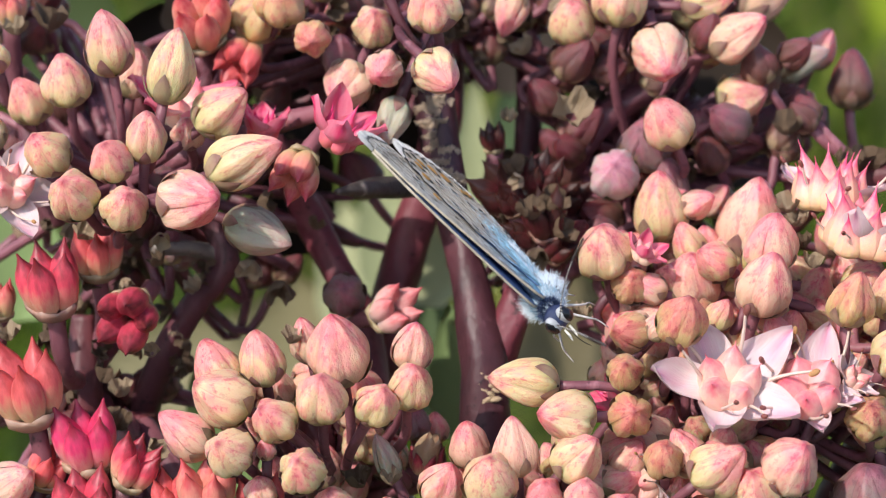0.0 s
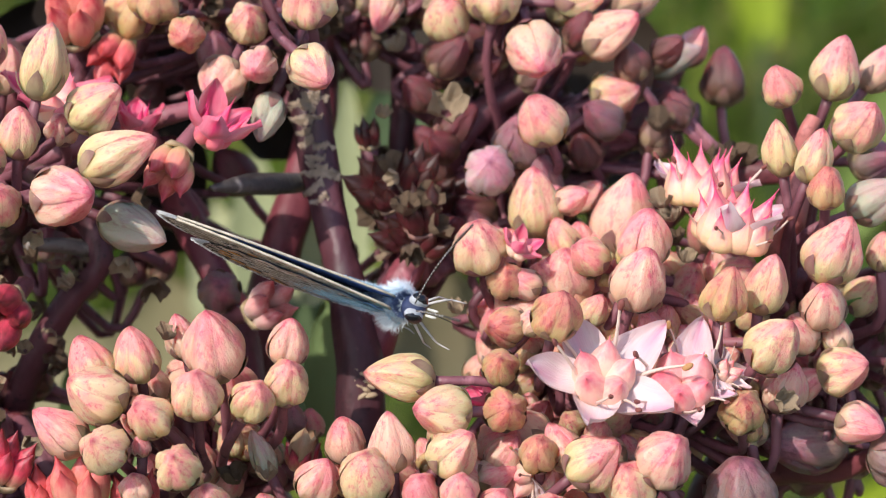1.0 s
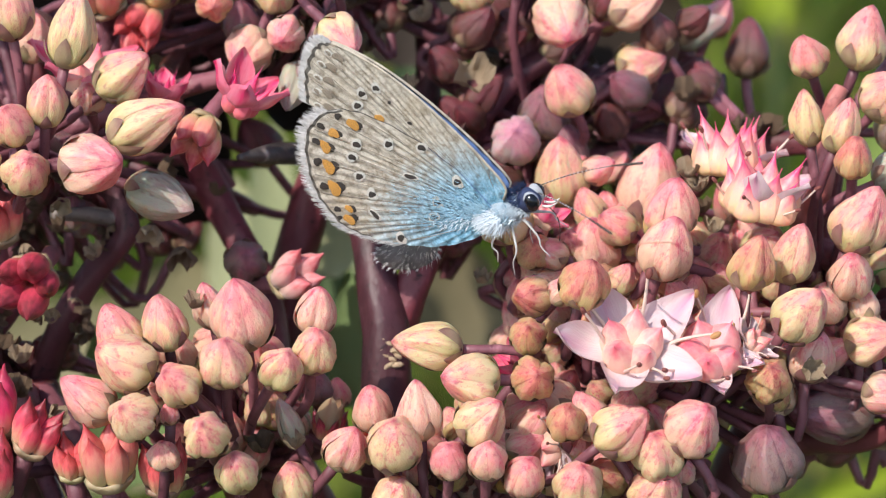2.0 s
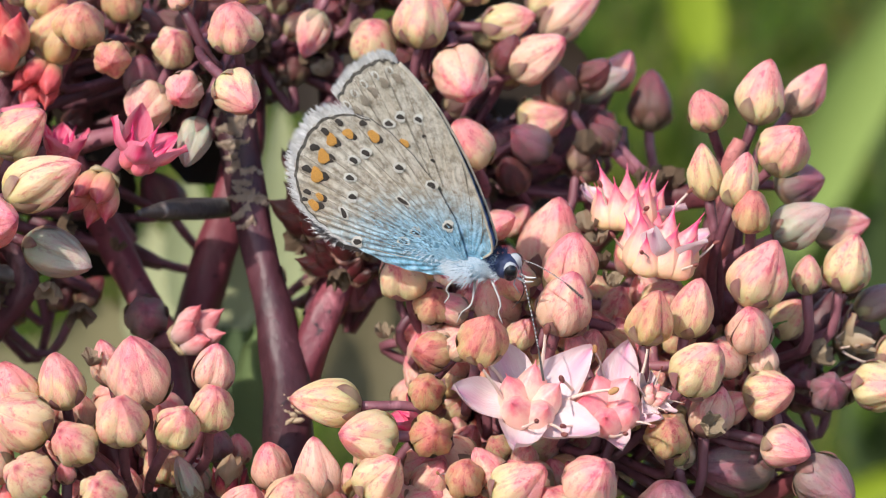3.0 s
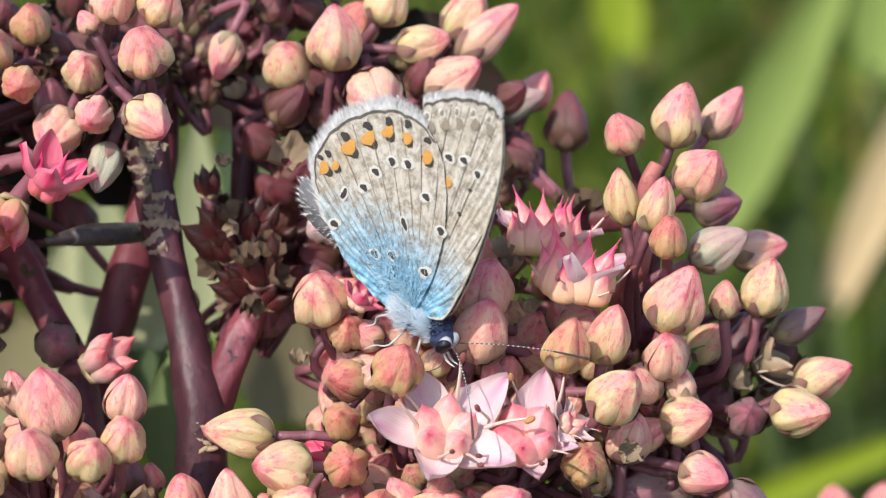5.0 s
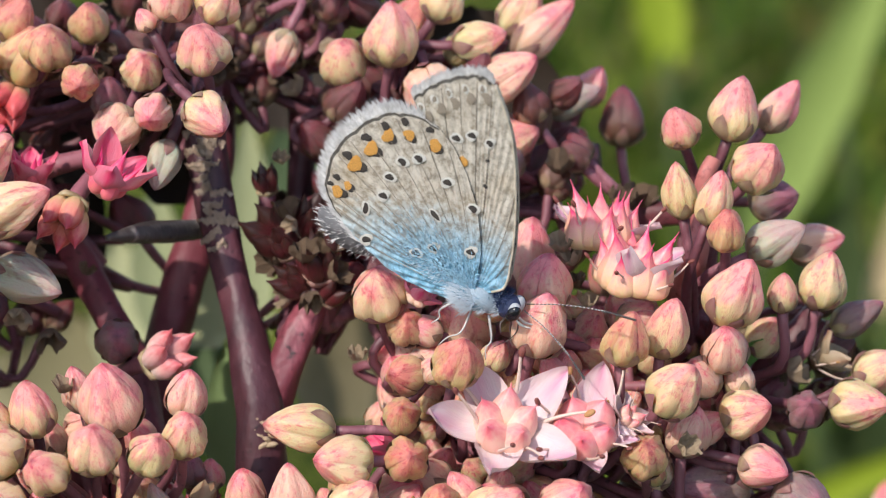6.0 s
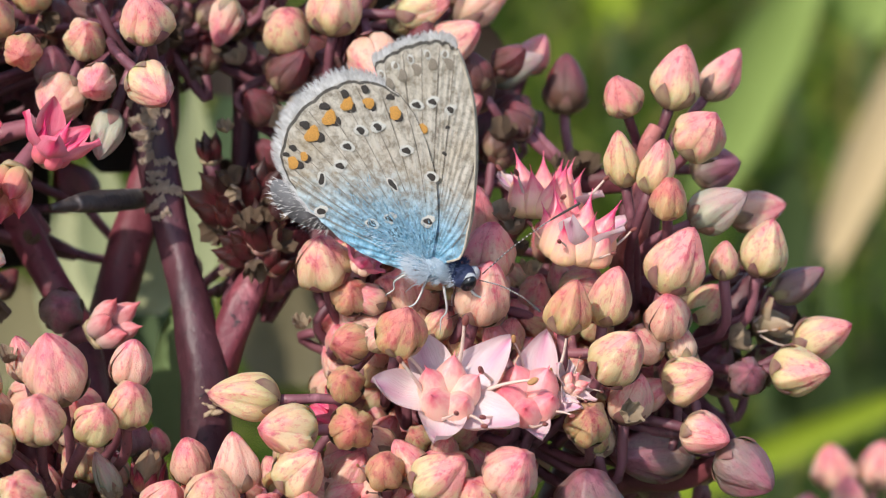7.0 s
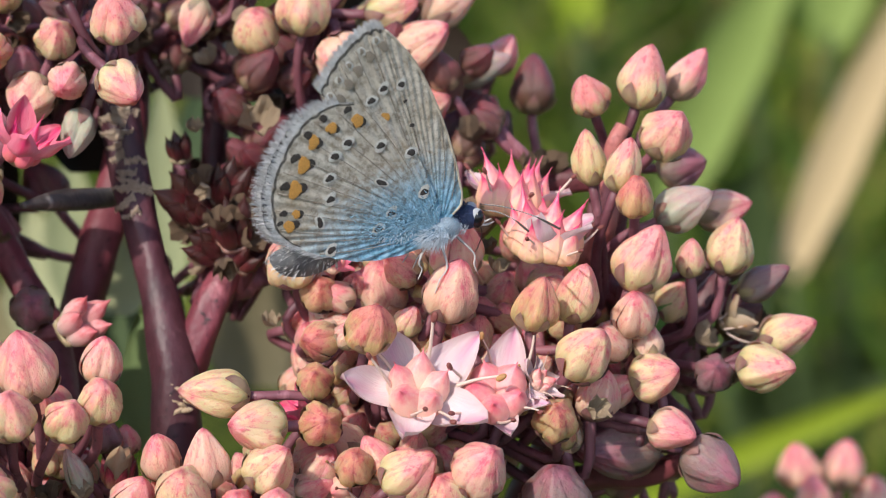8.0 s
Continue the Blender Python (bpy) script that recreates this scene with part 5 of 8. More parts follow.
bud(cluster, 'p', 18.05, -3.27, -6.28, 2.01, 2.28, 141, 10)
bud(cluster, 'p', 17.13, -3.26, -1.86, 2.34, 3.17, 142, 58)
bud(cluster, 'p', 20.31, -5.02, -7.37, 2.59, 3.12, 87, 0)
bud(cluster, 'c', 10.93, -1.58, -8.13, 2.63, 3.59, 32, 5)
bud(cluster, 'p', 18.43, 0.01, -2.98, 1.79, 2.00, 81, 7)
bud(cluster, 'p', 21.39, -1.90, -1.63, 2.25, 2.68, 65, 57)
bud(cluster, 'p', 20.74, 0.26, -1.35, 1.78, 2.19, 118, 20)
bud(cluster, 'o', 10.91, -2.10, -5.89, 2.47, 3.35, 59, 14)
bud(cluster, 'p', 19.74, -4.43, -13.03, 2.20, 3.02, 94, 17)
bud(cluster, 'p', 11.90, -5.49, -11.58, 2.16, 2.97, 122, 35)
bud(cluster, 'c', 9.45, -3.59, -10.81, 2.00, 2.57, 21, 44)
bud(cluster, 'p', 14.32, -1.43, -7.47, 2.38, 2.80, 144, 32)
bud(cluster, 'o', 16.24, 1.44, 0.25, 2.76, 3.11, 116, 48)
bud(cluster, 'p', 17.12, -2.48, -0.99, 2.71, 3.09, 98, 34)
bud(cluster, 'p', 19.17, -3.92, -5.93, 2.83, 3.69, 36, 22)
bud(cluster, 'o', 17.70, -5.96, -11.13, 2.10, 2.61, 26, 47)
bud(cluster, 'p', 14.19, -2.48, -10.69, 2.44, 2.91, 157, 28)
bud(cluster, 'c', 15.85, -5.77, -9.21, 2.73, 3.28, 20, 2)
bud(cluster, 'p', 17.50, -0.73, -9.22, 2.46, 3.05, 91, 32)
bud(cluster, 'p', 22.06, -1.51, -7.18, 2.13, 2.53, 54, 51)
bud(cluster, 'p', 18.65, -2.44, -0.29, 2.22, 2.71, 84, 24)
bud(cluster, 'o', 22.61, -1.15, -7.86, 1.86, 2.28, 71, 0)
bud(cluster, 'p', 23.00, -2.43, -4.53, 1.79, 2.45, 126, 41)
bud(cluster, 'p', 16.88, -2.95, -4.74, 2.16, 2.96, 68, 24)
bud(cluster, 'p', 19.91, -1.85, -7.13, 2.89, 3.83, 134, 22)
bud(cluster, 'c', 11.96, -4.97, -10.91, 2.75, 3.23, 41, 15)
bud(cluster, 'p', 21.16, -1.23, -13.27, 2.68, 3.42, 141, 53)
bud(cluster, 'p', 19.86, -2.13, -13.56, 2.94, 3.58, 48, 39)
bud(cluster, 'o', 17.68, -3.65, -13.47, 2.72, 3.20, 137, 41)
bud(cluster, 'o', 12.42, 1.00, -1.86, 1.95, 2.44, 59, 58)
bud(cluster, 'p', 21.37, -2.09, -1.32, 1.96, 2.56, 75, 49)
bud(cluster, 'o', 13.85, -2.66, -3.08, 2.74, 3.38, 110, 45)
bud(cluster, 'p', 18.74, -1.66, -6.29, 2.86, 3.90, 77, 50)
bud(cluster, 'o', 23.18, -1.49, -4.33, 2.85, 3.66, 37, 31)
bud(cluster, 'p', 15.75, -2.58, -14.87, 2.33, 2.83, 93, 9)
bud(cluster, 'o', 20.95, 0.99, -1.23, 1.86, 2.06, 99, 29)
bud(cluster, 'o', 21.11, -0.72, -9.11, 2.51, 3.07, 62, 38)
bud(cluster, 'p', 9.73, -1.28, -2.69, 1.97, 2.32, 127, 6)
bud(cluster, 'p', 8.94, -1.08, -4.68, 2.16, 2.91, 101, 37)
bud(cluster, 'c', 13.96, -0.57, -12.05, 2.93, 3.36, 107, 39)
bud(cluster, 'p', 19.70, -2.93, -9.55, 1.85, 2.58, 83, 53)
bud(cluster, 'p', 17.98, 0.61, -3.63, 2.26, 2.56, 32, 4)
bud(cluster, 'p', 15.31, 1.90, -0.55, 1.99, 2.24, 69, 53)
bud(cluster, 'o', 12.73, -3.58, -6.08, 2.48, 3.02, 114, 53)
bud(cluster, 'p', 16.56, -2.39, -11.22, 2.79, 3.22, 107, 1)
bud(cluster, 'p', 19.11, -3.08, -10.02, 2.75, 3.48, 142, 41)
bud(cluster, 'p', 11.06, -7.03, -2.53, 1.79, 2.23, 53, 24)
bud(cluster, 'p', 18.09, -2.15, -0.64, 1.91, 2.62, 154, 16)
bud(cluster, 'p', 18.82, -3.12, -10.56, 2.68, 2.97, 74, 49)
bud(cluster, 'p', 9.46, -6.09, -2.63, 1.78, 1.98, 155, 14)
bud(cluster, 'p', 17.81, 0.59, 0.15, 2.31, 2.86, 30, 54)
bud(cluster, 'o', 16.29, -2.47, -1.10, 1.75, 2.09, 29, 15)
bud(cluster, 'p', 18.13, -3.09, -6.14, 2.88, 3.18, 150, 25)
bud(cluster, 'o', 15.90, -4.92, -3.81, 2.67, 3.10, 123, 19)
bud(cluster, 'o', 11.17, -2.72, -2.84, 1.91, 2.15, 101, 29)
bud(cluster, 'p', 13.00, -5.51, -4.61, 1.79, 2.25, 125, 40)
bud(cluster, 'p', 16.27, -5.16, -10.15, 2.26, 2.92, 60, 41)
bud(cluster, 'p', 17.32, -2.70, -4.54, 2.50, 2.75, 44, 58)
bud(cluster, 'p', 11.39, -4.85, -9.63, 2.19, 2.74, 62, 24)
bud(cluster, 'p', 10.36, -8.36, -8.93, 2.62, 3.46, 143, 4)
bud(cluster, 'c', 19.31, -5.58, -3.33, 2.23, 3.12, 83, 34)
bud(cluster, 'p', 12.02, -0.87, -2.63, 2.43, 3.04, 119, 17)
bud(cluster, 'c', 14.62, -4.03, 0.79, 2.60, 2.97, 144, 43)
bud(cluster, 'p', 18.41, -5.43, -6.03, 2.63, 3.51, 41, 0)
bud(cluster, 'p', 18.34, -6.56, -3.09, 1.89, 2.47, 110, 6)
bud(cluster, 'p', 10.04, -0.75, -2.99, 2.83, 3.64, 107, 18)
bud(cluster, 'c', 12.05, -2.38, -0.80, 2.29, 2.66, 119, 58)
bud(cluster, 'o', 18.14, -1.30, -6.88, 1.86, 2.36, 29, 37)
bud(cluster, 'p', 20.16, -5.86, -4.90, 2.76, 3.15, 76, 9)
bud(cluster, 'c', 14.81, -6.38, -2.06, 1.82, 2.14, 65, 26)
bud(cluster, 'p', 11.55, -0.87, -4.55, 2.15, 2.79, 118, 22)
bud(cluster, 'o', 17.75, -4.79, 1.22, 2.77, 3.36, 66, 6)
bud(cluster, 'p', 17.76, -4.24, -1.30, 1.91, 2.16, 154, 28)
bud(cluster, 'c', 13.31, -6.96, -9.22, 1.82, 2.11, 134, 53)
bud(cluster, 'p', 12.43, -1.09, -4.54, 1.99, 2.77, 122, 47)
bud(cluster, 'p', 10.16, -1.63, -4.91, 1.98, 2.76, 130, 45)
bud(cluster, 'o', 19.55, -6.00, -7.91, 1.73, 2.38, 26, 27)
bud(cluster, 'p', 17.70, -4.80, -2.24, 2.59, 3.29, 146, 5)
bud(cluster, 'p', 12.28, -4.39, -10.70, 2.04, 2.38, 82, 42)
bud(cluster, 'c', 13.25, -0.20, 1.01, 2.30, 2.88, 114, 20)
bud(cluster, 'p', 17.05, -3.05, -9.16, 2.07, 2.46, 145, 10)
bud(cluster, 'o', 12.65, -6.86, -5.28, 2.29, 2.92, 92, 41)
bud(cluster, 'p', 18.05, -1.80, -2.11, 2.65, 3.60, 100, 15)
bud(cluster, 'p', 16.58, -6.62, -4.29, 1.71, 2.02, 64, 12)
bud(cluster, 'p', 10.90, -2.60, -9.64, 1.89, 2.13, 93, 8)
bud(cluster, 'p', 10.58, -3.50, -1.07, 2.03, 2.50, 155, 23)
bud(cluster, 'o', 20.32, -4.22, -5.54, 2.05, 2.35, 137, 1)
bud(cluster, 'c', 25.28, -2.84, -3.31, 2.44, 2.99, 82, 57)
bud(cluster, 'p', 30.08, -6.37, -3.84, 2.07, 2.67, 92, 1)
bud(cluster, 'p', 21.49, -2.58, -3.45, 2.42, 3.01, 105, 41)
bud(cluster, 'o', 30.59, -5.60, -5.95, 2.10, 2.79, 69, 1)
bud(cluster, 'p', 21.14, -6.14, -6.04, 1.82, 2.30, 40, 56)
bud(cluster, 'p', 28.17, -7.00, -6.75, 2.26, 2.67, 27, 25)
bud(cluster, 'p', 30.36, -3.47, -2.82, 1.90, 2.37, 98, 3)
bud(cluster, 'p', 29.71, -4.76, -5.83, 2.05, 2.76, 75, 36)
bud(cluster, 'p', 24.51, -5.48, -8.83, 1.79, 2.19, 33, 35)
bud(cluster, 'p', 26.54, -8.43, -6.64, 2.81, 3.53, 75, 21)
bud(cluster, 'c', 23.74, -5.80, -7.20, 2.40, 2.87, 110, 49)
bud(cluster, 'c', 23.25, -4.90, -5.81, 1.86, 2.15, 38, 36)
bud(cluster, 'p', 24.33, -5.67, -0.43, 1.91, 2.47, 140, 51)
bud(cluster, 'o', 24.10, -5.60, -7.36, 2.40, 3.09, 129, 21)
bud(cluster, 'o', 21.02, -2.93, -3.43, 2.17, 2.46, 146, 37)
bud(cluster, 'p', 24.63, -5.31, -7.48, 2.26, 2.79, 31, 0)
bud(cluster, 'o', 23.61, -2.12, -2.41, 2.35, 2.79, 85, 1)
bud(cluster, 'o', 24.38, -8.73, -9.05, 1.79, 2.17, 94, 35)
bud(cluster, 'p', 24.77, -2.69, -2.52, 1.73, 2.07, 107, 18)
bud(cluster, 'o', 25.31, -3.57, -1.94, 2.09, 2.79, 48, 45)
bud(cluster, 'p', 27.59, -6.70, -3.63, 2.75, 3.13, 128, 55)
bud(cluster, 'p', 24.30, -7.69, -9.27, 2.60, 3.50, 145, 25)
bud(cluster, 'o', 21.72, -7.30, -6.94, 2.25, 2.53, 53, 22)
bud(cluster, 'p', 29.45, -3.48, -6.38, 2.83, 3.84, 158, 49)
bud(cluster, 'c', 24.38, -1.34, -1.19, 2.24, 2.87, 36, 36)
bud(cluster, 'p', 23.02, -1.89, -3.41, 2.54, 3.06, 92, 35)
bud(cluster, 'p', 15.34, 0.52, -3.46, 1.86, 2.39, 111, 48)
bud(cluster, 'p', 19.79, 0.57, -4.27, 2.51, 3.21, 39, 21)
bud(cluster, 'p', 9.48, 3.03, -0.07, 1.92, 2.31, 99, 22)
bud(cluster, 'o', 9.11, 3.48, -0.86, 2.75, 3.63, 128, 11)
bud(cluster, 'p', 17.27, 1.24, -11.34, 2.43, 3.20, 91, 32)
bud(cluster, 'p', 17.64, 3.25, -9.49, 2.06, 2.57, 78, 35)
bud(cluster, 'p', 10.26, 2.24, -10.28, 2.88, 3.51, 124, 48)
bud(cluster, 'c', 9.75, -0.39, -9.16, 2.01, 2.44, 71, 50)
bud(cluster, 'p', 14.49, 0.70, 0.54, 2.37, 2.74, 101, 33)
bud(cluster, 'p', 10.25, -0.36, -10.33, 2.38, 3.05, 154, 22)
bud(cluster, 'o', 13.33, -0.89, -11.07, 2.60, 2.88, 81, 32)
bud(cluster, 'o', 15.71, 3.21, -6.76, 2.39, 3.18, 58, 12)
bud(cluster, 'p', 19.11, 4.88, 0.18, 2.50, 3.31, 155, 30)
bud(cluster, 'c', 9.86, 2.75, -0.29, 2.81, 3.10, 46, 39)
bud(cluster, 'p', 8.35, 1.43, -8.25, 2.63, 3.14, 60, 22)
bud(cluster, 'c', 14.28, -2.08, -6.71, 2.23, 3.01, 105, 23)
bud(cluster, 'c', 15.08, 4.45, -1.49, 2.27, 2.53, 116, 47)
bud(cluster, 'p', 12.48, 5.53, 1.96, 2.54, 3.21, 35, 17)
bud(cluster, 'p', 17.33, 2.10, -2.59, 2.82, 3.19, 145, 16)
bud(cluster, 'p', 14.01, 1.06, 3.32, 2.00, 2.52, 30, 38)
bud(cluster, 'p', 16.57, -1.90, -6.61, 2.30, 2.98, 152, 39)
bud(cluster, 'p', 16.81, 2.98, 1.06, 2.65, 3.60, 71, 24)
bud(cluster, 'p', 10.63, 1.09, -7.82, 1.90, 2.30, 37, 16)
bud(cluster, 'p', 14.31, 4.91, -1.87, 2.13, 2.43, 87, 59)
bud(cluster, 'p', 9.55, 0.29, -0.76, 2.52, 3.49, 59, 10)
bud(cluster, 'p', 8.92, 1.49, -4.32, 2.86, 3.49, 22, 44)
bud(cluster, 'o', 13.91, 3.88, -7.67, 2.17, 3.03, 155, 13)
bud(cluster, 'c', 9.26, -2.28, -9.28, 1.86, 2.16, 144, 36)
bud(cluster, 'p', 16.42, 0.70, -2.45, 2.49, 3.43, 99, 18)
bud(cluster, 'c', 14.97, -1.48, -7.83, 2.19, 3.06, 46, 43)
bud(cluster, 'p', 18.70, 2.72, -2.31, 2.19, 2.60, 91, 32)
bud(cluster, 'c', 15.75, -0.06, 0.13, 2.22, 2.56, 107, 7)
bud(cluster, 'p', 12.80, -2.38, -9.92, 2.29, 3.19, 34, 50)
bud(cluster, 'p', 16.92, 4.23, -6.25, 2.35, 3.00, 99, 44)
bud(cluster, 'p', 12.83, 3.61, -1.03, 2.64, 3.51, 44, 51)
bud(cluster, 'p', 14.86, 0.20, -7.49, 2.28, 2.59, 94, 27)
bud(cluster, 'p', 12.29, 6.47, 1.58, 2.09, 2.88, 48, 35)
bud(cluster, 'c', 15.15, -0.66, -8.82, 2.12, 2.51, 60, 31)
bud(cluster, 'p', 10.35, 2.63, -10.63, 2.93, 3.71, 64, 13)
bud(cluster, 'p', 8.86, 0.16, -6.31, 2.60, 3.14, 113, 4)
bud(cluster, 'p', 15.62, 6.50, 2.13, 1.95, 2.72, 50, 37)
bud(cluster, 'o', 10.71, 1.20, -11.13, 2.56, 3.47, 102, 47)
bud(cluster, 'p', 16.56, 3.90, -4.57, 2.88, 3.43, 67, 44)
bud(cluster, 'p', 18.40, 3.28, -2.95, 2.06, 2.42, 44, 29)
bud(cluster, 'p', 23.23, 3.81, 0.47, 2.86, 3.53, 124, 39)
bud(cluster, 'o', 22.55, 0.19, -5.64, 2.62, 3.19, 115, 10)
bud(cluster, 'c', 28.13, 3.30, -2.13, 2.45, 2.82, 154, 59)
bud(cluster, 'p', 23.94, -1.53, -6.34, 2.83, 3.93, 132, 21)
bud(cluster, 'p', 24.41, 1.59, -0.22, 2.27, 3.08, 120, 49)
bud(cluster, 'p', 24.10, 3.90, -5.84, 2.80, 3.46, 122, 6)
bud(cluster, 'p', 24.24, 0.64, -4.77, 2.78, 3.46, 140, 24)
bud(cluster, 'p', 23.75, -0.03, -1.24, 2.59, 3.11, 110, 24)
bud(cluster, 'c', 29.03, 3.25, -3.58, 2.43, 3.33, 105, 53)
bud(cluster, 'p', 20.24, 0.58, -2.65, 1.83, 2.14, 31, 55)
bud(cluster, 'o', 20.43, 4.44, -3.59, 2.69, 3.49, 39, 18)
bud(cluster, 'p', 25.80, 1.30, -4.26, 2.30, 3.08, 112, 9)
bud(cluster, 'c', 20.24, 0.02, -1.06, 2.26, 2.79, 121, 14)
bud(cluster, 'o', 28.23, 1.74, -4.18, 1.80, 2.02, 64, 5)
bud(cluster, 'p', 27.03, 2.09, -9.35, 2.26, 2.82, 38, 33)
bud(cluster, 'p', 28.63, 4.48, -3.40, 1.94, 2.55, 96, 3)
bud(cluster, 'p', 25.21, 0.43, -6.16, 2.68, 3.60, 134, 26)
bud(cluster, 'o', 24.98, 3.14, -4.60, 2.64, 2.92, 56, 53)
bud(cluster, 'p', 23.06, 4.70, -3.33, 2.41, 3.30, 103, 51)
bud(cluster, 'p', 23.93, 0.92, -9.10, 2.73, 3.34, 148, 28)
bud(cluster, 'o', 25.29, 0.63, -1.64, 2.04, 2.85, 86, 35)
bud(cluster, 'p', 25.50, 3.25, 0.44, 2.68, 3.61, 79, 23)
bud(cluster, 'p', 19.16, 3.78, -6.44, 2.49, 2.97, 114, 22)
bud(cluster, 'o', 25.77, 3.38, -6.70, 2.94, 3.73, 81, 21)

cluster = thing('flower_cluster', 5.65, -0.71, -18.09, 'cream and rose sedum buds at the lower rim of flowers', 'flower', 'flower clusters')
bud(cluster, 'c', 2.59, -10.46, -4.92, 2.96, 4.40, 170, 15)
bud(cluster, 'c', 5.03, -12.55, -6.35, 3.28, 3.83, 170, 35)
bud(cluster, 'p', -0.91, -10.24, -8.98, 2.63, 3.33, 100, 30)
bud(cluster, 'p', 1.94, -12.64, -8.35, 2.73, 3.97, 95, 20)
bud(cluster, 'c', 0.35, -14.31, -9.78, 3.58, 3.78, 100, 50)
bud(cluster, 'p', -2.45, -12.29, -10.80, 2.87, 3.15, 60, 35)
bud(cluster, 'c', 5.71, -13.73, -8.62, 3.12, 3.60, 50, 40)
bud(cluster, 'p', 8.87, -8.62, -9.99, 3.65, 3.86, 90, 60)
bud(cluster, 'o', 10.88, -13.33, -8.83, 2.53, 2.94, 90, 55)
bud(cluster, 'c', 14.06, -14.58, -9.06, 3.46, 3.94, 40, 35)
bud(cluster, 'p', 18.40, -15.10, -8.81, 3.58, 3.98, 60, 50)
bud(cluster, 'p', 5.92, -15.31, -10.61, 2.43, 2.70, 90, 50)
bud(cluster, 'p', 3.74, -14.17, -10.95, 2.45, 2.72, 90, 50)
bud(cluster, 'p', 8.19, -14.73, -11.83, 2.72, 3.06, 90, 50)
bud(cluster, 'c', 11.44, -15.06, -12.28, 3.06, 3.40, 90, 50)
bud(cluster, 'u', 23.24, -12.16, -11.82, 4.50, 4.50, 100, 40)
bud(cluster, 'c', 16.28, -14.69, -10.48, 3.40, 3.40, 100, 50)
bud(cluster, 'c', -5.71, -11.33, -13.41, 2.77, 3.12, 90, 40)
bud(cluster, 'c', 16.29, -14.36, -13.03, 3.42, 3.42, 70, 50)
bud(cluster, 'c', 0.49, -13.46, -13.63, 3.08, 3.42, 80, 40)
flower(cluster, 'star', 10.01, -10.59, -11.40, 3.14, 200, 30)
flower(cluster, 'darkspike', -3.70, -6.76, -11.65, 2.84, 80, 20)
husk(cluster, 1, -5.70, -9.83, -11.25, 1.53, 100, 30)
bud(cluster, 'p', 8.36, -11.06, -11.05, 2.28, 2.77, 22, 14)
bud(cluster, 'o', 13.37, -11.64, -13.11, 2.76, 3.52, 139, 51)
bud(cluster, 'c', 5.17, -9.97, -8.76, 1.79, 2.45, 90, 35)
bud(cluster, 'p', 15.21, -7.52, -14.29, 2.84, 3.34, 21, 35)
bud(cluster, 'p', 9.02, -10.52, -10.09, 2.51, 2.98, 56, 30)
bud(cluster, 'c', -0.85, -9.12, -11.82, 2.40, 3.10, 157, 50)
bud(cluster, 'c', 11.84, -11.32, -11.73, 1.80, 2.27, 86, 22)
bud(cluster, 'p', 2.40, -7.08, -12.16, 2.18, 2.95, 141, 44)
bud(cluster, 'p', 13.86, -7.42, -13.95, 2.12, 2.56, 94, 19)
bud(cluster, 'p', 2.49, -6.42, -12.35, 2.53, 3.11, 82, 6)
bud(cluster, 'c', 2.14, -6.33, -13.99, 2.77, 3.44, 149, 17)
bud(cluster, 'o', 7.63, -6.88, -14.43, 2.57, 3.03, 67, 26)
bud(cluster, 'o', 10.49, -9.69, -11.66, 1.94, 2.14, 57, 12)
bud(cluster, 'p', 15.09, -9.29, -10.51, 2.59, 3.44, 146, 15)
bud(cluster, 'p', -0.47, -8.04, -10.87, 2.08, 2.52, 59, 40)
bud(cluster, 'p', 14.89, -6.78, -15.25, 1.76, 2.13, 117, 32)
bud(cluster, 'c', 17.83, -8.57, -13.04, 1.75, 2.10, 119, 39)
bud(cluster, 'p', 6.55, -10.86, -10.99, 2.39, 2.95, 138, 28)
bud(cluster, 'p', 0.16, -10.69, -10.62, 2.17, 2.45, 138, 50)
bud(cluster, 'p', 14.86, -8.87, -9.24, 1.84, 2.33, 84, 56)
bud(cluster, 'p', 4.34, -7.88, -10.91, 1.96, 2.28, 112, 0)
bud(cluster, 'c', 4.90, -7.04, -13.99, 2.06, 2.42, 24, 5)
bud(cluster, 'o', 4.01, -7.81, -14.02, 2.39, 2.83, 72, 8)
bud(cluster, 'p', 16.97, -7.43, -11.04, 2.02, 2.23, 110, 25)
bud(cluster, 'o', 8.74, -7.78, -11.68, 2.23, 3.08, 75, 26)
bud(cluster, 'p', 17.71, -12.01, -9.64, 1.82, 2.27, 112, 11)
bud(cluster, 'p', 6.38, -7.03, -11.93, 2.61, 3.20, 135, 54)
bud(cluster, 'o', 4.68, -8.46, -11.15, 1.99, 2.26, 53, 43)
bud(cluster, 'p', 1.57, -11.03, -12.20, 2.50, 3.38, 105, 43)
bud(cluster, 'c', 3.18, -6.71, -13.11, 2.08, 2.29, 51, 43)
bud(cluster, 'p', 10.40, -9.72, -13.99, 1.76, 2.34, 52, 25)
bud(cluster, 'p', 20.25, -6.70, -11.51, 1.76, 2.23, 41, 59)
bud(cluster, 'p', 17.95, -12.91, -12.38, 1.74, 1.96, 93, 48)
bud(cluster, 'p', 12.43, -12.09, -9.04, 2.57, 3.31, 116, 7)
bud(cluster, 'o', 14.06, -5.73, -13.73, 2.22, 2.65, 85, 36)
bud(cluster, 'p', 8.74, -4.48, -15.53, 2.58, 3.55, 71, 38)
bud(cluster, 'p', 18.83, -6.07, -14.79, 2.01, 2.68, 117, 7)
bud(cluster, 'p', 12.12, -4.60, -15.43, 1.89, 2.30, 65, 44)
bud(cluster, 'p', 12.59, -6.48, -13.11, 2.01, 2.43, 21, 50)
bud(cluster, 'p', 5.88, -1.91, -15.87, 2.37, 3.20, 135, 52)
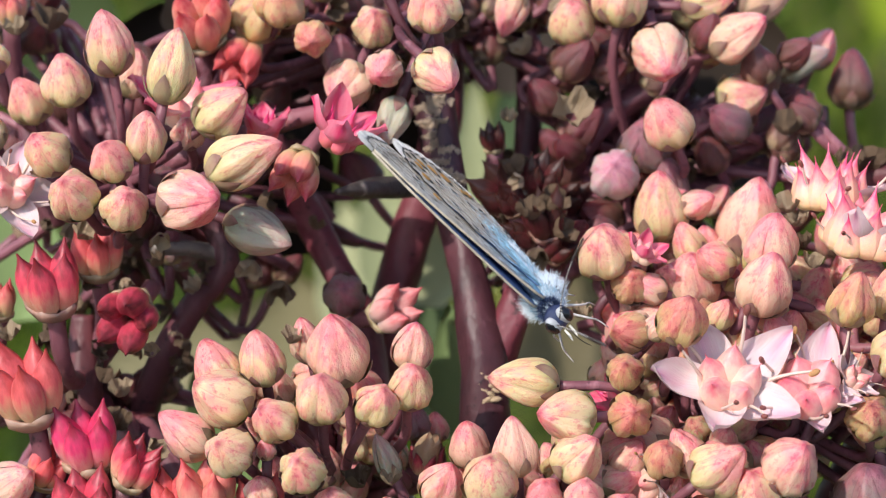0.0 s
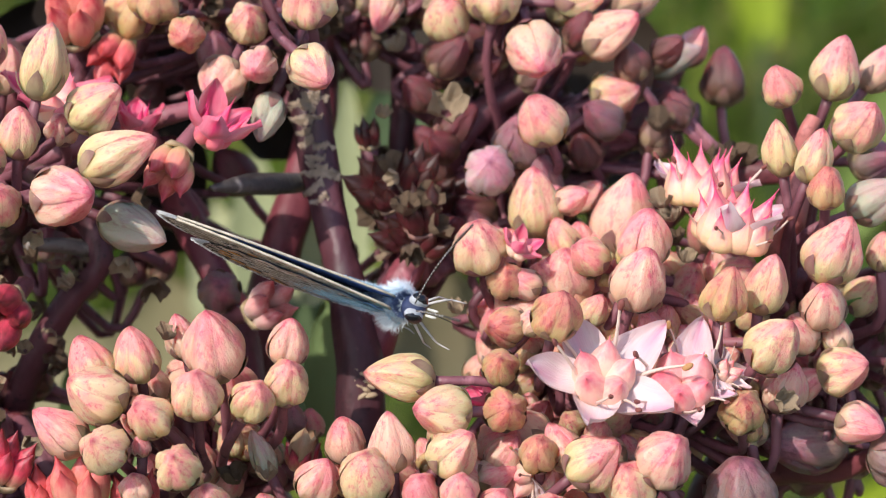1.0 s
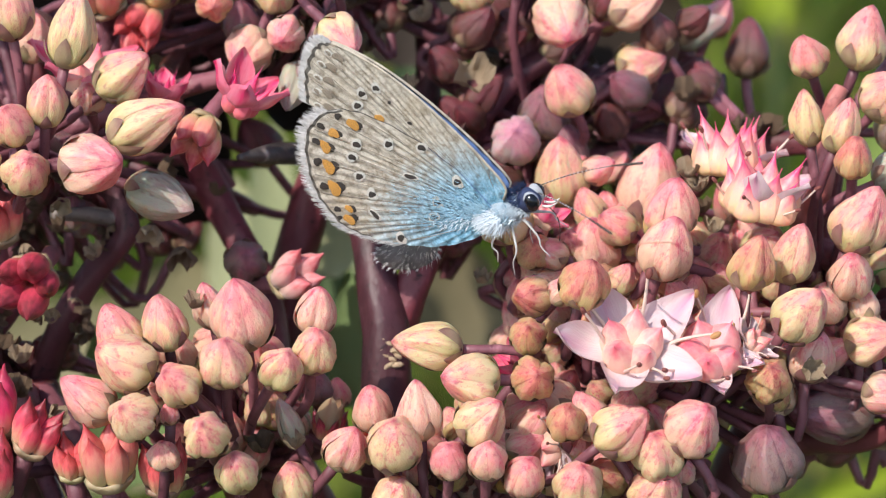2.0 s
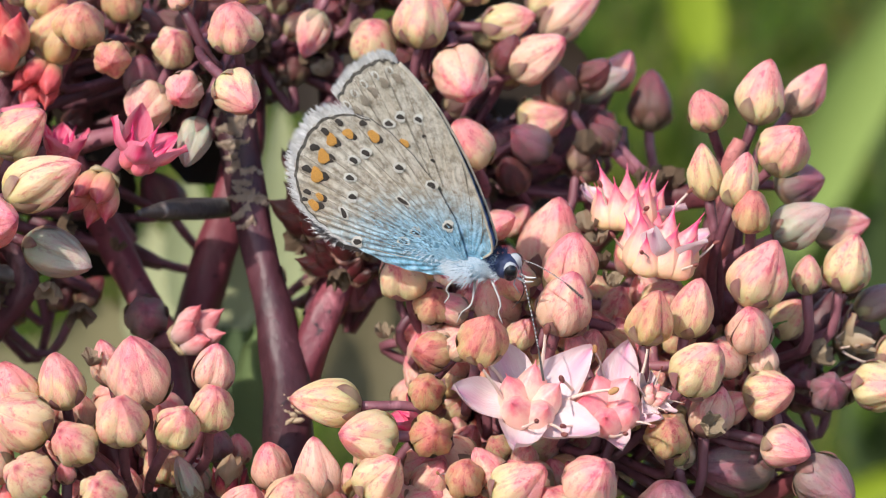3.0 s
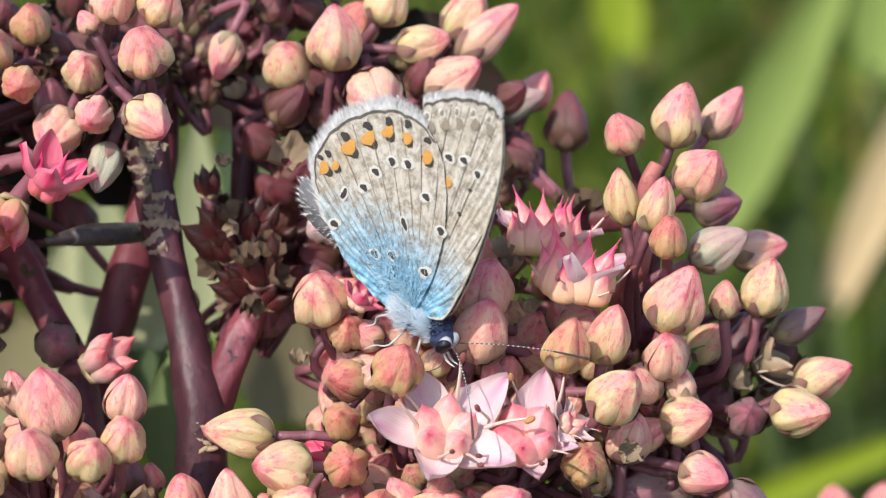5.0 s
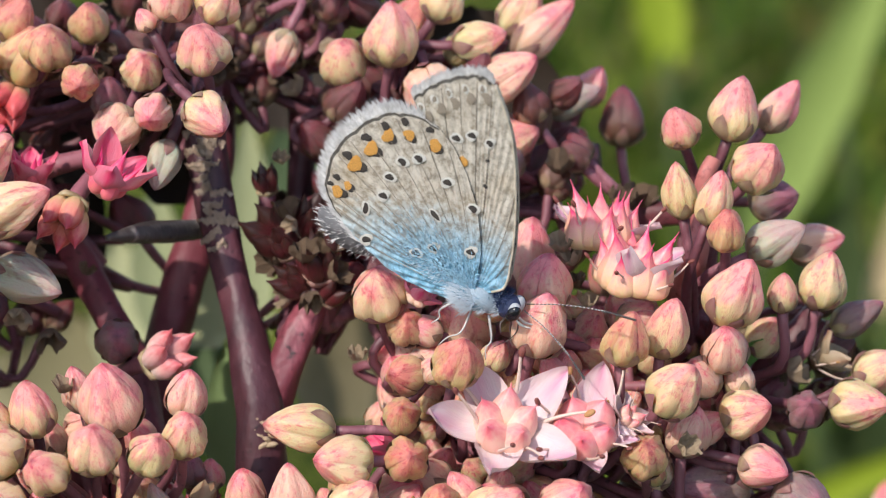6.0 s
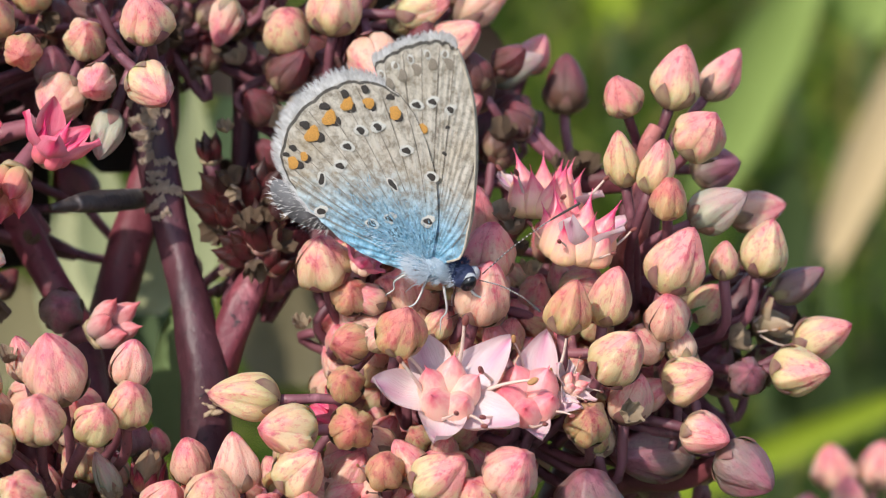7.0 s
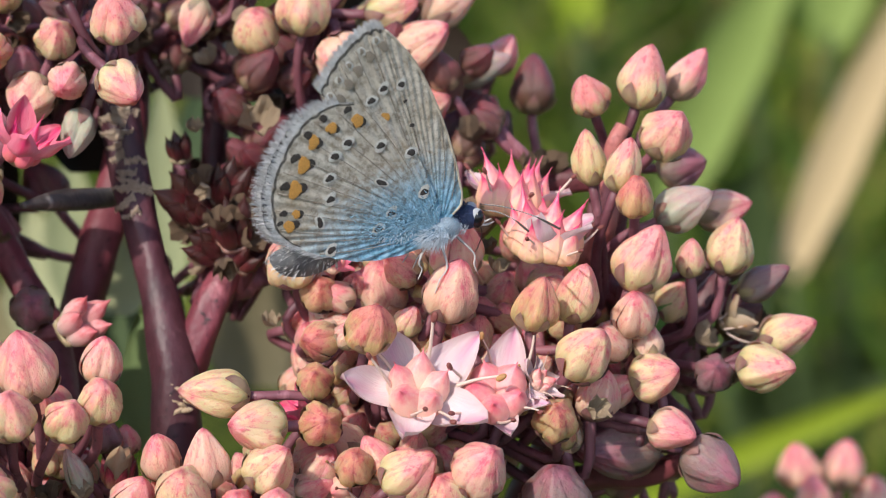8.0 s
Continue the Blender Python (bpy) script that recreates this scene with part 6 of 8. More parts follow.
bud(cluster, 'p', 0.52, -3.34, -16.25, 2.52, 3.39, 137, 2)
bud(cluster, 'p', 10.87, -2.71, -15.48, 2.11, 2.87, 79, 4)
bud(cluster, 'p', 15.57, -1.57, -15.82, 2.27, 2.84, 64, 2)
bud(cluster, 'o', 2.28, -6.40, -14.23, 1.76, 2.39, 44, 21)
bud(cluster, 'o', 2.72, -0.46, -15.32, 2.73, 3.45, 69, 7)
bud(cluster, 'c', 4.14, -2.27, -15.50, 2.91, 3.51, 132, 12)
bud(cluster, 'o', 7.39, -1.00, -17.09, 1.90, 2.38, 37, 43)
bud(cluster, 'p', 19.27, -0.62, -15.76, 1.85, 2.10, 135, 0)
bud(cluster, 'p', 13.49, -1.85, -16.27, 2.19, 2.69, 33, 6)
bud(cluster, 'p', 16.92, -2.14, -14.07, 2.11, 2.59, 99, 3)
bud(cluster, 'p', 7.37, -0.99, -16.51, 1.80, 2.12, 75, 19)
bud(cluster, 'o', 13.19, -0.55, -14.28, 1.93, 2.23, 87, 46)
bud(cluster, 'p', 6.51, -3.02, -13.37, 2.85, 3.41, 30, 52)
bud(cluster, 'c', 16.32, -3.22, -16.91, 1.83, 2.24, 126, 22)
bud(cluster, 'o', 3.33, -6.35, -15.22, 2.02, 2.38, 132, 0)
bud(cluster, 'p', 5.57, -5.04, -16.00, 2.83, 3.37, 39, 55)
bud(cluster, 'p', 10.87, -6.34, -12.52, 1.73, 2.28, 148, 46)
bud(cluster, 'p', 1.48, -4.00, -16.02, 2.46, 3.04, 77, 6)
bud(cluster, 'p', 14.19, -3.53, -14.20, 2.27, 2.65, 38, 50)
bud(cluster, 'p', 10.98, -6.67, -14.58, 2.66, 3.38, 90, 39)
bud(cluster, 'p', 10.30, -1.03, -17.94, 2.91, 3.44, 64, 15)
bud(cluster, 'p', 17.83, -5.58, -14.78, 2.50, 2.99, 60, 21)
bud(cluster, 'c', 6.06, -4.25, -14.85, 2.11, 2.41, 101, 28)
bud(cluster, 'p', 14.81, -1.51, -13.92, 2.24, 2.90, 53, 45)
bud(cluster, 'p', 2.63, -1.10, -15.06, 2.17, 2.82, 63, 44)
bud(cluster, 'o', 13.05, -7.66, -15.57, 2.63, 3.60, 134, 13)
bud(cluster, 'o', 17.84, -1.59, -15.37, 2.86, 3.42, 79, 52)
bud(cluster, 'o', 13.95, -1.69, -16.88, 1.80, 1.99, 75, 42)

cluster = thing('flower_cluster', 29.12, 4.31, -7.09, 'outlying sedum branch with spread cream and plum buds', 'flower', 'flower clusters')
bud(cluster, 'u', 28.36, -5.95, -11.21, 3.96, 5.94, 180, 20)
bud(cluster, 'p', 31.09, -9.67, -8.80, 2.81, 3.23, -20, 35)
bud(cluster, 'u', 33.65, -9.74, -11.18, 3.65, 4.28, -45, 40)
bud(cluster, 'c', 30.41, -7.65, -5.85, 3.25, 3.46, 15, 40)
bud(cluster, 'u', 34.56, -6.05, -6.33, 2.49, 2.49, 90, 78)
bud(cluster, 'c', 37.67, -6.81, -5.73, 3.25, 4.03, 0, 45)
bud(cluster, 'c', 39.63, -4.23, -4.24, 2.86, 3.86, 25, 25)
bud(cluster, 'u', 38.84, -0.50, -1.84, 2.26, 3.79, 30, 10)
bud(cluster, 'c', 36.03, -3.15, 1.26, 3.08, 3.86, 75, 25)
bud(cluster, 'c', 33.22, -4.19, 0.89, 1.99, 2.70, 90, 25)
bud(cluster, 'g', 33.23, -1.49, 3.62, 3.09, 4.03, 30, 20)
bud(cluster, 'p', 36.86, 3.25, 2.10, 2.82, 3.79, 15, 10)
bud(cluster, 'o', 29.35, -5.06, 5.32, 2.46, 3.02, 95, 45)
bud(cluster, 'c', 28.79, -3.89, 7.02, 2.40, 3.67, 75, 25)
bud(cluster, 'c', 26.82, -2.53, 7.21, 2.20, 3.70, 100, 20)
bud(cluster, 'u', 34.35, 5.01, 4.86, 3.34, 3.34, 10, 20)
bud(cluster, 'c', 32.00, -1.89, 8.59, 3.41, 3.77, 60, 45)
bud(cluster, 'c', 31.01, 1.16, 11.63, 3.38, 4.25, 75, 20)
bud(cluster, 'p', 34.45, 4.09, 11.18, 2.42, 3.96, 55, 10)
bud(cluster, 'c', 27.34, 0.95, 10.65, 2.59, 3.17, 110, 35)
bud(cluster, 'c', 32.71, -1.19, -2.86, 2.40, 2.91, 60, 30)
flower(cluster, 'dry', 36.37, -1.37, -4.32, 2.91, 20, 20)
husk(cluster, 1, 26.13, -10.94, -6.75, 1.90, 40, 50)
husk(cluster, 1, 34.64, -2.66, -4.80, 2.17, 30, 20)
bud(cluster, 'u', 29.56, 4.93, -2.62, 2.87, 3.90, 104, 23)
bud(cluster, 'm', 30.60, 2.04, -4.09, 2.41, 2.87, 124, 12)
bud(cluster, 'm', 33.48, 5.53, -5.47, 2.58, 3.44, 151, 36)
bud(cluster, 'm', 37.10, 3.69, -4.20, 2.21, 2.51, 51, 46)
bud(cluster, 'm', 33.58, 2.36, -5.99, 2.35, 3.06, 96, 1)
bud(cluster, 'm', 29.12, 1.31, -2.70, 2.18, 3.00, 144, 22)
bud(cluster, 'm', 31.26, 0.65, -3.85, 2.38, 2.67, 83, 47)
bud(cluster, 'm', 38.02, 2.19, -5.12, 2.69, 3.58, 32, 39)
bud(cluster, 'm', 30.25, 1.87, -3.49, 2.35, 3.15, 120, 24)
bud(cluster, 'm', 35.12, 4.83, -4.78, 2.80, 3.41, 86, 7)
bud(cluster, 'u', 33.92, 0.88, -7.31, 2.79, 3.58, 66, 40)
bud(cluster, 'm', 34.00, 0.99, -8.36, 2.47, 3.37, 106, 27)
bud(cluster, 'm', 27.57, 2.28, -4.07, 2.79, 3.83, 146, 26)
bud(cluster, 'm', 37.22, 2.51, -8.35, 2.70, 3.56, 61, 16)
bud(cluster, 'u', 34.76, 2.79, -7.25, 2.18, 2.54, 110, 5)
bud(cluster, 'm', 34.18, 0.47, -4.98, 2.38, 3.05, 147, 50)
bud(cluster, 'u', 35.36, 5.62, -5.83, 2.19, 2.86, 46, 47)
bud(cluster, 'u', 39.11, 5.76, -6.87, 2.62, 3.67, 53, 48)
bud(cluster, 'u', 31.87, 2.14, -4.11, 2.05, 2.85, 66, 53)
bud(cluster, 'm', 34.46, 3.85, -4.88, 1.92, 2.38, 137, 39)
bud(cluster, 'm', 37.66, 3.19, -1.80, 1.95, 2.64, 36, 19)
bud(cluster, 'm', 35.92, 3.53, -3.21, 2.30, 3.08, 28, 19)
bud(cluster, 'm', 36.72, 6.41, -2.77, 1.87, 2.14, 20, 26)
bud(cluster, 'u', 29.55, 5.15, -7.85, 2.95, 3.81, 110, 44)
bud(cluster, 'm', 30.99, 3.95, -6.01, 3.00, 4.02, 43, 18)
bud(cluster, 'u', 33.13, 4.75, -9.06, 2.59, 3.53, 139, 34)
bud(cluster, 'm', 28.79, 4.24, -11.03, 2.65, 3.49, 79, 4)
bud(cluster, 'm', 28.19, -0.33, -10.87, 2.51, 2.83, 22, 0)
bud(cluster, 'u', 31.10, -1.38, -13.60, 2.05, 2.48, 41, 41)
bud(cluster, 'u', 27.45, 1.23, -12.21, 2.68, 2.96, 57, 51)
bud(cluster, 'm', 28.24, -1.39, -14.57, 1.91, 2.51, 80, 59)
bud(cluster, 'm', 31.32, -1.75, -11.93, 1.95, 2.38, 62, 46)
bud(cluster, 'u', 29.93, 2.14, -11.08, 2.22, 2.85, 89, 43)
bud(cluster, 'u', 31.51, 2.41, -14.20, 2.21, 2.93, 127, 21)
bud(cluster, 'm', 32.09, 0.93, -11.15, 2.00, 2.38, 121, 17)
bud(cluster, 'm', 29.87, -1.54, -15.00, 2.64, 3.35, 22, 36)
bud(cluster, 'm', 33.40, 2.59, -12.98, 2.28, 2.81, 135, 52)
bud(cluster, 'm', 26.35, 2.11, -12.84, 2.44, 3.37, 89, 41)
bud(cluster, 'm', 33.44, 1.19, -15.11, 1.84, 2.51, 74, 39)
bud(cluster, 'm', 32.08, 2.61, -14.18, 1.99, 2.56, 26, 12)
husk(cluster, 0, 34.03, -0.16, -5.85, 1.53, 229, 0)
husk(cluster, 0, 30.49, 3.83, -5.89, 1.24, 246, 50)
husk(cluster, 0, 28.04, -1.86, -5.54, 0.90, 233, 12)
husk(cluster, 0, 32.25, 1.99, -3.83, 1.63, 227, 46)
husk(cluster, 0, 35.74, 0.06, 0.61, 1.69, 345, 46)
husk(cluster, 0, 32.18, -1.31, -6.71, 1.17, 237, 9)
husk(cluster, 0, 27.93, 3.33, -4.14, 1.79, 351, 24)
husk(cluster, 1, 31.50, 0.07, -2.49, 1.57, 32, 38)
husk(cluster, 0, 31.69, 2.45, -5.21, 0.96, 257, 20)
husk(cluster, 0, 39.58, 2.56, -5.41, 1.48, 107, 19)
husk(cluster, 0, 33.36, 1.00, -9.37, 0.99, 102, 23)
husk(cluster, 1, 39.22, -1.48, -7.01, 1.65, 99, 19)
husk(cluster, 0, 36.87, 0.28, -8.57, 1.45, 240, 48)
husk(cluster, 1, 37.68, 1.34, -5.76, 1.58, 302, 12)
husk(cluster, 0, 35.40, 0.64, -7.65, 2.00, 204, 45)
husk(cluster, 1, 36.79, 5.50, -1.54, 1.37, 346, 64)
husk(cluster, 0, 29.31, -2.32, -8.22, 1.38, 92, 7)
husk(cluster, 1, 37.20, 0.85, -7.28, 2.13, 269, 62)

cluster = thing('flower_cluster', -9.28, -0.04, -15.59, 'rounded cluster of cream buds with pink stripes on purple stalks', 'flower', 'flower clusters')
bud(cluster, 'c', -16.38, -8.44, -4.47, 3.21, 3.90, 112, 28)
bud(cluster, 'c', -15.78, -11.75, -5.40, 3.69, 3.97, 150, 38)
bud(cluster, 'c', -13.53, -9.21, -3.68, 2.98, 3.74, 100, 30)
bud(cluster, 'p', -8.68, -9.69, -3.08, 3.85, 4.99, 95, 38)
bud(cluster, 'p', -10.84, -5.88, -3.62, 2.19, 3.18, 100, 25)
bud(cluster, 'c', -9.67, -13.38, -4.79, 3.24, 3.44, 90, 50)
bud(cluster, 'c', -12.48, -13.93, -5.94, 2.83, 3.10, 130, 50)
bud(cluster, 'c', -15.17, -14.51, -7.74, 3.10, 2.97, 130, 60)
bud(cluster, 'p', -18.21, -10.46, -8.13, 2.98, 4.02, 140, 20)
bud(cluster, 'c', -6.30, -12.87, -5.44, 2.78, 3.06, 60, 50)
bud(cluster, 'c', -4.39, -11.29, -4.83, 2.87, 3.35, 80, 50)
bud(cluster, 'p', -4.20, -8.87, -3.13, 2.63, 3.26, 75, 28)
bud(cluster, 'c', -10.72, -15.78, -8.66, 2.81, 2.75, 100, 68)
bud(cluster, 'p', -13.07, -12.53, -8.39, 1.30, 1.50, 90, 30)
bud(cluster, 'u', -4.40, -4.25, -9.52, 2.23, 2.38, 90, 40)
bud(cluster, 'c', -7.92, -5.63, -10.32, 2.22, 2.65, 100, 40)
bud(cluster, 'p', -12.88, -4.84, -6.92, 2.15, 2.86, 100, 20)
bud(cluster, 'g', -6.00, -8.63, -10.40, 1.61, 3.37, 110, 20)
bud(cluster, 'u', -8.99, 2.84, -2.96, 2.97, 2.97, 90, 75)
bud(cluster, 'p', -13.44, -13.18, -10.71, 2.05, 2.05, 90, 40)
bud(cluster, 'c', -8.96, -14.27, -11.41, 2.72, 3.06, 90, 50)
bud(cluster, 'p', -29.23, -9.31, -11.58, 3.16, 3.51, 40, 40)
bud(cluster, 'p', -3.02, -2.41, -10.56, 1.82, 2.19, 90, 30)
fruit(cluster, 'blush', -5.82, 0.13, -3.45, 3.35, 30, 50)
husk(cluster, 1, -11.72, -6.79, -2.97, 1.54, 100, 30)
husk(cluster, 0, -7.87, -8.10, -11.87, 2.12, 100, 30)
husk(cluster, 1, 6.44, -0.29, -3.47, 1.47, 90, 30)
bud(cluster, 'p', -6.12, -1.08, -12.97, 2.86, 3.96, 79, 51)
bud(cluster, 'p', -8.37, -5.88, -8.27, 1.74, 2.36, 73, 49)
bud(cluster, 'c', -11.93, -1.71, -12.79, 1.87, 2.55, 77, 38)
bud(cluster, 'p', -6.16, -3.21, -12.30, 2.19, 2.95, 138, 23)
bud(cluster, 'p', -10.10, -1.50, -13.37, 2.83, 3.67, 159, 17)
bud(cluster, 'p', -10.85, -1.46, -7.50, 2.66, 3.16, 23, 29)
bud(cluster, 'p', -10.09, -5.15, -12.28, 2.74, 3.54, 89, 30)
bud(cluster, 'p', -7.95, -4.15, -7.17, 2.80, 3.74, 119, 40)
bud(cluster, 'p', -13.79, -2.71, -14.08, 1.95, 2.40, 28, 52)
bud(cluster, 'p', -10.17, -6.47, -11.71, 2.31, 2.92, 91, 19)
bud(cluster, 'p', -11.19, -1.65, -12.12, 2.61, 3.11, 99, 22)
bud(cluster, 'p', -12.71, -4.69, -9.03, 1.75, 2.29, 108, 11)
bud(cluster, 'p', -12.33, -0.09, -10.52, 1.83, 2.30, 40, 42)
bud(cluster, 'p', -7.52, -2.62, -10.36, 2.38, 3.33, 28, 22)
bud(cluster, 'c', -9.49, -2.32, -7.91, 2.40, 2.76, 84, 7)
bud(cluster, 'c', -8.16, -4.46, -9.17, 2.35, 2.94, 34, 31)
bud(cluster, 'p', -11.96, -4.53, -12.73, 2.37, 3.10, 148, 32)
bud(cluster, 'p', -12.81, -4.07, -13.13, 1.74, 2.27, 83, 48)
bud(cluster, 'c', -10.44, -6.76, -12.02, 1.95, 2.25, 90, 42)
bud(cluster, 'c', -14.55, -3.37, -10.23, 2.47, 3.38, 158, 48)
bud(cluster, 'o', -14.81, -0.55, -11.37, 2.86, 3.24, 91, 27)
bud(cluster, 'o', -7.28, -5.17, -10.60, 2.37, 3.20, 131, 17)
bud(cluster, 'p', -9.39, -2.86, -9.64, 1.84, 2.51, 155, 13)
bud(cluster, 'p', -8.77, -3.78, -12.33, 2.11, 2.90, 67, 51)
bud(cluster, 'c', -12.64, -6.10, -12.68, 2.83, 3.34, 106, 31)
bud(cluster, 'p', -8.63, -4.38, -13.55, 2.79, 3.35, 60, 13)
bud(cluster, 'o', -8.20, -2.88, -10.83, 2.45, 3.10, 70, 5)
bud(cluster, 'o', -11.20, -1.17, -12.76, 2.32, 3.00, 157, 8)
bud(cluster, 'p', -7.39, -1.92, -12.35, 2.39, 3.18, 35, 51)
bud(cluster, 'c', -9.69, -3.93, -6.43, 2.12, 2.49, 131, 19)
bud(cluster, 'p', -14.10, 0.44, -9.04, 2.34, 2.82, 129, 42)
bud(cluster, 'o', -16.00, -0.20, -10.37, 2.45, 3.35, 102, 57)
bud(cluster, 'c', -10.15, -2.32, -14.44, 2.02, 2.74, 141, 39)
bud(cluster, 'p', -14.50, -2.20, -7.15, 2.41, 2.77, 81, 35)

cluster = thing('flower_cluster', 56.67, 51.26, -40.53, 'distant pink sedum buds out of focus', 'flower', 'flower clusters')
bud(cluster, 'p', 52.22, 38.41, -29.52, 3.72, 4.42, 100, 20)
bud(cluster, 'p', 56.08, 38.39, -29.59, 3.54, 4.42, 80, 20)
bud(cluster, 'p', 52.64, 34.93, -30.93, 3.21, 3.67, 90, 20)
bud(cluster, 'p', 58.47, 37.63, -32.37, 3.72, 4.19, 90, 20)
bud(cluster, 'p', 49.55, 36.39, -33.20, 3.71, 4.17, 90, 20)

cluster = thing('flower_cluster', -26.75, 5.71, -9.60, 'ripening cluster of red and coral follicles on a brown stem', 'flower', 'flower clusters')
fruit(cluster, 'red', -27.06, -4.28, -0.51, 4.19, 95, 28)
fruit(cluster, 'dark', -22.16, -4.74, -2.21, 4.19, 250, 75)
fruit(cluster, 'coral', -24.72, 0.10, 0.39, 3.46, 90, 28)
fruit(cluster, 'coral', -28.19, -7.87, -6.16, 4.91, 100, 28)
fruit(cluster, 'rose', -24.69, -7.79, -9.74, 4.17, 95, 28)
fruit(cluster, 'red', -21.63, -9.10, -10.80, 3.23, 60, 28)
fruit(cluster, 'coral', -27.40, -7.25, -11.59, 2.70, 60, 28)
fruit(cluster, 'orange', -17.01, -11.45, -11.87, 3.81, 90, 28)
fruit(cluster, 'coral', -19.41, -9.58, -12.59, 2.46, 90, 28)
fruit(cluster, 'coral', -13.70, -10.68, -12.93, 3.14, 90, 28)
fruit(cluster, 'orange', -31.11, -0.65, -2.44, 2.55, 90, 28)
fruit(cluster, 'red', -24.71, -9.78, -13.31, 3.86, 90, 28)
fruit(cluster, 'orange', -30.91, 8.17, 15.06, 2.24, 90, 28)
husk(cluster, 1, -21.03, -3.37, -4.91, 1.22, 90, 60)
husk(cluster, 1, -22.99, -4.00, -7.19, 1.80, 90, 30)
husk(cluster, 1, -30.18, -3.05, -3.65, 1.80, 90, 30)
husk(cluster, 0, -27.63, -2.24, -4.49, 2.17, 270, 30)
husk(cluster, 1, -20.62, -5.96, -10.69, 1.79, 30, 30)
husk(cluster, 0, -23.88, -4.51, -9.13, 2.16, 90, 30)
bud(cluster, 'm', -27.15, 4.09, -15.02, 1.94, 2.49, 51, 0)
bud(cluster, 'u', -26.36, 5.06, -12.18, 2.49, 3.34, 131, 23)
bud(cluster, 'm', -28.65, 1.80, -9.01, 2.79, 3.78, 121, 54)
bud(cluster, 'm', -21.86, 4.87, -9.63, 2.63, 3.15, 152, 22)
bud(cluster, 'm', -28.12, -0.32, -15.69, 1.92, 2.17, 87, 9)
bud(cluster, 'u', -21.51, 0.06, -12.44, 2.46, 3.09, 25, 19)
bud(cluster, 'm', -25.65, 5.49, -10.43, 1.93, 2.29, 146, 21)
bud(cluster, 'u', -22.61, 4.22, -11.27, 1.87, 2.54, 94, 59)
bud(cluster, 'u', -21.42, 0.40, -14.16, 2.05, 2.74, 44, 52)
bud(cluster, 'm', -27.26, 3.30, -12.37, 2.83, 3.92, 145, 27)
bud(cluster, 'm', -23.11, 3.98, -14.01, 2.88, 3.70, 153, 56)
bud(cluster, 'm', -25.26, 1.47, -12.52, 2.44, 2.70, 117, 47)
bud(cluster, 'u', -27.44, 4.32, -18.42, 1.96, 2.22, 136, 3)
bud(cluster, 'm', -29.42, 0.95, -15.85, 2.17, 2.61, 80, 12)
bud(cluster, 'm', -22.71, 2.95, -12.11, 2.25, 2.58, 150, 11)
bud(cluster, 'm', -23.87, 4.41, -9.78, 2.11, 2.46, 130, 39)
bud(cluster, 'u', -22.08, 6.18, -9.48, 2.05, 2.32, 133, 55)
bud(cluster, 'u', -26.15, 5.04, -13.97, 2.27, 3.11, 35, 2)
bud(cluster, 'u', -26.29, 4.98, -15.33, 2.07, 2.54, 146, 22)
bud(cluster, 'm', -27.17, -0.09, -11.33, 2.88, 4.00, 37, 7)
bud(cluster, 'u', -28.86, 2.39, -11.44, 2.27, 2.60, 151, 3)
bud(cluster, 'm', -32.12, 5.26, -10.69, 2.01, 2.61, 65, 49)
bud(cluster, 'u', -23.79, 2.27, -15.49, 2.14, 2.96, 55, 51)
bud(cluster, 'u', -23.42, -0.60, -11.50, 2.64, 3.33, 92, 16)
husk(cluster, 0, -19.67, 2.65, -6.44, 1.70, 215, 7)
husk(cluster, 1, -25.30, 1.58, -14.00, 2.12, 13, 56)
husk(cluster, 0, -26.67, -0.09, -11.38, 1.24, 355, 48)
husk(cluster, 0, -25.25, 0.04, -0.83, 2.11, 348, 50)
husk(cluster, 1, -23.43, 2.53, -13.27, 2.04, 188, 50)
husk(cluster, 1, -26.87, 4.41, -4.28, 1.59, 133, 45)
husk(cluster, 0, -26.79, 1.77, -0.43, 1.11, 79, 62)
husk(cluster, 0, -26.28, 4.75, -4.82, 2.15, 307, 69)
husk(cluster, 0, -26.44, -1.42, -2.51, 1.34, 95, 50)
husk(cluster, 0, -23.42, -2.25, -10.07, 1.78, 76, 36)
husk(cluster, 1, -22.80, -0.95, -1.13, 1.27, 292, 9)
husk(cluster, 0, -19.73, 3.35, -7.94, 2.13, 173, 10)
husk(cluster, 0, -25.01, 0.99, -5.96, 1.77, 349, 47)
husk(cluster, 0, -27.17, -1.83, -2.98, 1.41, 180, 53)
husk(cluster, 0, -21.12, 2.41, -12.50, 2.15, 96, 34)
husk(cluster, 0, -26.55, -1.79, -8.41, 1.22, 319, 8)
husk(cluster, 0, -24.12, -2.46, -6.66, 1.98, 69, 0)
husk(cluster, 0, -22.09, -2.08, -5.38, 1.04, 235, 28)
husk(cluster, 0, -21.12, 3.54, -4.36, 1.47, 205, 4)
husk(cluster, 0, -19.76, 1.43, -7.74, 1.13, 287, 50)
husk(cluster, 0, -23.02, 1.58, -11.79, 1.28, 118, 29)
husk(cluster, 1, -27.91, 4.31, -6.93, 1.53, 157, 55)
husk(cluster, 1, -20.14, 2.60, -5.57, 1.18, 257, 12)
husk(cluster, 0, -28.07, 0.36, -4.39, 1.51, 51, 6)
husk(cluster, 0, -20.02, 0.90, -6.85, 0.97, 258, 66)
husk(cluster, 0, -21.93, -1.41, -2.21, 1.59, 19, 33)

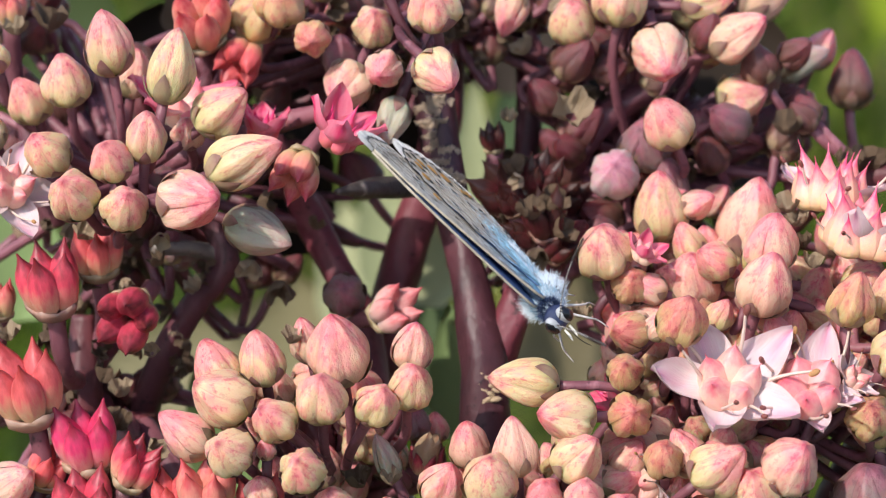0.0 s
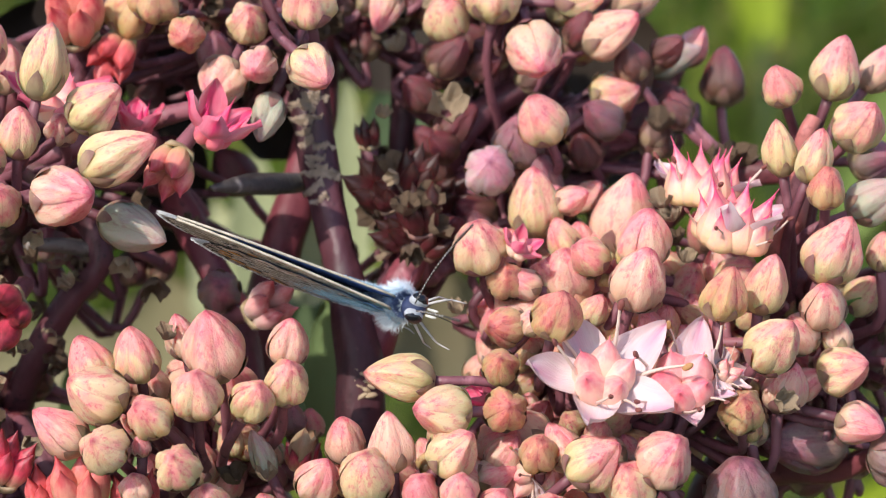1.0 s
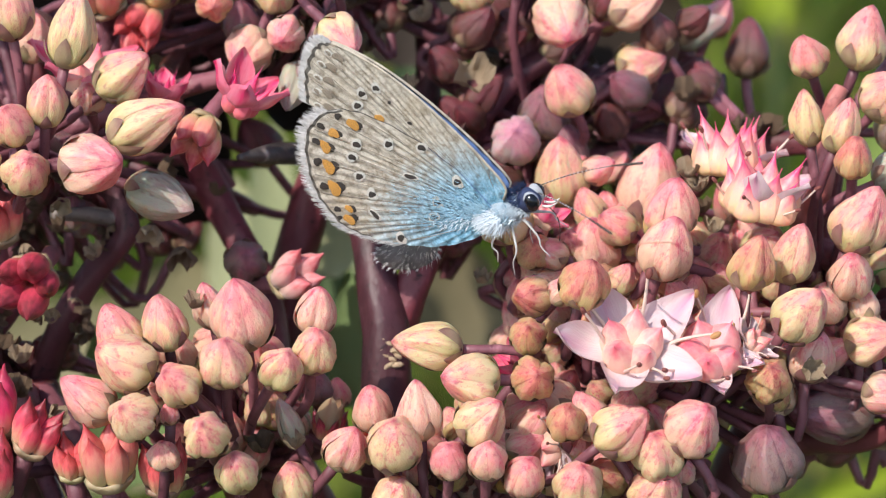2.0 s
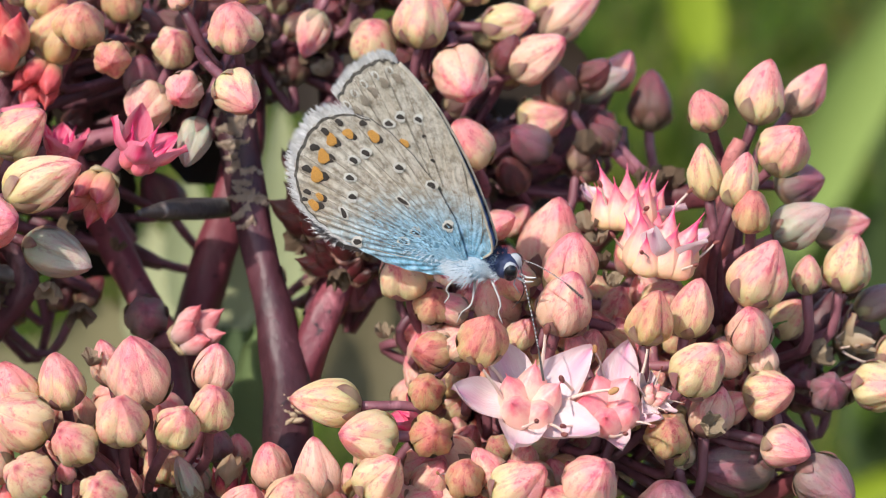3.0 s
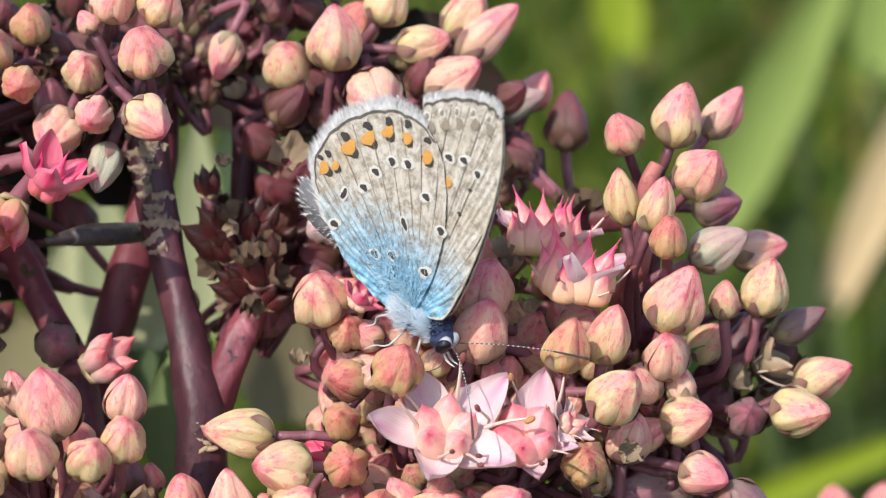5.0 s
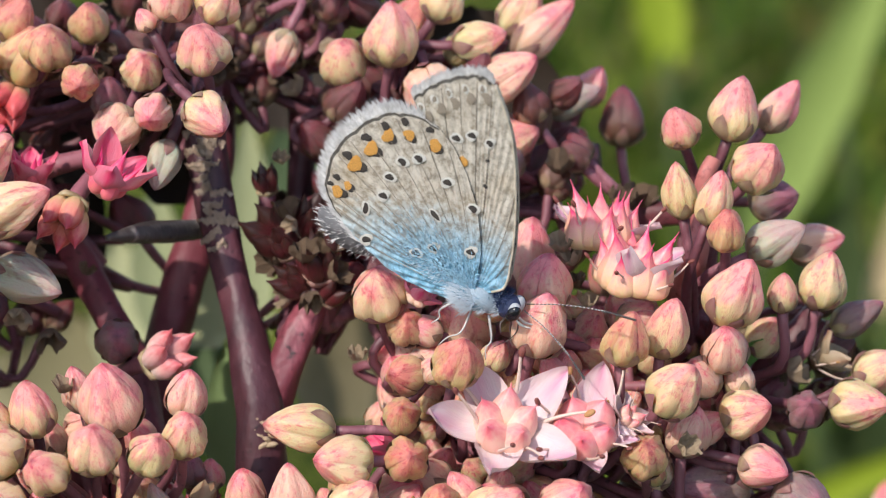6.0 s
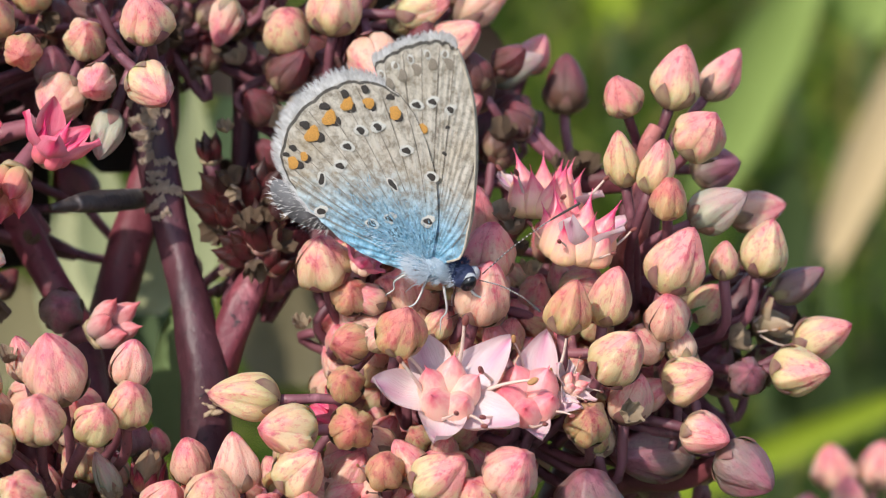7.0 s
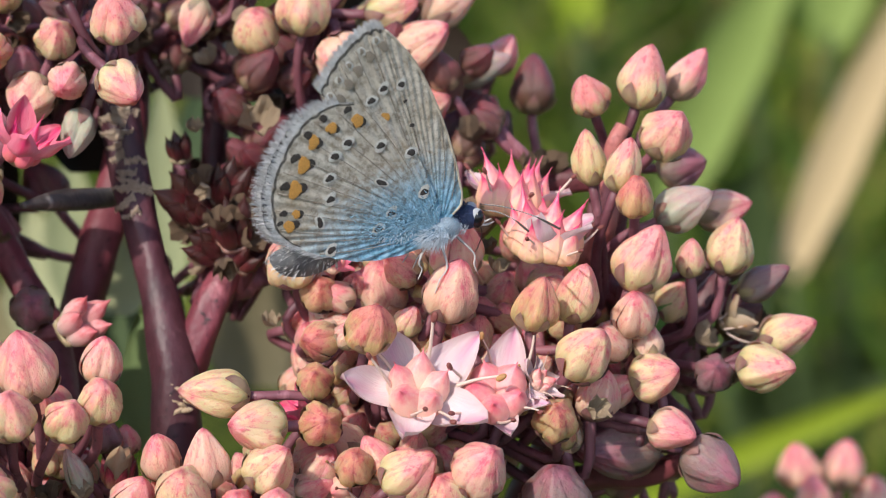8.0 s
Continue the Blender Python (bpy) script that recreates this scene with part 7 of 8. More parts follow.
# ---------------------------------------------------------------- the butterfly
def wing_under_material():
    m = Mat("wing_underside", 0.75)
    p = m.coords()
    sep = m.node("ShaderNodeSeparateXYZ")
    m.link(m.node("ShaderNodeTexCoord").outputs["Object"], sep.inputs[0])
    u, v = m.uv()
    lay = m.node("ShaderNodeCombineXYZ")
    sway = m.math("MULTIPLY_ADD", m.noise(p, 420.0, 2.0), 2.4, -1.2)
    m.link(m.math("ADD", m.math("MULTIPLY", u, 26.0), sway), lay.inputs[0])
    m.link(m.math("MULTIPLY", v, 3.0), lay.inputs[1])
    streak = m.noise(lay.outputs[0], 2.6, 5.0, 0.75)
    scale = m.noise(p, 1500.0, 4.0, 0.75)
    patch = m.noise(p, 260.0, 3.0)
    grey = m.ramp(m.math("ADD", m.math("MULTIPLY", streak, 0.30), m.math("MULTIPLY", scale, 0.80)), (0.37, (0.18, 0.145, 0.112)), (0.47, (0.385, 0.335, 0.275)), (0.60, (0.66, 0.605, 0.53)))
    grey = m.mix(m.math("MULTIPLY_ADD", patch, 4.0, -2.0, clamp=True), grey, m.mix(0.45, grey, (0.46, 0.35, 0.21)))
    length = m.node("ShaderNodeVectorMath")
    length.operation = "LENGTH"
    m.link(m.node("ShaderNodeTexCoord").outputs["Object"], length.inputs[0])
    low = m.math("MULTIPLY_ADD", sep.outputs[2], 120.0, 0.0)
    reach = m.math("ADD", m.math("MULTIPLY", length.outputs[1], 150.0), low)
    blue = m.math("SUBTRACT", m.math("ADD", 1.55, m.math("MULTIPLY_ADD", scale, 1.2, -0.6)), reach, clamp=True)
    blues = m.ramp(scale, (0.36, (0.05, 0.15, 0.24)), (0.46, (0.16, 0.42, 0.62)), (0.62, (0.40, 0.68, 0.88)))
    squiggle = m.math("MULTIPLY_ADD", m.noise(p, 950.0, 2.0, 0.6), 9.0, -4.9, clamp=True)
    blues = m.mix(m.math("MULTIPLY", squiggle, 0.75), blues, (0.04, 0.10, 0.15))
    colour = m.mix(m.math("MULTIPLY", blue, 0.95), grey, blues)
    fleck = m.math("MULTIPLY_ADD", m.noise(lay.outputs[0], 2.2, 5.0, 0.75), 9.0, -4.55, clamp=True)
    colour = m.mix(m.math("MULTIPLY", fleck, 0.36), colour, (0.22, 0.18, 0.14))
    edge = m.math("MULTIPLY_ADD", m.math("ABSOLUTE", m.math("SINE", m.math("MULTIPLY", u, 50.0))), 0.010, 0.972)
    rim = m.math("MULTIPLY", m.math("GREATER_THAN", v, edge), m.math("LESS_THAN", v, m.math("ADD", edge, 0.016)))
    outer = m.math("MULTIPLY", m.math("GREATER_THAN", u, 0.36), m.math("LESS_THAN", u, 0.80))
    colour = m.mix(m.math("MULTIPLY", m.math("MULTIPLY", rim, outer), 0.85), colour, (0.05, 0.045, 0.045))
    pale = m.math("MULTIPLY", m.math("GREATER_THAN", v, m.math("ADD", edge, 0.016)), outer)
    colour = m.mix(m.math("MULTIPLY", pale, 0.6), colour, (0.55, 0.53, 0.52))
    m.bump(m.math("ADD", scale, streak), 0.6, 0.00006)
    out = m.done(colour)
    glow, both = m.node("ShaderNodeBsdfTranslucent"), m.node("ShaderNodeMixShader", Fac=0.13)
    m.link(colour, glow.inputs[0])
    m.link(m.b.outputs[0], both.inputs[1])
    m.link(glow.outputs[0], both.inputs[2])
    m.link(both.outputs[0], m.t.nodes["Material Output"].inputs[0])
    return out


def wing_upper_material():
    m = Mat("wing_upperside", 0.55)
    u, v = m.uv()
    n = m.noise(m.coords(), 1500.0)
    c = m.mix(n, (0.10, 0.17, 0.46), (0.26, 0.42, 0.75))
    c = m.mix(m.math("MULTIPLY_ADD", v, 14.0, -12.6, clamp=True), c, (0.03, 0.03, 0.04))
    return m.done(c)


UNDER, UPPER = wing_under_material(), wing_upper_material()
INK = simple("black_scales", (0.055, 0.046, 0.042), 0.8, 2500.0, 0.6)
CHALK = simple("white_scales", (0.66, 0.64, 0.60), 0.8, 1800.0, 0.3)
AMBER = simple("orange_scales", (0.68, 0.34, 0.08), 0.8, 1200.0, 0.5)
COSTA = simple("cream_edge", (0.52, 0.45, 0.36), 0.7, 1500.0, 0.3)
DUSK = simple("brown_scales", (0.30, 0.25, 0.20), 0.7, 2500.0, 0.4)
VEIN = simple("grey_vein", (0.29, 0.25, 0.21), 0.7, 2500.0, 0.4)
FRINGE = simple("white_fringe", (0.66, 0.645, 0.65), 0.8, 1500.0, 0.3, 0.3, 0.35)
FUR = simple("pale_fur", (0.72, 0.79, 0.86), 0.8, 900.0, 0.1, 0.2, 0.1)
BLUEFUR = simple("blue_fur", (0.33, 0.56, 0.73), 0.7, 900.0, 0.3, 0.2, 0.8)
GREYFUR = simple("grey_fur", (0.24, 0.24, 0.26), 0.8, 900.0, 0.4, 0.2, 0.6)
DARKFUR = simple("grey_body_scales", (0.36, 0.44, 0.52), 0.8, 1400.0, 0.6)
NAVY = simple("navy_scales", (0.022, 0.035, 0.10), 0.6, 1400.0, 0.6)
EYE = simple("black_eye", (0.008, 0.008, 0.012), 0.12, 3000.0, 0.3, 0.1)
EYERING = simple("grey_white_scales", (0.42, 0.43, 0.46), 0.8, 2500.0, 0.3)
LEG = simple("pale_leg", (0.52, 0.49, 0.48), 0.7, 900.0, 0.4)

butterfly = thing("butterfly", 0, 0, 0, "small blue butterfly, spotted grey wings closed upright, on the buds", "butterfly")


def dome_mesh(material, seed):
    """A small uneven raised patch of scales."""
    rng = random.Random(seed)
    verts, faces = [(0, -0.35, 0)], []
    n = 14
    for j, (r, h) in enumerate(((0.6, -0.30), (0.95, -0.1), (1.0, 0.3))):
        for k in range(n):
            a = 2 * math.pi * k / n
            q = r * (1 + 0.16 * math.sin(2 * a + seed) + 0.10 * math.sin(3 * a + 2 * seed) + rng.uniform(-0.12, 0.12))
            verts.append((q * math.cos(a), h, q * math.sin(a)))
    for k in range(n):
        faces.append((0, 1 + k, 1 + (k + 1) % n))
        for j in (0, 1):
            a, b = 1 + j * n + k, 1 + j * n + (k + 1) % n
            faces.append((a, a + n, b + n, b))
    return mesh("spot", verts, faces, material)


INKS = [dome_mesh(INK, i) for i in range(3)]
CHALKS = [dome_mesh(CHALK, 5), dome_mesh(CHALK, 6), dome_mesh(CHALK, 7)]
DUSKS = [dome_mesh(DUSK, 14 + i) for i in range(2)]
AMBERS = [dome_mesh(AMBER, 8 + i) for i in range(3)]


def wing(name, side, outline, y, lean, label, first, last):
    """A wing of two scaled faces, spread from its root at the body, its outer margin from first to last; side -1 is the butterfly's right."""
    rim = spline([(p[0], 0, p[1]) for p in outline], 6)
    n, rings = len(rim), 14
    verts, uvs, faces, slots = [], [], [], []
    for face in (0, 1):
        start = len(verts)
        for j in range(rings + 1):
            v = 0.02 + 0.98 * j / rings
            for i, q in enumerate(rim):
                ripple = 0.05 * math.cos(i * 1.35) * v
                verts.append(Vector((q.x * v, side * ((0.03 if face == 0 else -0.03) + ripple), q.z * v)) * MM)
                t = i / (n - 1)
                along = t / first * 0.36 if t < first else 0.36 + (t - first) / (last - first) * 0.44 if t < last else 0.8 + (t - last) / (1 - last) * 0.2
                uvs.append((along, v))
        for j in range(rings):
            for i in range(n - 1):
                a = start + j * n + i
                f = (a, a + 1, a + n + 1, a + n)
                faces.append(f)
                slots.append(face)
    for j in range(rings):
        for i in (0, n - 1):
            a, b = j * n + i, (rings + 1) * n + j * n + i
            faces.append((a, a + n, b + n, b))
            slots.append(0)
    me = mesh(name, verts, faces, UNDER, uvs)
    me.materials.append(UPPER)
    me.polygons.foreach_set("material_index", slots)
    ob = piece(name, me, butterfly, pose(0, y * MM, 0, lean, 0, 0), label)
    return ob, rim


def fringe(parent, side, rim, first, last, long):
    """The fringe of fine white hairs along the outer margin."""
    rng = random.Random(21)
    verts, faces = [], []
    a, b = int(first * (len(rim) - 1)), int(last * (len(rim) - 1))
    for i in range(a, b):
        for k in range(9):
            q = rim[i].lerp(rim[i + 1], k / 9)
            out = q.normalized()
            along = (rim[i + 1] - rim[i]).normalized()
            tip = q + (out + along * rng.uniform(-0.35, 0.35)) * long * rng.uniform(0.55, 1.15)
            w = along * 0.045
            s = len(verts)
            dy = Vector((0, side * rng.uniform(-0.05, 0.05), 0))
            for c in (q * 0.995 - w + dy, q * 0.995 + w + dy, tip + dy, q * 0.995 - dy * 2 + Vector((0, side * -0.03, 0))):
                verts.append(c * MM)
            faces += [(s, s + 1, s + 2), (s + 1, s + 3, s + 2), (s + 3, s, s + 2)]
    piece("fringe", mesh("fringe", verts, faces, FRINGE, smooth=False), parent, None, "white hair fringe")


def veins(parent, side, rim, at, off):
    for f in at:
        q = rim[int(f * (len(rim) - 1))]
        bow = Vector((q.z, 0, -q.x)).normalized() * TURN.uniform(0.15, 0.5) * math.sin(f * 6)
        pts = [(q * s + bow * math.sin(math.pi * s) + Vector((0, side * off, 0))) * MM for s in (0.40, 0.62, 0.80, 0.965)]
        piece("vein", tube("vein", pts, [0.000018, 0.000024, 0.00003, 0.000036], VEIN, 6, 0.2, 3), parent)


def spot(parent, side, x, z, r, kind, off, wide=1.0, turn=0.0):
    rng = TURN
    base = Matrix.Translation(Vector((x, side * off, z)) * MM) @ pose(0, 0, 0, 0, turn, 0 if side < 0 else 180)
    if kind == "ring":
        piece("pale_ring", rng.choice(CHALKS), parent, base @ Matrix.Diagonal((r * (1.0 * wide + 0.62) * MM, 0.03 * MM, r * 1.62 * MM, 1)))
        base = Matrix.Translation(Vector((0, side * 0.012, 0)) * MM) @ base
    me = rng.choice({"amber": AMBERS, "dusk": DUSKS, "chalk": CHALKS}.get(kind, INKS))
    piece({"amber": "orange_spot", "dusk": "brown_smudge", "chalk": "pale_smudge"}.get(kind, "black_spot"), me, parent, base @ Matrix.Diagonal((r * wide * MM, 0.045 * MM, r * MM, 1)))


FORE = [(0.01, 0.32), (1.15, 1.60), (0.62, 3.37), (0.00, 4.81), (-1.06, 6.85), (-2.33, 8.94), (-3.58, 10.67), (-4.75, 11.89), (-5.84, 12.81), (-6.61, 13.25), (-7.25, 13.20), (-7.90, 12.75), (-8.65, 11.87), (-9.20, 11.00), (-9.60, 9.93), (-9.78, 9.25), (-9.15, 8.70), (-8.34, 5.74), (-4.20, 2.28), (-0.74, -0.48)]
HIND = [(-0.40, 0.74), (-1.20, 2.90), (-3.10, 5.60), (-5.30, 7.55), (-7.07, 8.50), (-8.55, 8.62), (-9.80, 8.10), (-10.52, 7.50), (-11.05, 6.70), (-11.50, 5.60), (-11.80, 4.45), (-11.95, 3.24), (-11.80, 2.10), (-11.40, 0.84), (-10.80, 0.04), (-9.75, -0.60), (-8.31, -1.25), (-6.93, -1.60), (-5.13, -1.90), (-3.11, -1.75), (-1.13, -1.23)]

for side, y, lean, droop in ((-1, -0.28, -1.6, 0.0), (1, 0.50, 1.3, -3.0)):
    fore, rim = wing("forewing", side, FORE, y, lean, "grey spotted underside", 0.47, 0.82)
    fringe(fore, side, rim, 0.46, 0.81, 0.55)
    edge = [(q + Vector((0, side * 0.02, 0))) * MM for q in rim[3:int(0.46 * (len(rim) - 1)):3]]
    piece("costa", tube("costa", edge, [0.00008] * len(edge), COSTA, 8, 0.15, 2), fore, None, "pale leading edge")
    veins(fore, side, rim, (0.47, 0.545, 0.61, 0.67, 0.73, 0.79, 0.16, 0.24), 0.05)
    for x, z, r in ((-4.57, 9.69) + (0.21,), (-5.69, 9.44) + (0.23,), (-6.34, 8.67) + (0.24,), (-3.33, 7.03) + (0.14,), (-4.1, 8.6) + (0.12,)):
        spot(fore, side, x, z, r, "ring" if r > 0.18 else "ink", 0.09)
    for x, z in ((-8.35, 8.75), (-8.0, 9.72), (-7.55, 10.60), (-6.95, 11.45), (-6.2, 12.1)):
        spot(fore, side, x, z, 0.30, "dusk", 0.08, 1.15, 40)
        spot(fore, side, x * 1.085, z * 1.03, 0.24, "chalk", 0.06, 1.3, 50)
        spot(fore, side, x * 1.085, z * 1.03, 0.15, "dusk", 0.08, 1.2, 50)
    spot(fore, side, -5.21, 7.62, 0.30, "amber", 0.09)
    hind, rim = wing("hindwing", side, HIND, y + side * 0.16, lean, "grey underside with orange lunules and blue dusting", 0.215, 0.76)
    hind.matrix_basis = hind.matrix_basis @ pose(0, 0, 0, 0, droop, 0)
    fringe(hind, side, rim, 0.25, 0.84, 0.75)
    veins(hind, side, rim, (0.20, 0.27, 0.34, 0.395, 0.45, 0.505, 0.56, 0.615, 0.67, 0.73, 0.80), 0.05)
    for x, z in ((-8.18, 5.23), (-7.48, 6.08), (-8.28, 3.80), (-7.97, 2.41), (-5.28, 5.84), (-3.15, 5.33), (-3.69, 1.34), (-4.39, 0.30), (-1.74, 2.65), (-7.32, -0.99)):
        spot(hind, side, x, z, 0.25, "ring", 0.09)
    spot(hind, side, *(-4.78, 3.39), 0.17, "ring", 0.09, 2.3, 28)
    spot(hind, side, *(-8.41, 0.92), 0.19, "ring", 0.09, 1.9, 65)
    for x, z, r in ((-10.35, 3.13, 0.46), (-10.06, 4.71, 0.43), (-9.67, 6.17, 0.38), (-8.67, 7.06, 0.33), (-7.05, 7.50, 0.38), (-9.99, 1.53, 0.26), (-10.31, 0.73, 0.36)):
        spot(hind, side, x * 0.984, z * 0.985, r * 1.15, "ink", 0.065, 0.85, 15)
        spot(hind, side, x * 1.006, z, r * 1.15, "amber", 0.085, 0.88, 15)
    for x, z, r in ((-11.08, 3.38, 0.34), (-10.75, 5.18, 0.33), (-10.17, 6.65, 0.30), (-9.36, 7.68, 0.28), (-7.89, 8.20, 0.26), (-10.90, 1.60, 0.26), (-11.02, 0.95, 0.20)):
        spot(hind, side, x, z, r * 0.95, "ink", 0.09, 0.9, 20)


def anal_fold():
    """The grey, fringed corner of the far hindwing, folded down past the near one."""
    rim = [Vector((-8.2 + 2.5 * math.cos(a) * (1 + 0.1 * math.sin(3 * a)), 0.45 + 0.06 * math.sin(5 * a), -1.95 + 1.3 * math.sin(a) + 0.25 * math.cos(a))) for a in (2 * math.pi * k / 24 for k in range(24))]
    verts, faces = [], []
    for d in (-0.05, 0.05):
        verts.append(Vector((-8.2, 0.45 + 2.2 * d, -1.9)) * MM)
        verts += [(q + Vector((0, d, 0))) * MM for q in rim]
    for k in range(24):
        a, b = 1 + k, 1 + (k + 1) % 24
        faces += [(0, a, b), (25, b + 25, a + 25), (a, a + 25, b + 25, b)]
    fold = piece("anal_fold", mesh("anal_fold", verts, faces, GREYFUR), butterfly, None, "grey fringed corner of the folded far wing")
    rng = random.Random(12)
    verts, faces = [], []
    for i in range(700):
        q = rim[rng.randrange(24)].lerp(Vector((-8.3, 0.45, -2.0)), rng.random() ** 1.5)
        way = (q - Vector((-6.6, 0.5, -1.0))).normalized()
        tip = q + (way + Vector((rng.gauss(0, 0.3), rng.uniform(-0.5, 0.1), rng.gauss(0, 0.3)))) * rng.uniform(0.2, 0.45)
        s, w = len(verts), Vector((way.z, 0, -way.x)) * 0.03
        verts += [(q - w) * MM, (q + w) * MM, (q + Vector((0, -0.04, 0))) * MM, tip * MM]
        faces += [(s, s + 1, s + 3), (s + 1, s + 2, s + 3), (s + 2, s, s + 3)]
    piece("fringe", mesh("fringe", verts, faces, FRINGE, smooth=False), fold, None, "pale ragged hair")
    return fold


far_fold = anal_fold()


def blob(name, centre, radii, material, parent, turn=0.0, label=""):
    bm = bmesh.new()
    bmesh.ops.create_icosphere(bm, subdivisions=3, radius=1.0)
    for v in bm.verts:
        v.co *= 1 + 0.06 * noise.noise(v.co * 2.5)
    me = bpy.data.meshes.new(name)
    bm.to_mesh(me)
    bm.free()
    me.materials.append(material)
    me.polygons.foreach_set("use_smooth", [True] * len(me.polygons))
    m = Matrix.Translation(Vector(centre) * MM) @ pose(0, 0, 0, 0, turn, 0) @ Matrix.Diagonal((radii[0] * MM, radii[1] * MM, radii[2] * MM, 1))
    return piece(name, me, parent, m, label)


def at(p, y):
    return Vector((p[0], y, p[1]))


MID = 0.22
thorax = blob("thorax", at((0.40, -0.03), MID), (1.3, 1.05, 0.9), DARKFUR, butterfly, 8)
head = blob("head", at((2.05, 0.42), MID), (0.78, 0.80, 0.76), NAVY, butterfly)
body = tube("abdomen", [at(q, MID) * MM for q in ((0.01, 0.20), (-2.14, 0.15), (-3.94, 0.19), (-5.56, -0.08), (-6.83, -0.45))], [0.0007, 0.00068, 0.00064, 0.0005, 0.00018], DARKFUR, 16, 0.12, 6)
piece("abdomen", body, butterfly, None, "grey furry abdomen")
for s in (-1, 1):
    blob("eye", at((2.50, 0.55), MID + s * 0.52), (0.45, 0.44, 0.62), EYE, butterfly, 0, "glossy black eye")
    blob("eye_ring", at((2.44, 0.55), MID + s * 0.43), (0.49, 0.42, 0.665), EYERING, butterfly)
    palp = tube("palp", [at(q, MID + s * 0.2) * MM for q in ((2.87, 0.01), (3.40, -0.09), (3.95, 0.13))], [0.00007, 0.00008, 0.00003], CHALK, 8, 0.1, 4)
    piece("palp", palp, butterfly)


def antenna(x, z, y):
    """A thin dark feeler ringed with white, with a brown club at its tip, 7.8 mm long, lying along x from its socket."""
    p = [Vector(q) * MM for q in ((0, 0, 0), (2.6, 0, 0.22), (5.2, 0, 0.16), (6.5, 0, 0), (7.8, 0, -0.2))]
    rod = piece("antenna", tube("antenna", p, [0.00004, 0.000034, 0.000034, 0.00007, 0.000075], INK, 8, 0.0, 9), butterfly, pose(x * MM, y * MM, z * MM), "black antenna with white rings and a brown club")
    path = spline(p, 9)
    for i in range(2, len(path) - 12):
        d = (path[i + 1] - path[i]).normalized()
        piece("white_ring", tube("white_ring", [path[i], path[i] + d * 0.0001], [0.000043, 0.000043], LEG, 8, 0.0, 2), rod)
    return rod


far_antenna = antenna(*(2.92, 1.19), MID + 0.2)
near_antenna = antenna(*(2.98, 0.96), MID - 0.2)


piece("proboscis", tube("proboscis", [at(q, MID) * MM for q in ((3.05, -0.05), (3.40, -0.87), (3.29, -1.83), (2.88, -2.82))], [0.00004, 0.000032, 0.000028, 0.00002], INK, 6, 0.0, 6), butterfly, None, "thin dark proboscis")


def leg(points, r=0.06):
    p = [Vector(q) * MM for q in points]
    piece("leg", tube("leg", p, [r * 1.6 * MM, r * 1.1 * MM, r * 0.8 * MM, r * 0.5 * MM], LEG, 8, 0.2, 4), butterfly, None, "thin pale leg")


for s in (-1, 1):
    leg([at((-0.70, -1.18), MID + s * 0.4), at((-1.20, -2.10), MID + s * 0.9), at((-0.95, -2.55), MID + s * 1.0), at((-1.15, -3.20), MID + s * 1.1)])
    leg([at((0.38, -1.14), MID + s * 0.4), at((0.61, -2.29), MID + s * 1.3), at((0.15, -3.05), MID + s * 1.5), at((-0.04, -3.93), MID + s * 1.6)])
    leg([at((1.40, -0.71), MID + s * 0.4), at((2.37, -1.50), MID + s * 1.2), at((2.41, -2.16), MID + s * 1.4), at((2.81, -2.82), MID + s * 1.5)])


def fur(parent, count, centre, radii, long, material, seed, drift):
    """Hair standing on a rounded body."""
    rng = random.Random(seed)
    verts, faces = [], []
    for i in range(count):
        d = Vector((rng.gauss(0, 1), rng.gauss(0, 1), rng.gauss(0, 1))).normalized()
        if d.x > 0.45:
            continue
        root = Vector(centre) + Vector((d.x * radii[0], d.y * radii[1], d.z * radii[2])) * 0.92
        way = (d + Vector(drift) + Vector((rng.gauss(0, 0.3), rng.gauss(0, 0.3), rng.gauss(0, 0.3)))).normalized()
        side = way.orthogonal().normalized() * 0.028
        s = len(verts)
        tip = root + way * long * rng.uniform(0.5, 1.2)
        for k in range(3):
            verts.append((root + Matrix.Rotation(k * 2.094, 3, way) @ side) * MM)
        verts.append(tip * MM)
        faces += [(s, s + 1, s + 3), (s + 1, s + 2, s + 3), (s + 2, s, s + 3)]
    piece("fur", mesh("fur", verts, faces, material, smooth=False), parent, None, "pale blue-white hair")


fur(butterfly, 2000, at((-0.30, -0.35), MID), (1.5, 1.35, 0.85), 0.7, FUR, 1, (-0.9, 0, -0.35))
fur(butterfly, 350, at((1.55, 0.05), MID), (0.75, 0.7, 0.6), 0.4, FUR, 2, (-0.8, 0, -0.3))
fur(butterfly, 2600, at((-2.86, -0.25), MID), (3.5, 0.60, 0.66), 0.55, FUR, 3, (-0.6, -0.1, -0.2))
fur(butterfly, 1400, at((-2.32, 0.10), MID), (2.9, 0.62, 0.66), 0.5, BLUEFUR, 5, (-0.6, -0.1, 0.1))
fur(butterfly, 1100, at((0.45, -0.05), MID), (1.15, 0.85, 0.85), 0.55, BLUEFUR, 8, (-0.8, 0, -0.1))
fur(butterfly, 500, at((0.75, -0.20), MID), (0.95, 0.95, 0.75), 0.5, FUR, 9, (-0.9, 0, -0.4))
NAVYFUR = simple("navy_fur", (0.025, 0.05, 0.14), 0.7, 900.0, 0.3, 0.2, 0.6)
fur(butterfly, 700, at((1.55, 0.75), MID), (0.7, 0.65, 0.6), 0.4, NAVYFUR, 4, (-0.2, 0, 0.2))


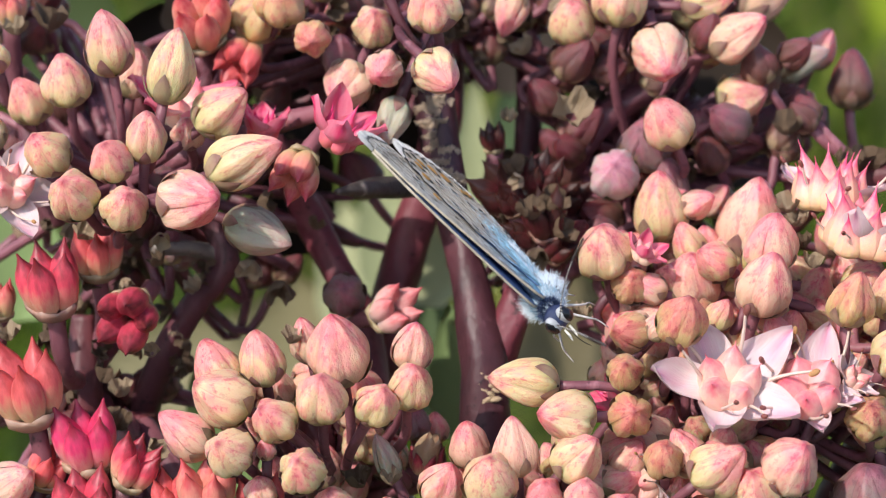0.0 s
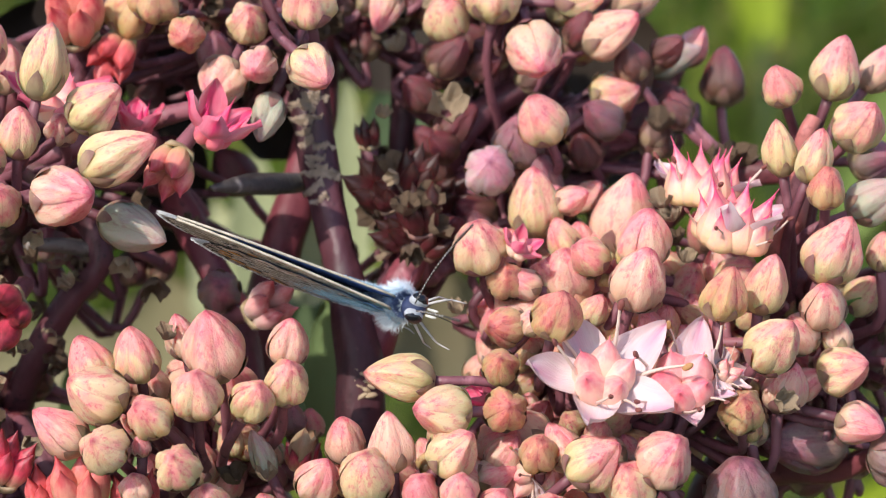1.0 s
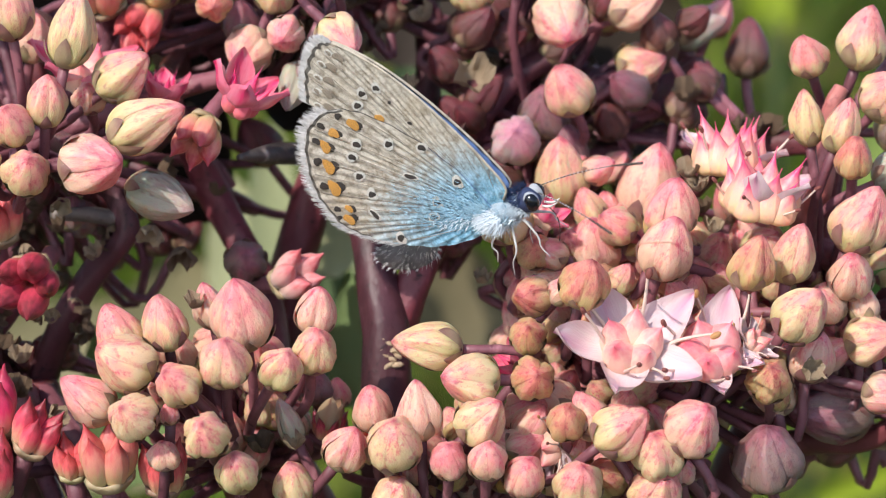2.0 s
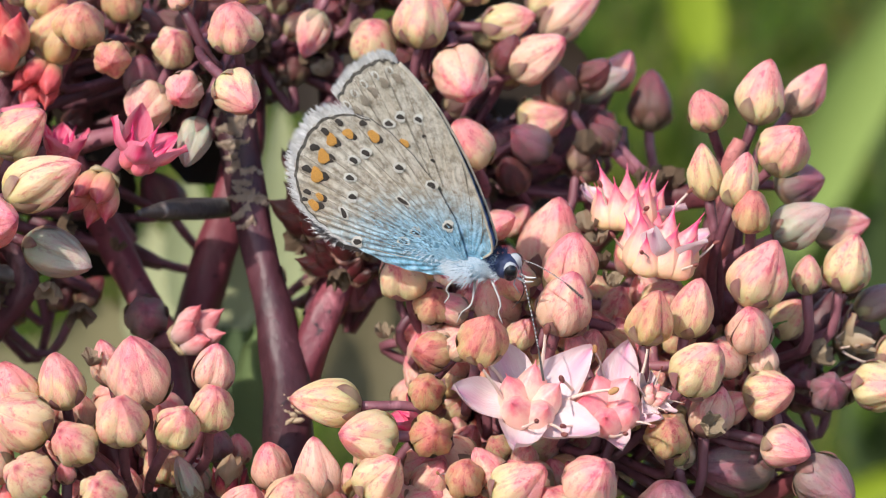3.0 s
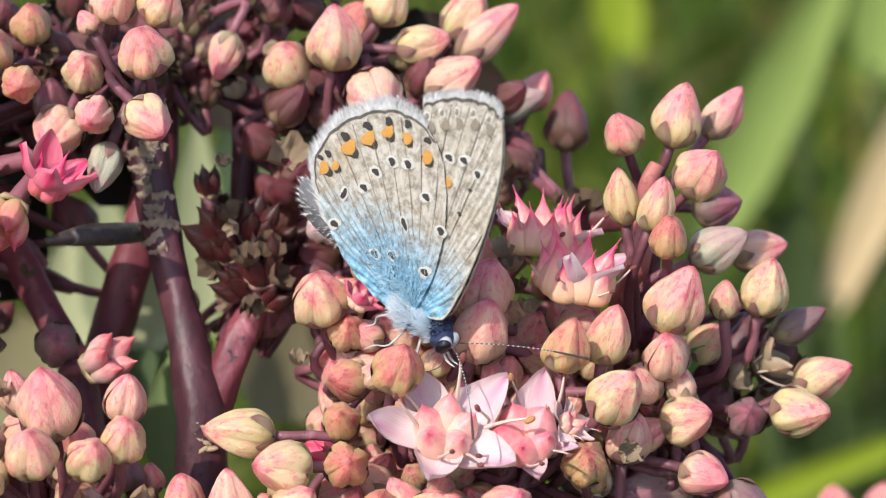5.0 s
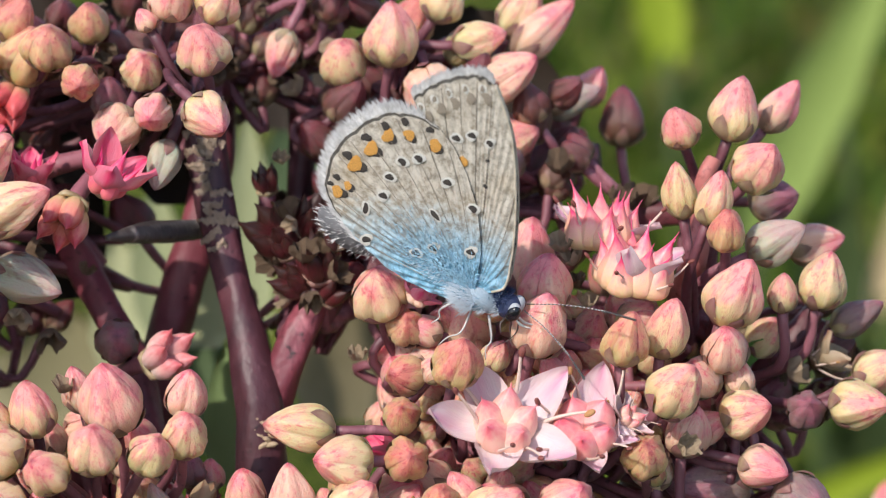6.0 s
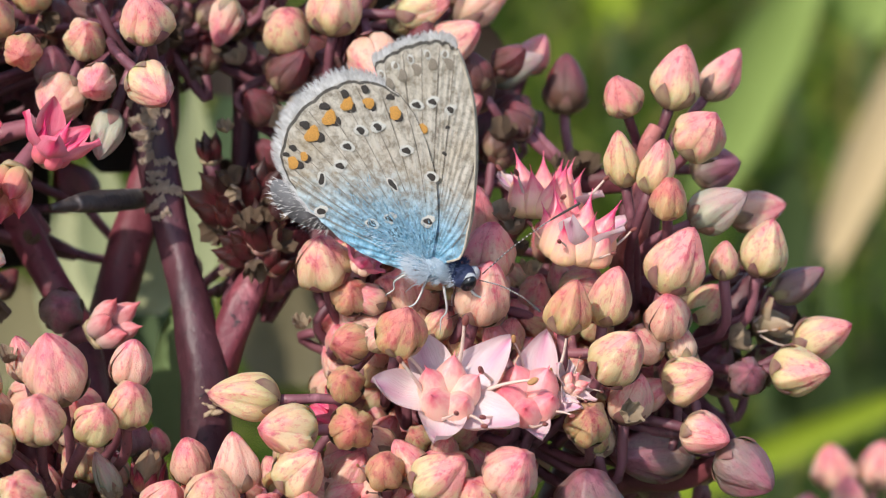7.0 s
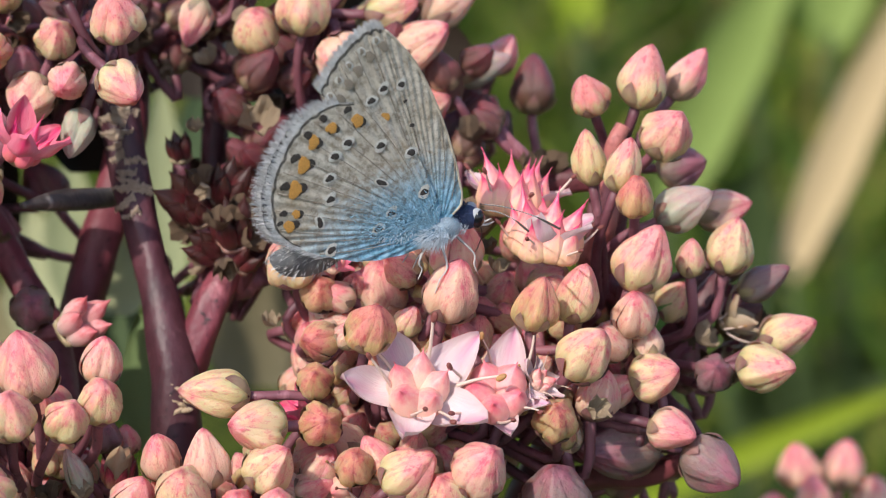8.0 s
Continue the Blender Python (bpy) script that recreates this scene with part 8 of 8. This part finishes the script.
def wing_hair(side, y, count, seed):
    """Blue hair lying on the wing's root."""
    rng = random.Random(seed)
    verts, faces = [], []
    for i in range(count):
        d = 0.8 + 6.5 * rng.random() ** 1.3
        a = radians(rng.gauss(158, 22))
        if a > radians(187) or a < radians(105) or rng.random() < (d * math.sin(a) - 0.9) / 2.8 or rng.random() < (d - 3.5) / 4.5:
            continue
        root = Vector((d * math.cos(a), side * 0.07, d * math.sin(a) * 0.9))
        way = Vector((math.cos(a + rng.gauss(0, 0.5)), side * 0.10, math.sin(a + rng.gauss(0, 0.5))))
        tip = root + way * rng.uniform(0.15, 0.36)
        w = Vector((-way.z, 0, way.x)) * 0.03
        s = len(verts)
        verts += [(root - w) * MM, (root + w) * MM, (root + Vector((0, side * 0.04, 0))) * MM, tip * MM]
        faces += [(s, s + 1, s + 3), (s + 1, s + 2, s + 3), (s + 2, s, s + 3)]
    piece("wing_hair", mesh("wing_hair", verts, faces, BLUEFUR, smooth=False), butterfly, pose(0, y * MM, 0), "powder-blue hair at the wing root")


wing_hair(-1, -0.47, 2200, 6)
wing_hair(1, 0.67, 1600, 7)


# ---------------------------------------------------------------- leaves and the garden behind
def leaf_mesh(name, length, width, thick, material, bend=0.15, seed=0):
    rng = random.Random(seed)
    nu, nv = 8, 18
    verts, faces = [], []
    for side in (0, 1):
        for j in range(nv + 1):
            v = j / nv
            half = 0.5 * width * math.sin(math.pi * (0.06 + 0.92 * v) ** 0.8) ** 0.7
            for i in range(nu + 1):
                q = 2 * i / nu - 1
                z = bend * length * v * v + 0.12 * width * q * q - side * thick * (1 - q * q)
                verts.append((half * q * (1 + 0.04 * math.sin(v * 23 + seed)), v * length, z))
        s = side * (nu + 1) * (nv + 1)
        for j in range(nv):
            for i in range(nu):
                a = s + j * (nu + 1) + i
                f = (a, a + 1, a + nu + 2, a + nu + 1)
                faces.append(f if side == 0 else f[::-1])
    return mesh(name, verts, faces, material)


def leaf(name, x, y, z, length, width, ang, tilt, spin, material, label, thick=0.6, bend=0.1):
    """A leaf whose foot is at x, y, z and whose tip points by ang and tilt, in millimetres."""
    me = leaf_mesh(name, length * MM, width * MM, thick * MM, material, bend, int(x * 10) % 97)
    ob = new(name, me)
    way = facing(ang, tilt)
    face = (NEAR - way * NEAR.dot(way)).normalized()
    m = Matrix((way.cross(face), way, face)).transposed().to_4x4()
    ob.matrix_world = Matrix.Translation(Vector((x, y, z)) * MM) @ m @ Matrix.Rotation(radians(spin), 4, "Y")
    if name == "grass_blade":
        foot = ob.matrix_world.inverted() @ Vector((x * MM + 0.02, y * MM, -0.43))
        start = Vector((0, 0.004, 0))
        piece("culm", tube("culm", [foot, foot.lerp(start, 0.5) + Vector((0.006, 0, 0.004)), start], [0.003, 0.0024, 0.0016], GRASSB, 8, 0.1, 4), ob)
    return tagged(ob, label, "grass" if name == "grass_blade" else "leaf", "grass blades" if name == "grass_blade" else "leaves")


# Shaded copy of the leaf green: the shade is in the colour.
SHADELEAF = leaf_material("shade_green_leaf", (0.06, 0.09, 0.04), (0.11, 0.15, 0.07), 60.0)
OLIVELEAF = leaf_material("olive_leaf", (0.19, 0.21, 0.10), (0.33, 0.34, 0.19), 70.0)
UMBER = leaf_material("mottled_dead_leaf", (0.045, 0.045, 0.018), (0.20, 0.155, 0.09), 150.0)
GREENLEAF = leaf_material("young_leaf", (0.10, 0.24, 0.05), (0.18, 0.36, 0.09), 200.0)
# Near-black brown for leaves added to stand in for deep shade in the gaps.
DARKSHADE = leaf_material("shade_brown_leaf", (0.018, 0.012, 0.009), (0.045, 0.03, 0.02), 60.0)
GRASSA = leaf_material("far_blade", (0.165, 0.225, 0.05), (0.235, 0.305, 0.08), 20.0)
# Green darkened in place of shade on the leaves; the culms share it.
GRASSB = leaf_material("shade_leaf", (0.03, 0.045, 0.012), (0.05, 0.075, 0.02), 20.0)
LIME = leaf_material("lime_blade", (0.15, 0.21, 0.01), (0.24, 0.29, 0.015), 20.0)
OLIVE = leaf_material("dead_leaf", (0.15, 0.135, 0.065), (0.25, 0.21, 0.12), 20.0)
STRAW = leaf_material("straw", (0.40, 0.29, 0.155), (0.53, 0.40, 0.225), 20.0)
leaf('leaf', -4.30, 36.38, -13.70, 7.4, 5.4, 88, 0, 0, PALELEAF, 'pale green fleshy leaf between the stems')
leaf('leaf', -4.90, 39.00, -23.50, 11.0, 7.4, 88, 0, 0, SHADELEAF, 'green leaf darkened as shade low between the stems')
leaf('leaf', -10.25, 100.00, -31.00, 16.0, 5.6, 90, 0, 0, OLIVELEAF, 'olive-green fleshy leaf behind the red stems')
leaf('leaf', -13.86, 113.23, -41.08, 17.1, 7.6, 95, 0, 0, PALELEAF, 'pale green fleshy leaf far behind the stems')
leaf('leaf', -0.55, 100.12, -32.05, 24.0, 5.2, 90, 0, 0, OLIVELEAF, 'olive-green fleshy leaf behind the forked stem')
leaf('leaf', 2.67, 61.72, -1.49, 13.5, 10.0, 85, 0, 0, DARKSHADE, 'near-black leaf standing in for shade behind the upper stems')
leaf('leaf', 5.20, 108.73, -27.20, 19.0, 11.5, 88, 0, 0, SHADELEAF, 'fleshy leaf with the shade of the flower head painted into its green')
leaf('leaf', -37.73, 37.42, -14.91, 15.0, 10.0, 100, 10, 10, LEAF, 'green fleshy leaf behind the fruits')
leaf('leaf', -34.08, 40.13, -4.79, 13.6, 10.9, 70, 10, 20, LEAF, 'green fleshy leaf behind the buds')
leaf('leaf', -18.08, 24.02, -26.28, 14.3, 6.5, 100, 20, 0, LEAF, 'olive fleshy leaf under the cluster')
leaf('leaf', 26.41, -3.10, -11.58, 3.3, 1.8, 50, 20, 30, GREENLEAF, 'small bright green leaf among the buds')
leaf('leaf', 30.69, -1.32, -4.91, 2.9, 1.6, 50, 20, 30, GREENLEAF, 'small bright green leaf beside the stem')
leaf('leaf', -12.22, 15.59, 4.09, 9.5, 6.7, 95, 0, 10, DARKSHADE, 'near-black leaf standing in for shade between the clusters')
leaf('leaf', -8.53, 21.61, 3.39, 8.2, 4.9, 100, 0, 10, DARKSHADE, 'near-black leaf standing in for shade behind the stem')
leaf('leaf', -17.37, 20.92, 8.52, 9.7, 12.1, 80, 0, 10, DARKSHADE, 'near-black leaf standing in for shade behind the buds')
leaf('leaf', -9.50, 27.55, 2.36, 14.0, 11.8, 85, 0, 10, DARKSHADE, 'near-black leaf standing in for shade behind the small cluster')
leaf('leaf', -13.40, 20.99, -5.20, 14.2, 6.4, 95, 0, 10, DARKSHADE, 'near-black leaf standing in for shade behind the forked stems')
leaf('leaf', -5.70, 22.40, 1.30, 6.6, 5.6, 90, 0, 10, DARKSHADE, 'near-black leaf standing in for shade beside the grey bud')
leaf('leaf', -25.08, 24.55, -1.09, 13.8, 13.8, 80, 0, 10, DARKSHADE, 'near-black leaf standing in for shade in the flower head')
leaf('leaf', 13.86, 24.55, -1.11, 15.9, 17.6, 80, 0, 10, DARKSHADE, 'near-black leaf standing in for shade behind the blush buds')
leaf('leaf', -34.84, 36.58, 5.14, 11.5, 11.5, 80, 0, 10, GRASSB, 'leaf with deep shade put into its colour above the fruits')
leaf('leaf', -2.10, 10.24, -15.86, 9.5, 3.3, 90, 0, 0, LEAF, 'sage-green fleshy leaf beside the main stem')
leaf('leaf', -0.26, 14.69, -14.72, 9.3, 2.4, 86, 0, 0, LEAF, 'green leaf behind the main stem')
leaf('leaf', 9.50, 122.00, -48.50, 15.0, 13.0, 88, 0, 0, UMBER, 'mottled brown dead leaf behind the fork')
leaf('leaf', -21.50, 126.00, -48.00, 12.0, 15.0, 92, 0, 0, OLIVE, 'olive-brown dead leaf behind the stems')
leaf('grass_blade', -76.32, 312.92, -107.20, 53.1, 18.8, 6, 0, 0, OLIVE, 'olive-brown dead leaf lying low behind')
leaf('grass_blade', -74.09, 308.90, -122.19, 46.5, 16.6, -4, 0, 0, OLIVE, 'olive-brown dead leaf lying low')
leaf('grass_blade', 126.00, 468.72, -120.00, 88.0, 19.0, 64, 0, 10, GRASSA, 'long pale green blade of grass out of focus')
leaf('grass_blade', 160.85, 514.06, -90.64, 46.0, 9.2, 75, 0, 10, GRASSA, 'green blade of grass out of focus')
leaf('grass_blade', 152.50, 436.77, -128.0, 90.0, 13.0, 65, 0, 0, STRAW, 'straw-coloured stalk leaning behind the flower')
leaf('grass_blade', 100.67, 389.14, -170.45, 81.2, 7.9, 22, 0, 10, LIME, 'yellow-green grass blade lying low')
leaf('grass_blade', 172.00, 477.52, -78.00, 50.0, 18.0, 80, 0, 0, GRASSA, 'pale green blade of grass at the side')
leaf('grass_blade', 110.00, 496.71, -76.00, 46.0, 14.0, 98, 0, 0, LIME, 'sunlit yellow-green leaf out of focus')
leaf('grass_blade', 134.24, 428.69, -138.76, 41.3, 24.8, 80, 0, 20, GRASSB, 'dark green leaf with shade put into its colour')
leaf('grass_blade', 159.30, 516.61, -197.04, 48.0, 25.6, 20, 0, 20, GRASSB, 'low dark green leaf with shade put into its colour')


def ground():
    m = Mat("meadow_soil", 0.95)
    p = m.coords()
    a, b, c = m.noise(p, 2.2), m.noise(p, 9.0), m.noise(p, 40.0)
    col = m.mix(m.math("MULTIPLY_ADD", a, 4.0, -1.5, clamp=True), (0.018, 0.030, 0.002), (0.065, 0.092, 0.005))
    col = m.mix(m.math("MULTIPLY_ADD", b, 3.0, -1.2, clamp=True), col, (0.075, 0.06, 0.014))
    col = m.mix(m.math("MULTIPLY", c, 0.4), col, (0.03, 0.045, 0.01))
    m.bump(c, 0.8, 0.02)
    mat = m.done(col)
    n, verts, faces = 60, [], []
    for j in range(n + 1):
        for i in range(n + 1):
            x, y = ((2 * i / n - 1) ** 3) * 900, ((2 * j / n - 1) ** 3) * 900
            verts.append((x, y, -0.42 + 0.02 * noise.noise(Vector((x * 0.7, y * 0.7, 0)))))
    for j in range(n):
        for i in range(n):
            a = j * (n + 1) + i
            faces.append((a, a + 1, a + n + 2, a + n + 1))
    ob = new("ground", mesh("ground", verts, faces, mat))
    return tagged(ob, "sunlit green meadow ground", "ground", kind="structure")


def grass():
    """Blades of grass and low weeds behind the flower, far out of focus."""
    m = Mat("grass_blade", 0.7)
    m.b.inputs["Specular IOR Level"].default_value = 0.2
    r = m.island()
    col = m.ramp(r, (0.0, (0.014, 0.032, 0.002)), (0.4, (0.045, 0.088, 0.004)), (0.75, (0.10, 0.145, 0.008)), (1.0, (0.22, 0.18, 0.05)))
    mat = m.done(col)
    rng = random.Random(5)
    verts, faces = [], []
    for i in range(24000):
        x, y = rng.gauss(0.2, 1.5), rng.gauss(1.3, 1.5)
        if math.hypot(x, y) < 0.34:
            continue
        patch = noise.noise(Vector((x * 3.1, y * 2.3, 4.0)))
        h = rng.uniform(0.08, 0.22) * (1 + 0.7 * patch)
        w = rng.uniform(0.003, 0.010)
        a = rng.uniform(0, 6.28)
        lean = Vector((rng.uniform(-0.5, 0.5), rng.uniform(-0.5, 0.5), 1)).normalized()
        side = Vector((math.cos(a), math.sin(a), 0))
        base = Vector((x, y, -0.43))
        s = len(verts)
        for j in range(4):
            t = j / 3
            c = base + lean * h * t + Vector((lean.x, lean.y, -0.4)) * h * t * t * 0.7
            verts += [c - side * w * (1 - t * 0.95), c + side * w * (1 - t * 0.95)]
        for j in range(3):
            faces.append((s + 2 * j, s + 2 * j + 1, s + 2 * j + 3, s + 2 * j + 2))
    ob = new("grass", mesh("grass", verts, faces, mat))
    return tagged(ob, "blurred green and straw-coloured grass blades", "grass", kind="stuff")


ground()
grass()


def motions():
    walk(butterfly, [
        (0.00, pose(0.00365, -0.00938, -0.00022, 50.8, 23.5, -59.7)),
        (0.50, pose(0.00265, -0.00944, -0.00053, 43.5, -9.1, -48.2)),
        (1.00, pose(0.00233, -0.00952, -0.00081, 60.8, -2.1, -51.7)),
        (1.20, pose(0.00357, -0.00951, -0.00072, 62.6, -0.3, -46.8)),
        (1.60, pose(0.00510, -0.00987, 0.00179, 46.3, -6.4, -41.1)),
        (1.95, pose(0.00673, -0.00951, 0.00316, 28.3, -10.8, -33.2)),
        (2.30, pose(0.00839, -0.00843, 0.00329, 12.3, -10.2, -20.8)),
        (2.50, pose(0.00942, -0.00844, 0.00333, 20.2, 3.5, -15.1)),
        (3.00, pose(0.01161, -0.00858, 0.00319, 25.5, 15.1, -19.6)),
        (3.50, pose(0.01247, -0.00859, 0.00236, 26.6, 35.7, -27.4)),
        (4.00, pose(0.01278, -0.00878, 0.00232, 24.5, 42.7, -28.7)),
        (4.50, pose(0.01316, -0.00892, 0.00204, 9.4, 49.0, -31.5)),
        (5.80, pose(0.01343, -0.00874, 0.00165, 15.5, 53.5, -21.9)),
        (6.00, pose(0.01342, -0.00852, 0.00264, 21.0, 34.2, -12.4)),
        (6.50, pose(0.01380, -0.00851, 0.00248, 16.1, 34.2, -10.1)),
        (7.00, pose(0.01411, -0.00860, 0.00252, 16.7, 34.4, -10.5)),
        (7.50, pose(0.01507, -0.00845, 0.00309, 16.8, 15.0, 5.2)),
        (8.00, pose(0.01647, -0.00836, 0.00460, 15.0, 4.6, 21.9)),
    ])
    walk(far_fold, [
        (0.00, pose(0, 0, 0, 0, -4.0, 0)),
        (1.20, pose(0, 0, 0, 0, -5.0, 0)),
        (2.30, pose(0, 0, 0, 0, -6.0, 0)),
        (2.50, pose(0, 0, 0, 0, -1.0, 0)),
        (3.00, pose(0, 0, 0, 0, 3.0, 0)),
        (3.50, pose(0, 0, 0, 0, 1.0, 0)),
        (4.50, pose(0, 0, 0, 0, 0.0, 0)),
        (8.00, pose(0, 0, 0, 0, 0.0, 0)),
    ])
    walk(far_antenna, [
        (0.00, pose(0.00292, 0.00042, 0.00119, 0, -49.0, 69.8)),
        (0.50, pose(0.00292, 0.00042, 0.00119, 0, -60.8, 30.0)),
        (1.00, pose(0.00292, 0.00042, 0.00119, 0, -21.9, 42.2)),
        (1.20, pose(0.00292, 0.00042, 0.00119, 0, -21.9, 41.5)),
        (2.30, pose(0.00292, 0.00042, 0.00119, 0, -8.6, -32.2)),
        (2.50, pose(0.00292, 0.00042, 0.00119, 0, -13.8, -45.6)),
        (3.00, pose(0.00292, 0.00042, 0.00119, 0, -26.7, -44.3)),
        (3.50, pose(0.00292, 0.00042, 0.00119, 0, -31.8, -32.9)),
        (4.00, pose(0.00292, 0.00042, 0.00119, 0, -35.0, 38.1)),
        (4.50, pose(0.00292, 0.00042, 0.00119, 0, -42.1, 46.7)),
        (6.00, pose(0.00292, 0.00042, 0.00119, 0, -42.9, -21.1)),
        (6.50, pose(0.00292, 0.00042, 0.00119, 0, -59.1, -14.3)),
        (7.00, pose(0.00292, 0.00042, 0.00119, 0, -74.5, 21.2)),
        (7.50, pose(0.00292, 0.00042, 0.00119, 0, -40.8, -98.5)),
        (8.00, pose(0.00292, 0.00042, 0.00119, 0, -17.4, -81.7)),
    ])
    walk(near_antenna, [
        (0.00, pose(0.00298, 0.00002, 0.00096, 0, -29.4, 17.3)),
        (0.50, pose(0.00298, 0.00002, 0.00096, 0, -14.6, -22.3)),
        (1.00, pose(0.00298, 0.00002, 0.00096, 0, -24.1, -2.2)),
        (1.20, pose(0.00298, 0.00002, 0.00096, 0, -26.8, -1.5)),
        (2.30, pose(0.00298, 0.00002, 0.00096, 0, 6.7, -51.6)),
        (2.50, pose(0.00298, 0.00002, 0.00096, 0, -1.0, -57.8)),
        (3.00, pose(0.00298, 0.00002, 0.00096, 0, 14.3, -57.5)),
        (3.50, pose(0.00298, 0.00002, 0.00096, 0, -5.6, -55.9)),
        (4.00, pose(0.00298, 0.00002, 0.00096, 0, -19.9, -49.1)),
        (4.50, pose(0.00298, 0.00002, 0.00096, 0, -13.7, -47.4)),
        (6.00, pose(0.00298, 0.00002, 0.00096, 0, -21.5, -50.0)),
        (6.50, pose(0.00298, 0.00002, 0.00096, 0, -21.4, -47.0)),
        (7.00, pose(0.00298, 0.00002, 0.00096, 0, -33.9, -60.9)),
        (7.50, pose(0.00298, 0.00002, 0.00096, 0, -20.7, -65.1)),
        (8.00, pose(0.00298, 0.00002, 0.00096, 0, -19.9, -100.1)),
    ])


motions()
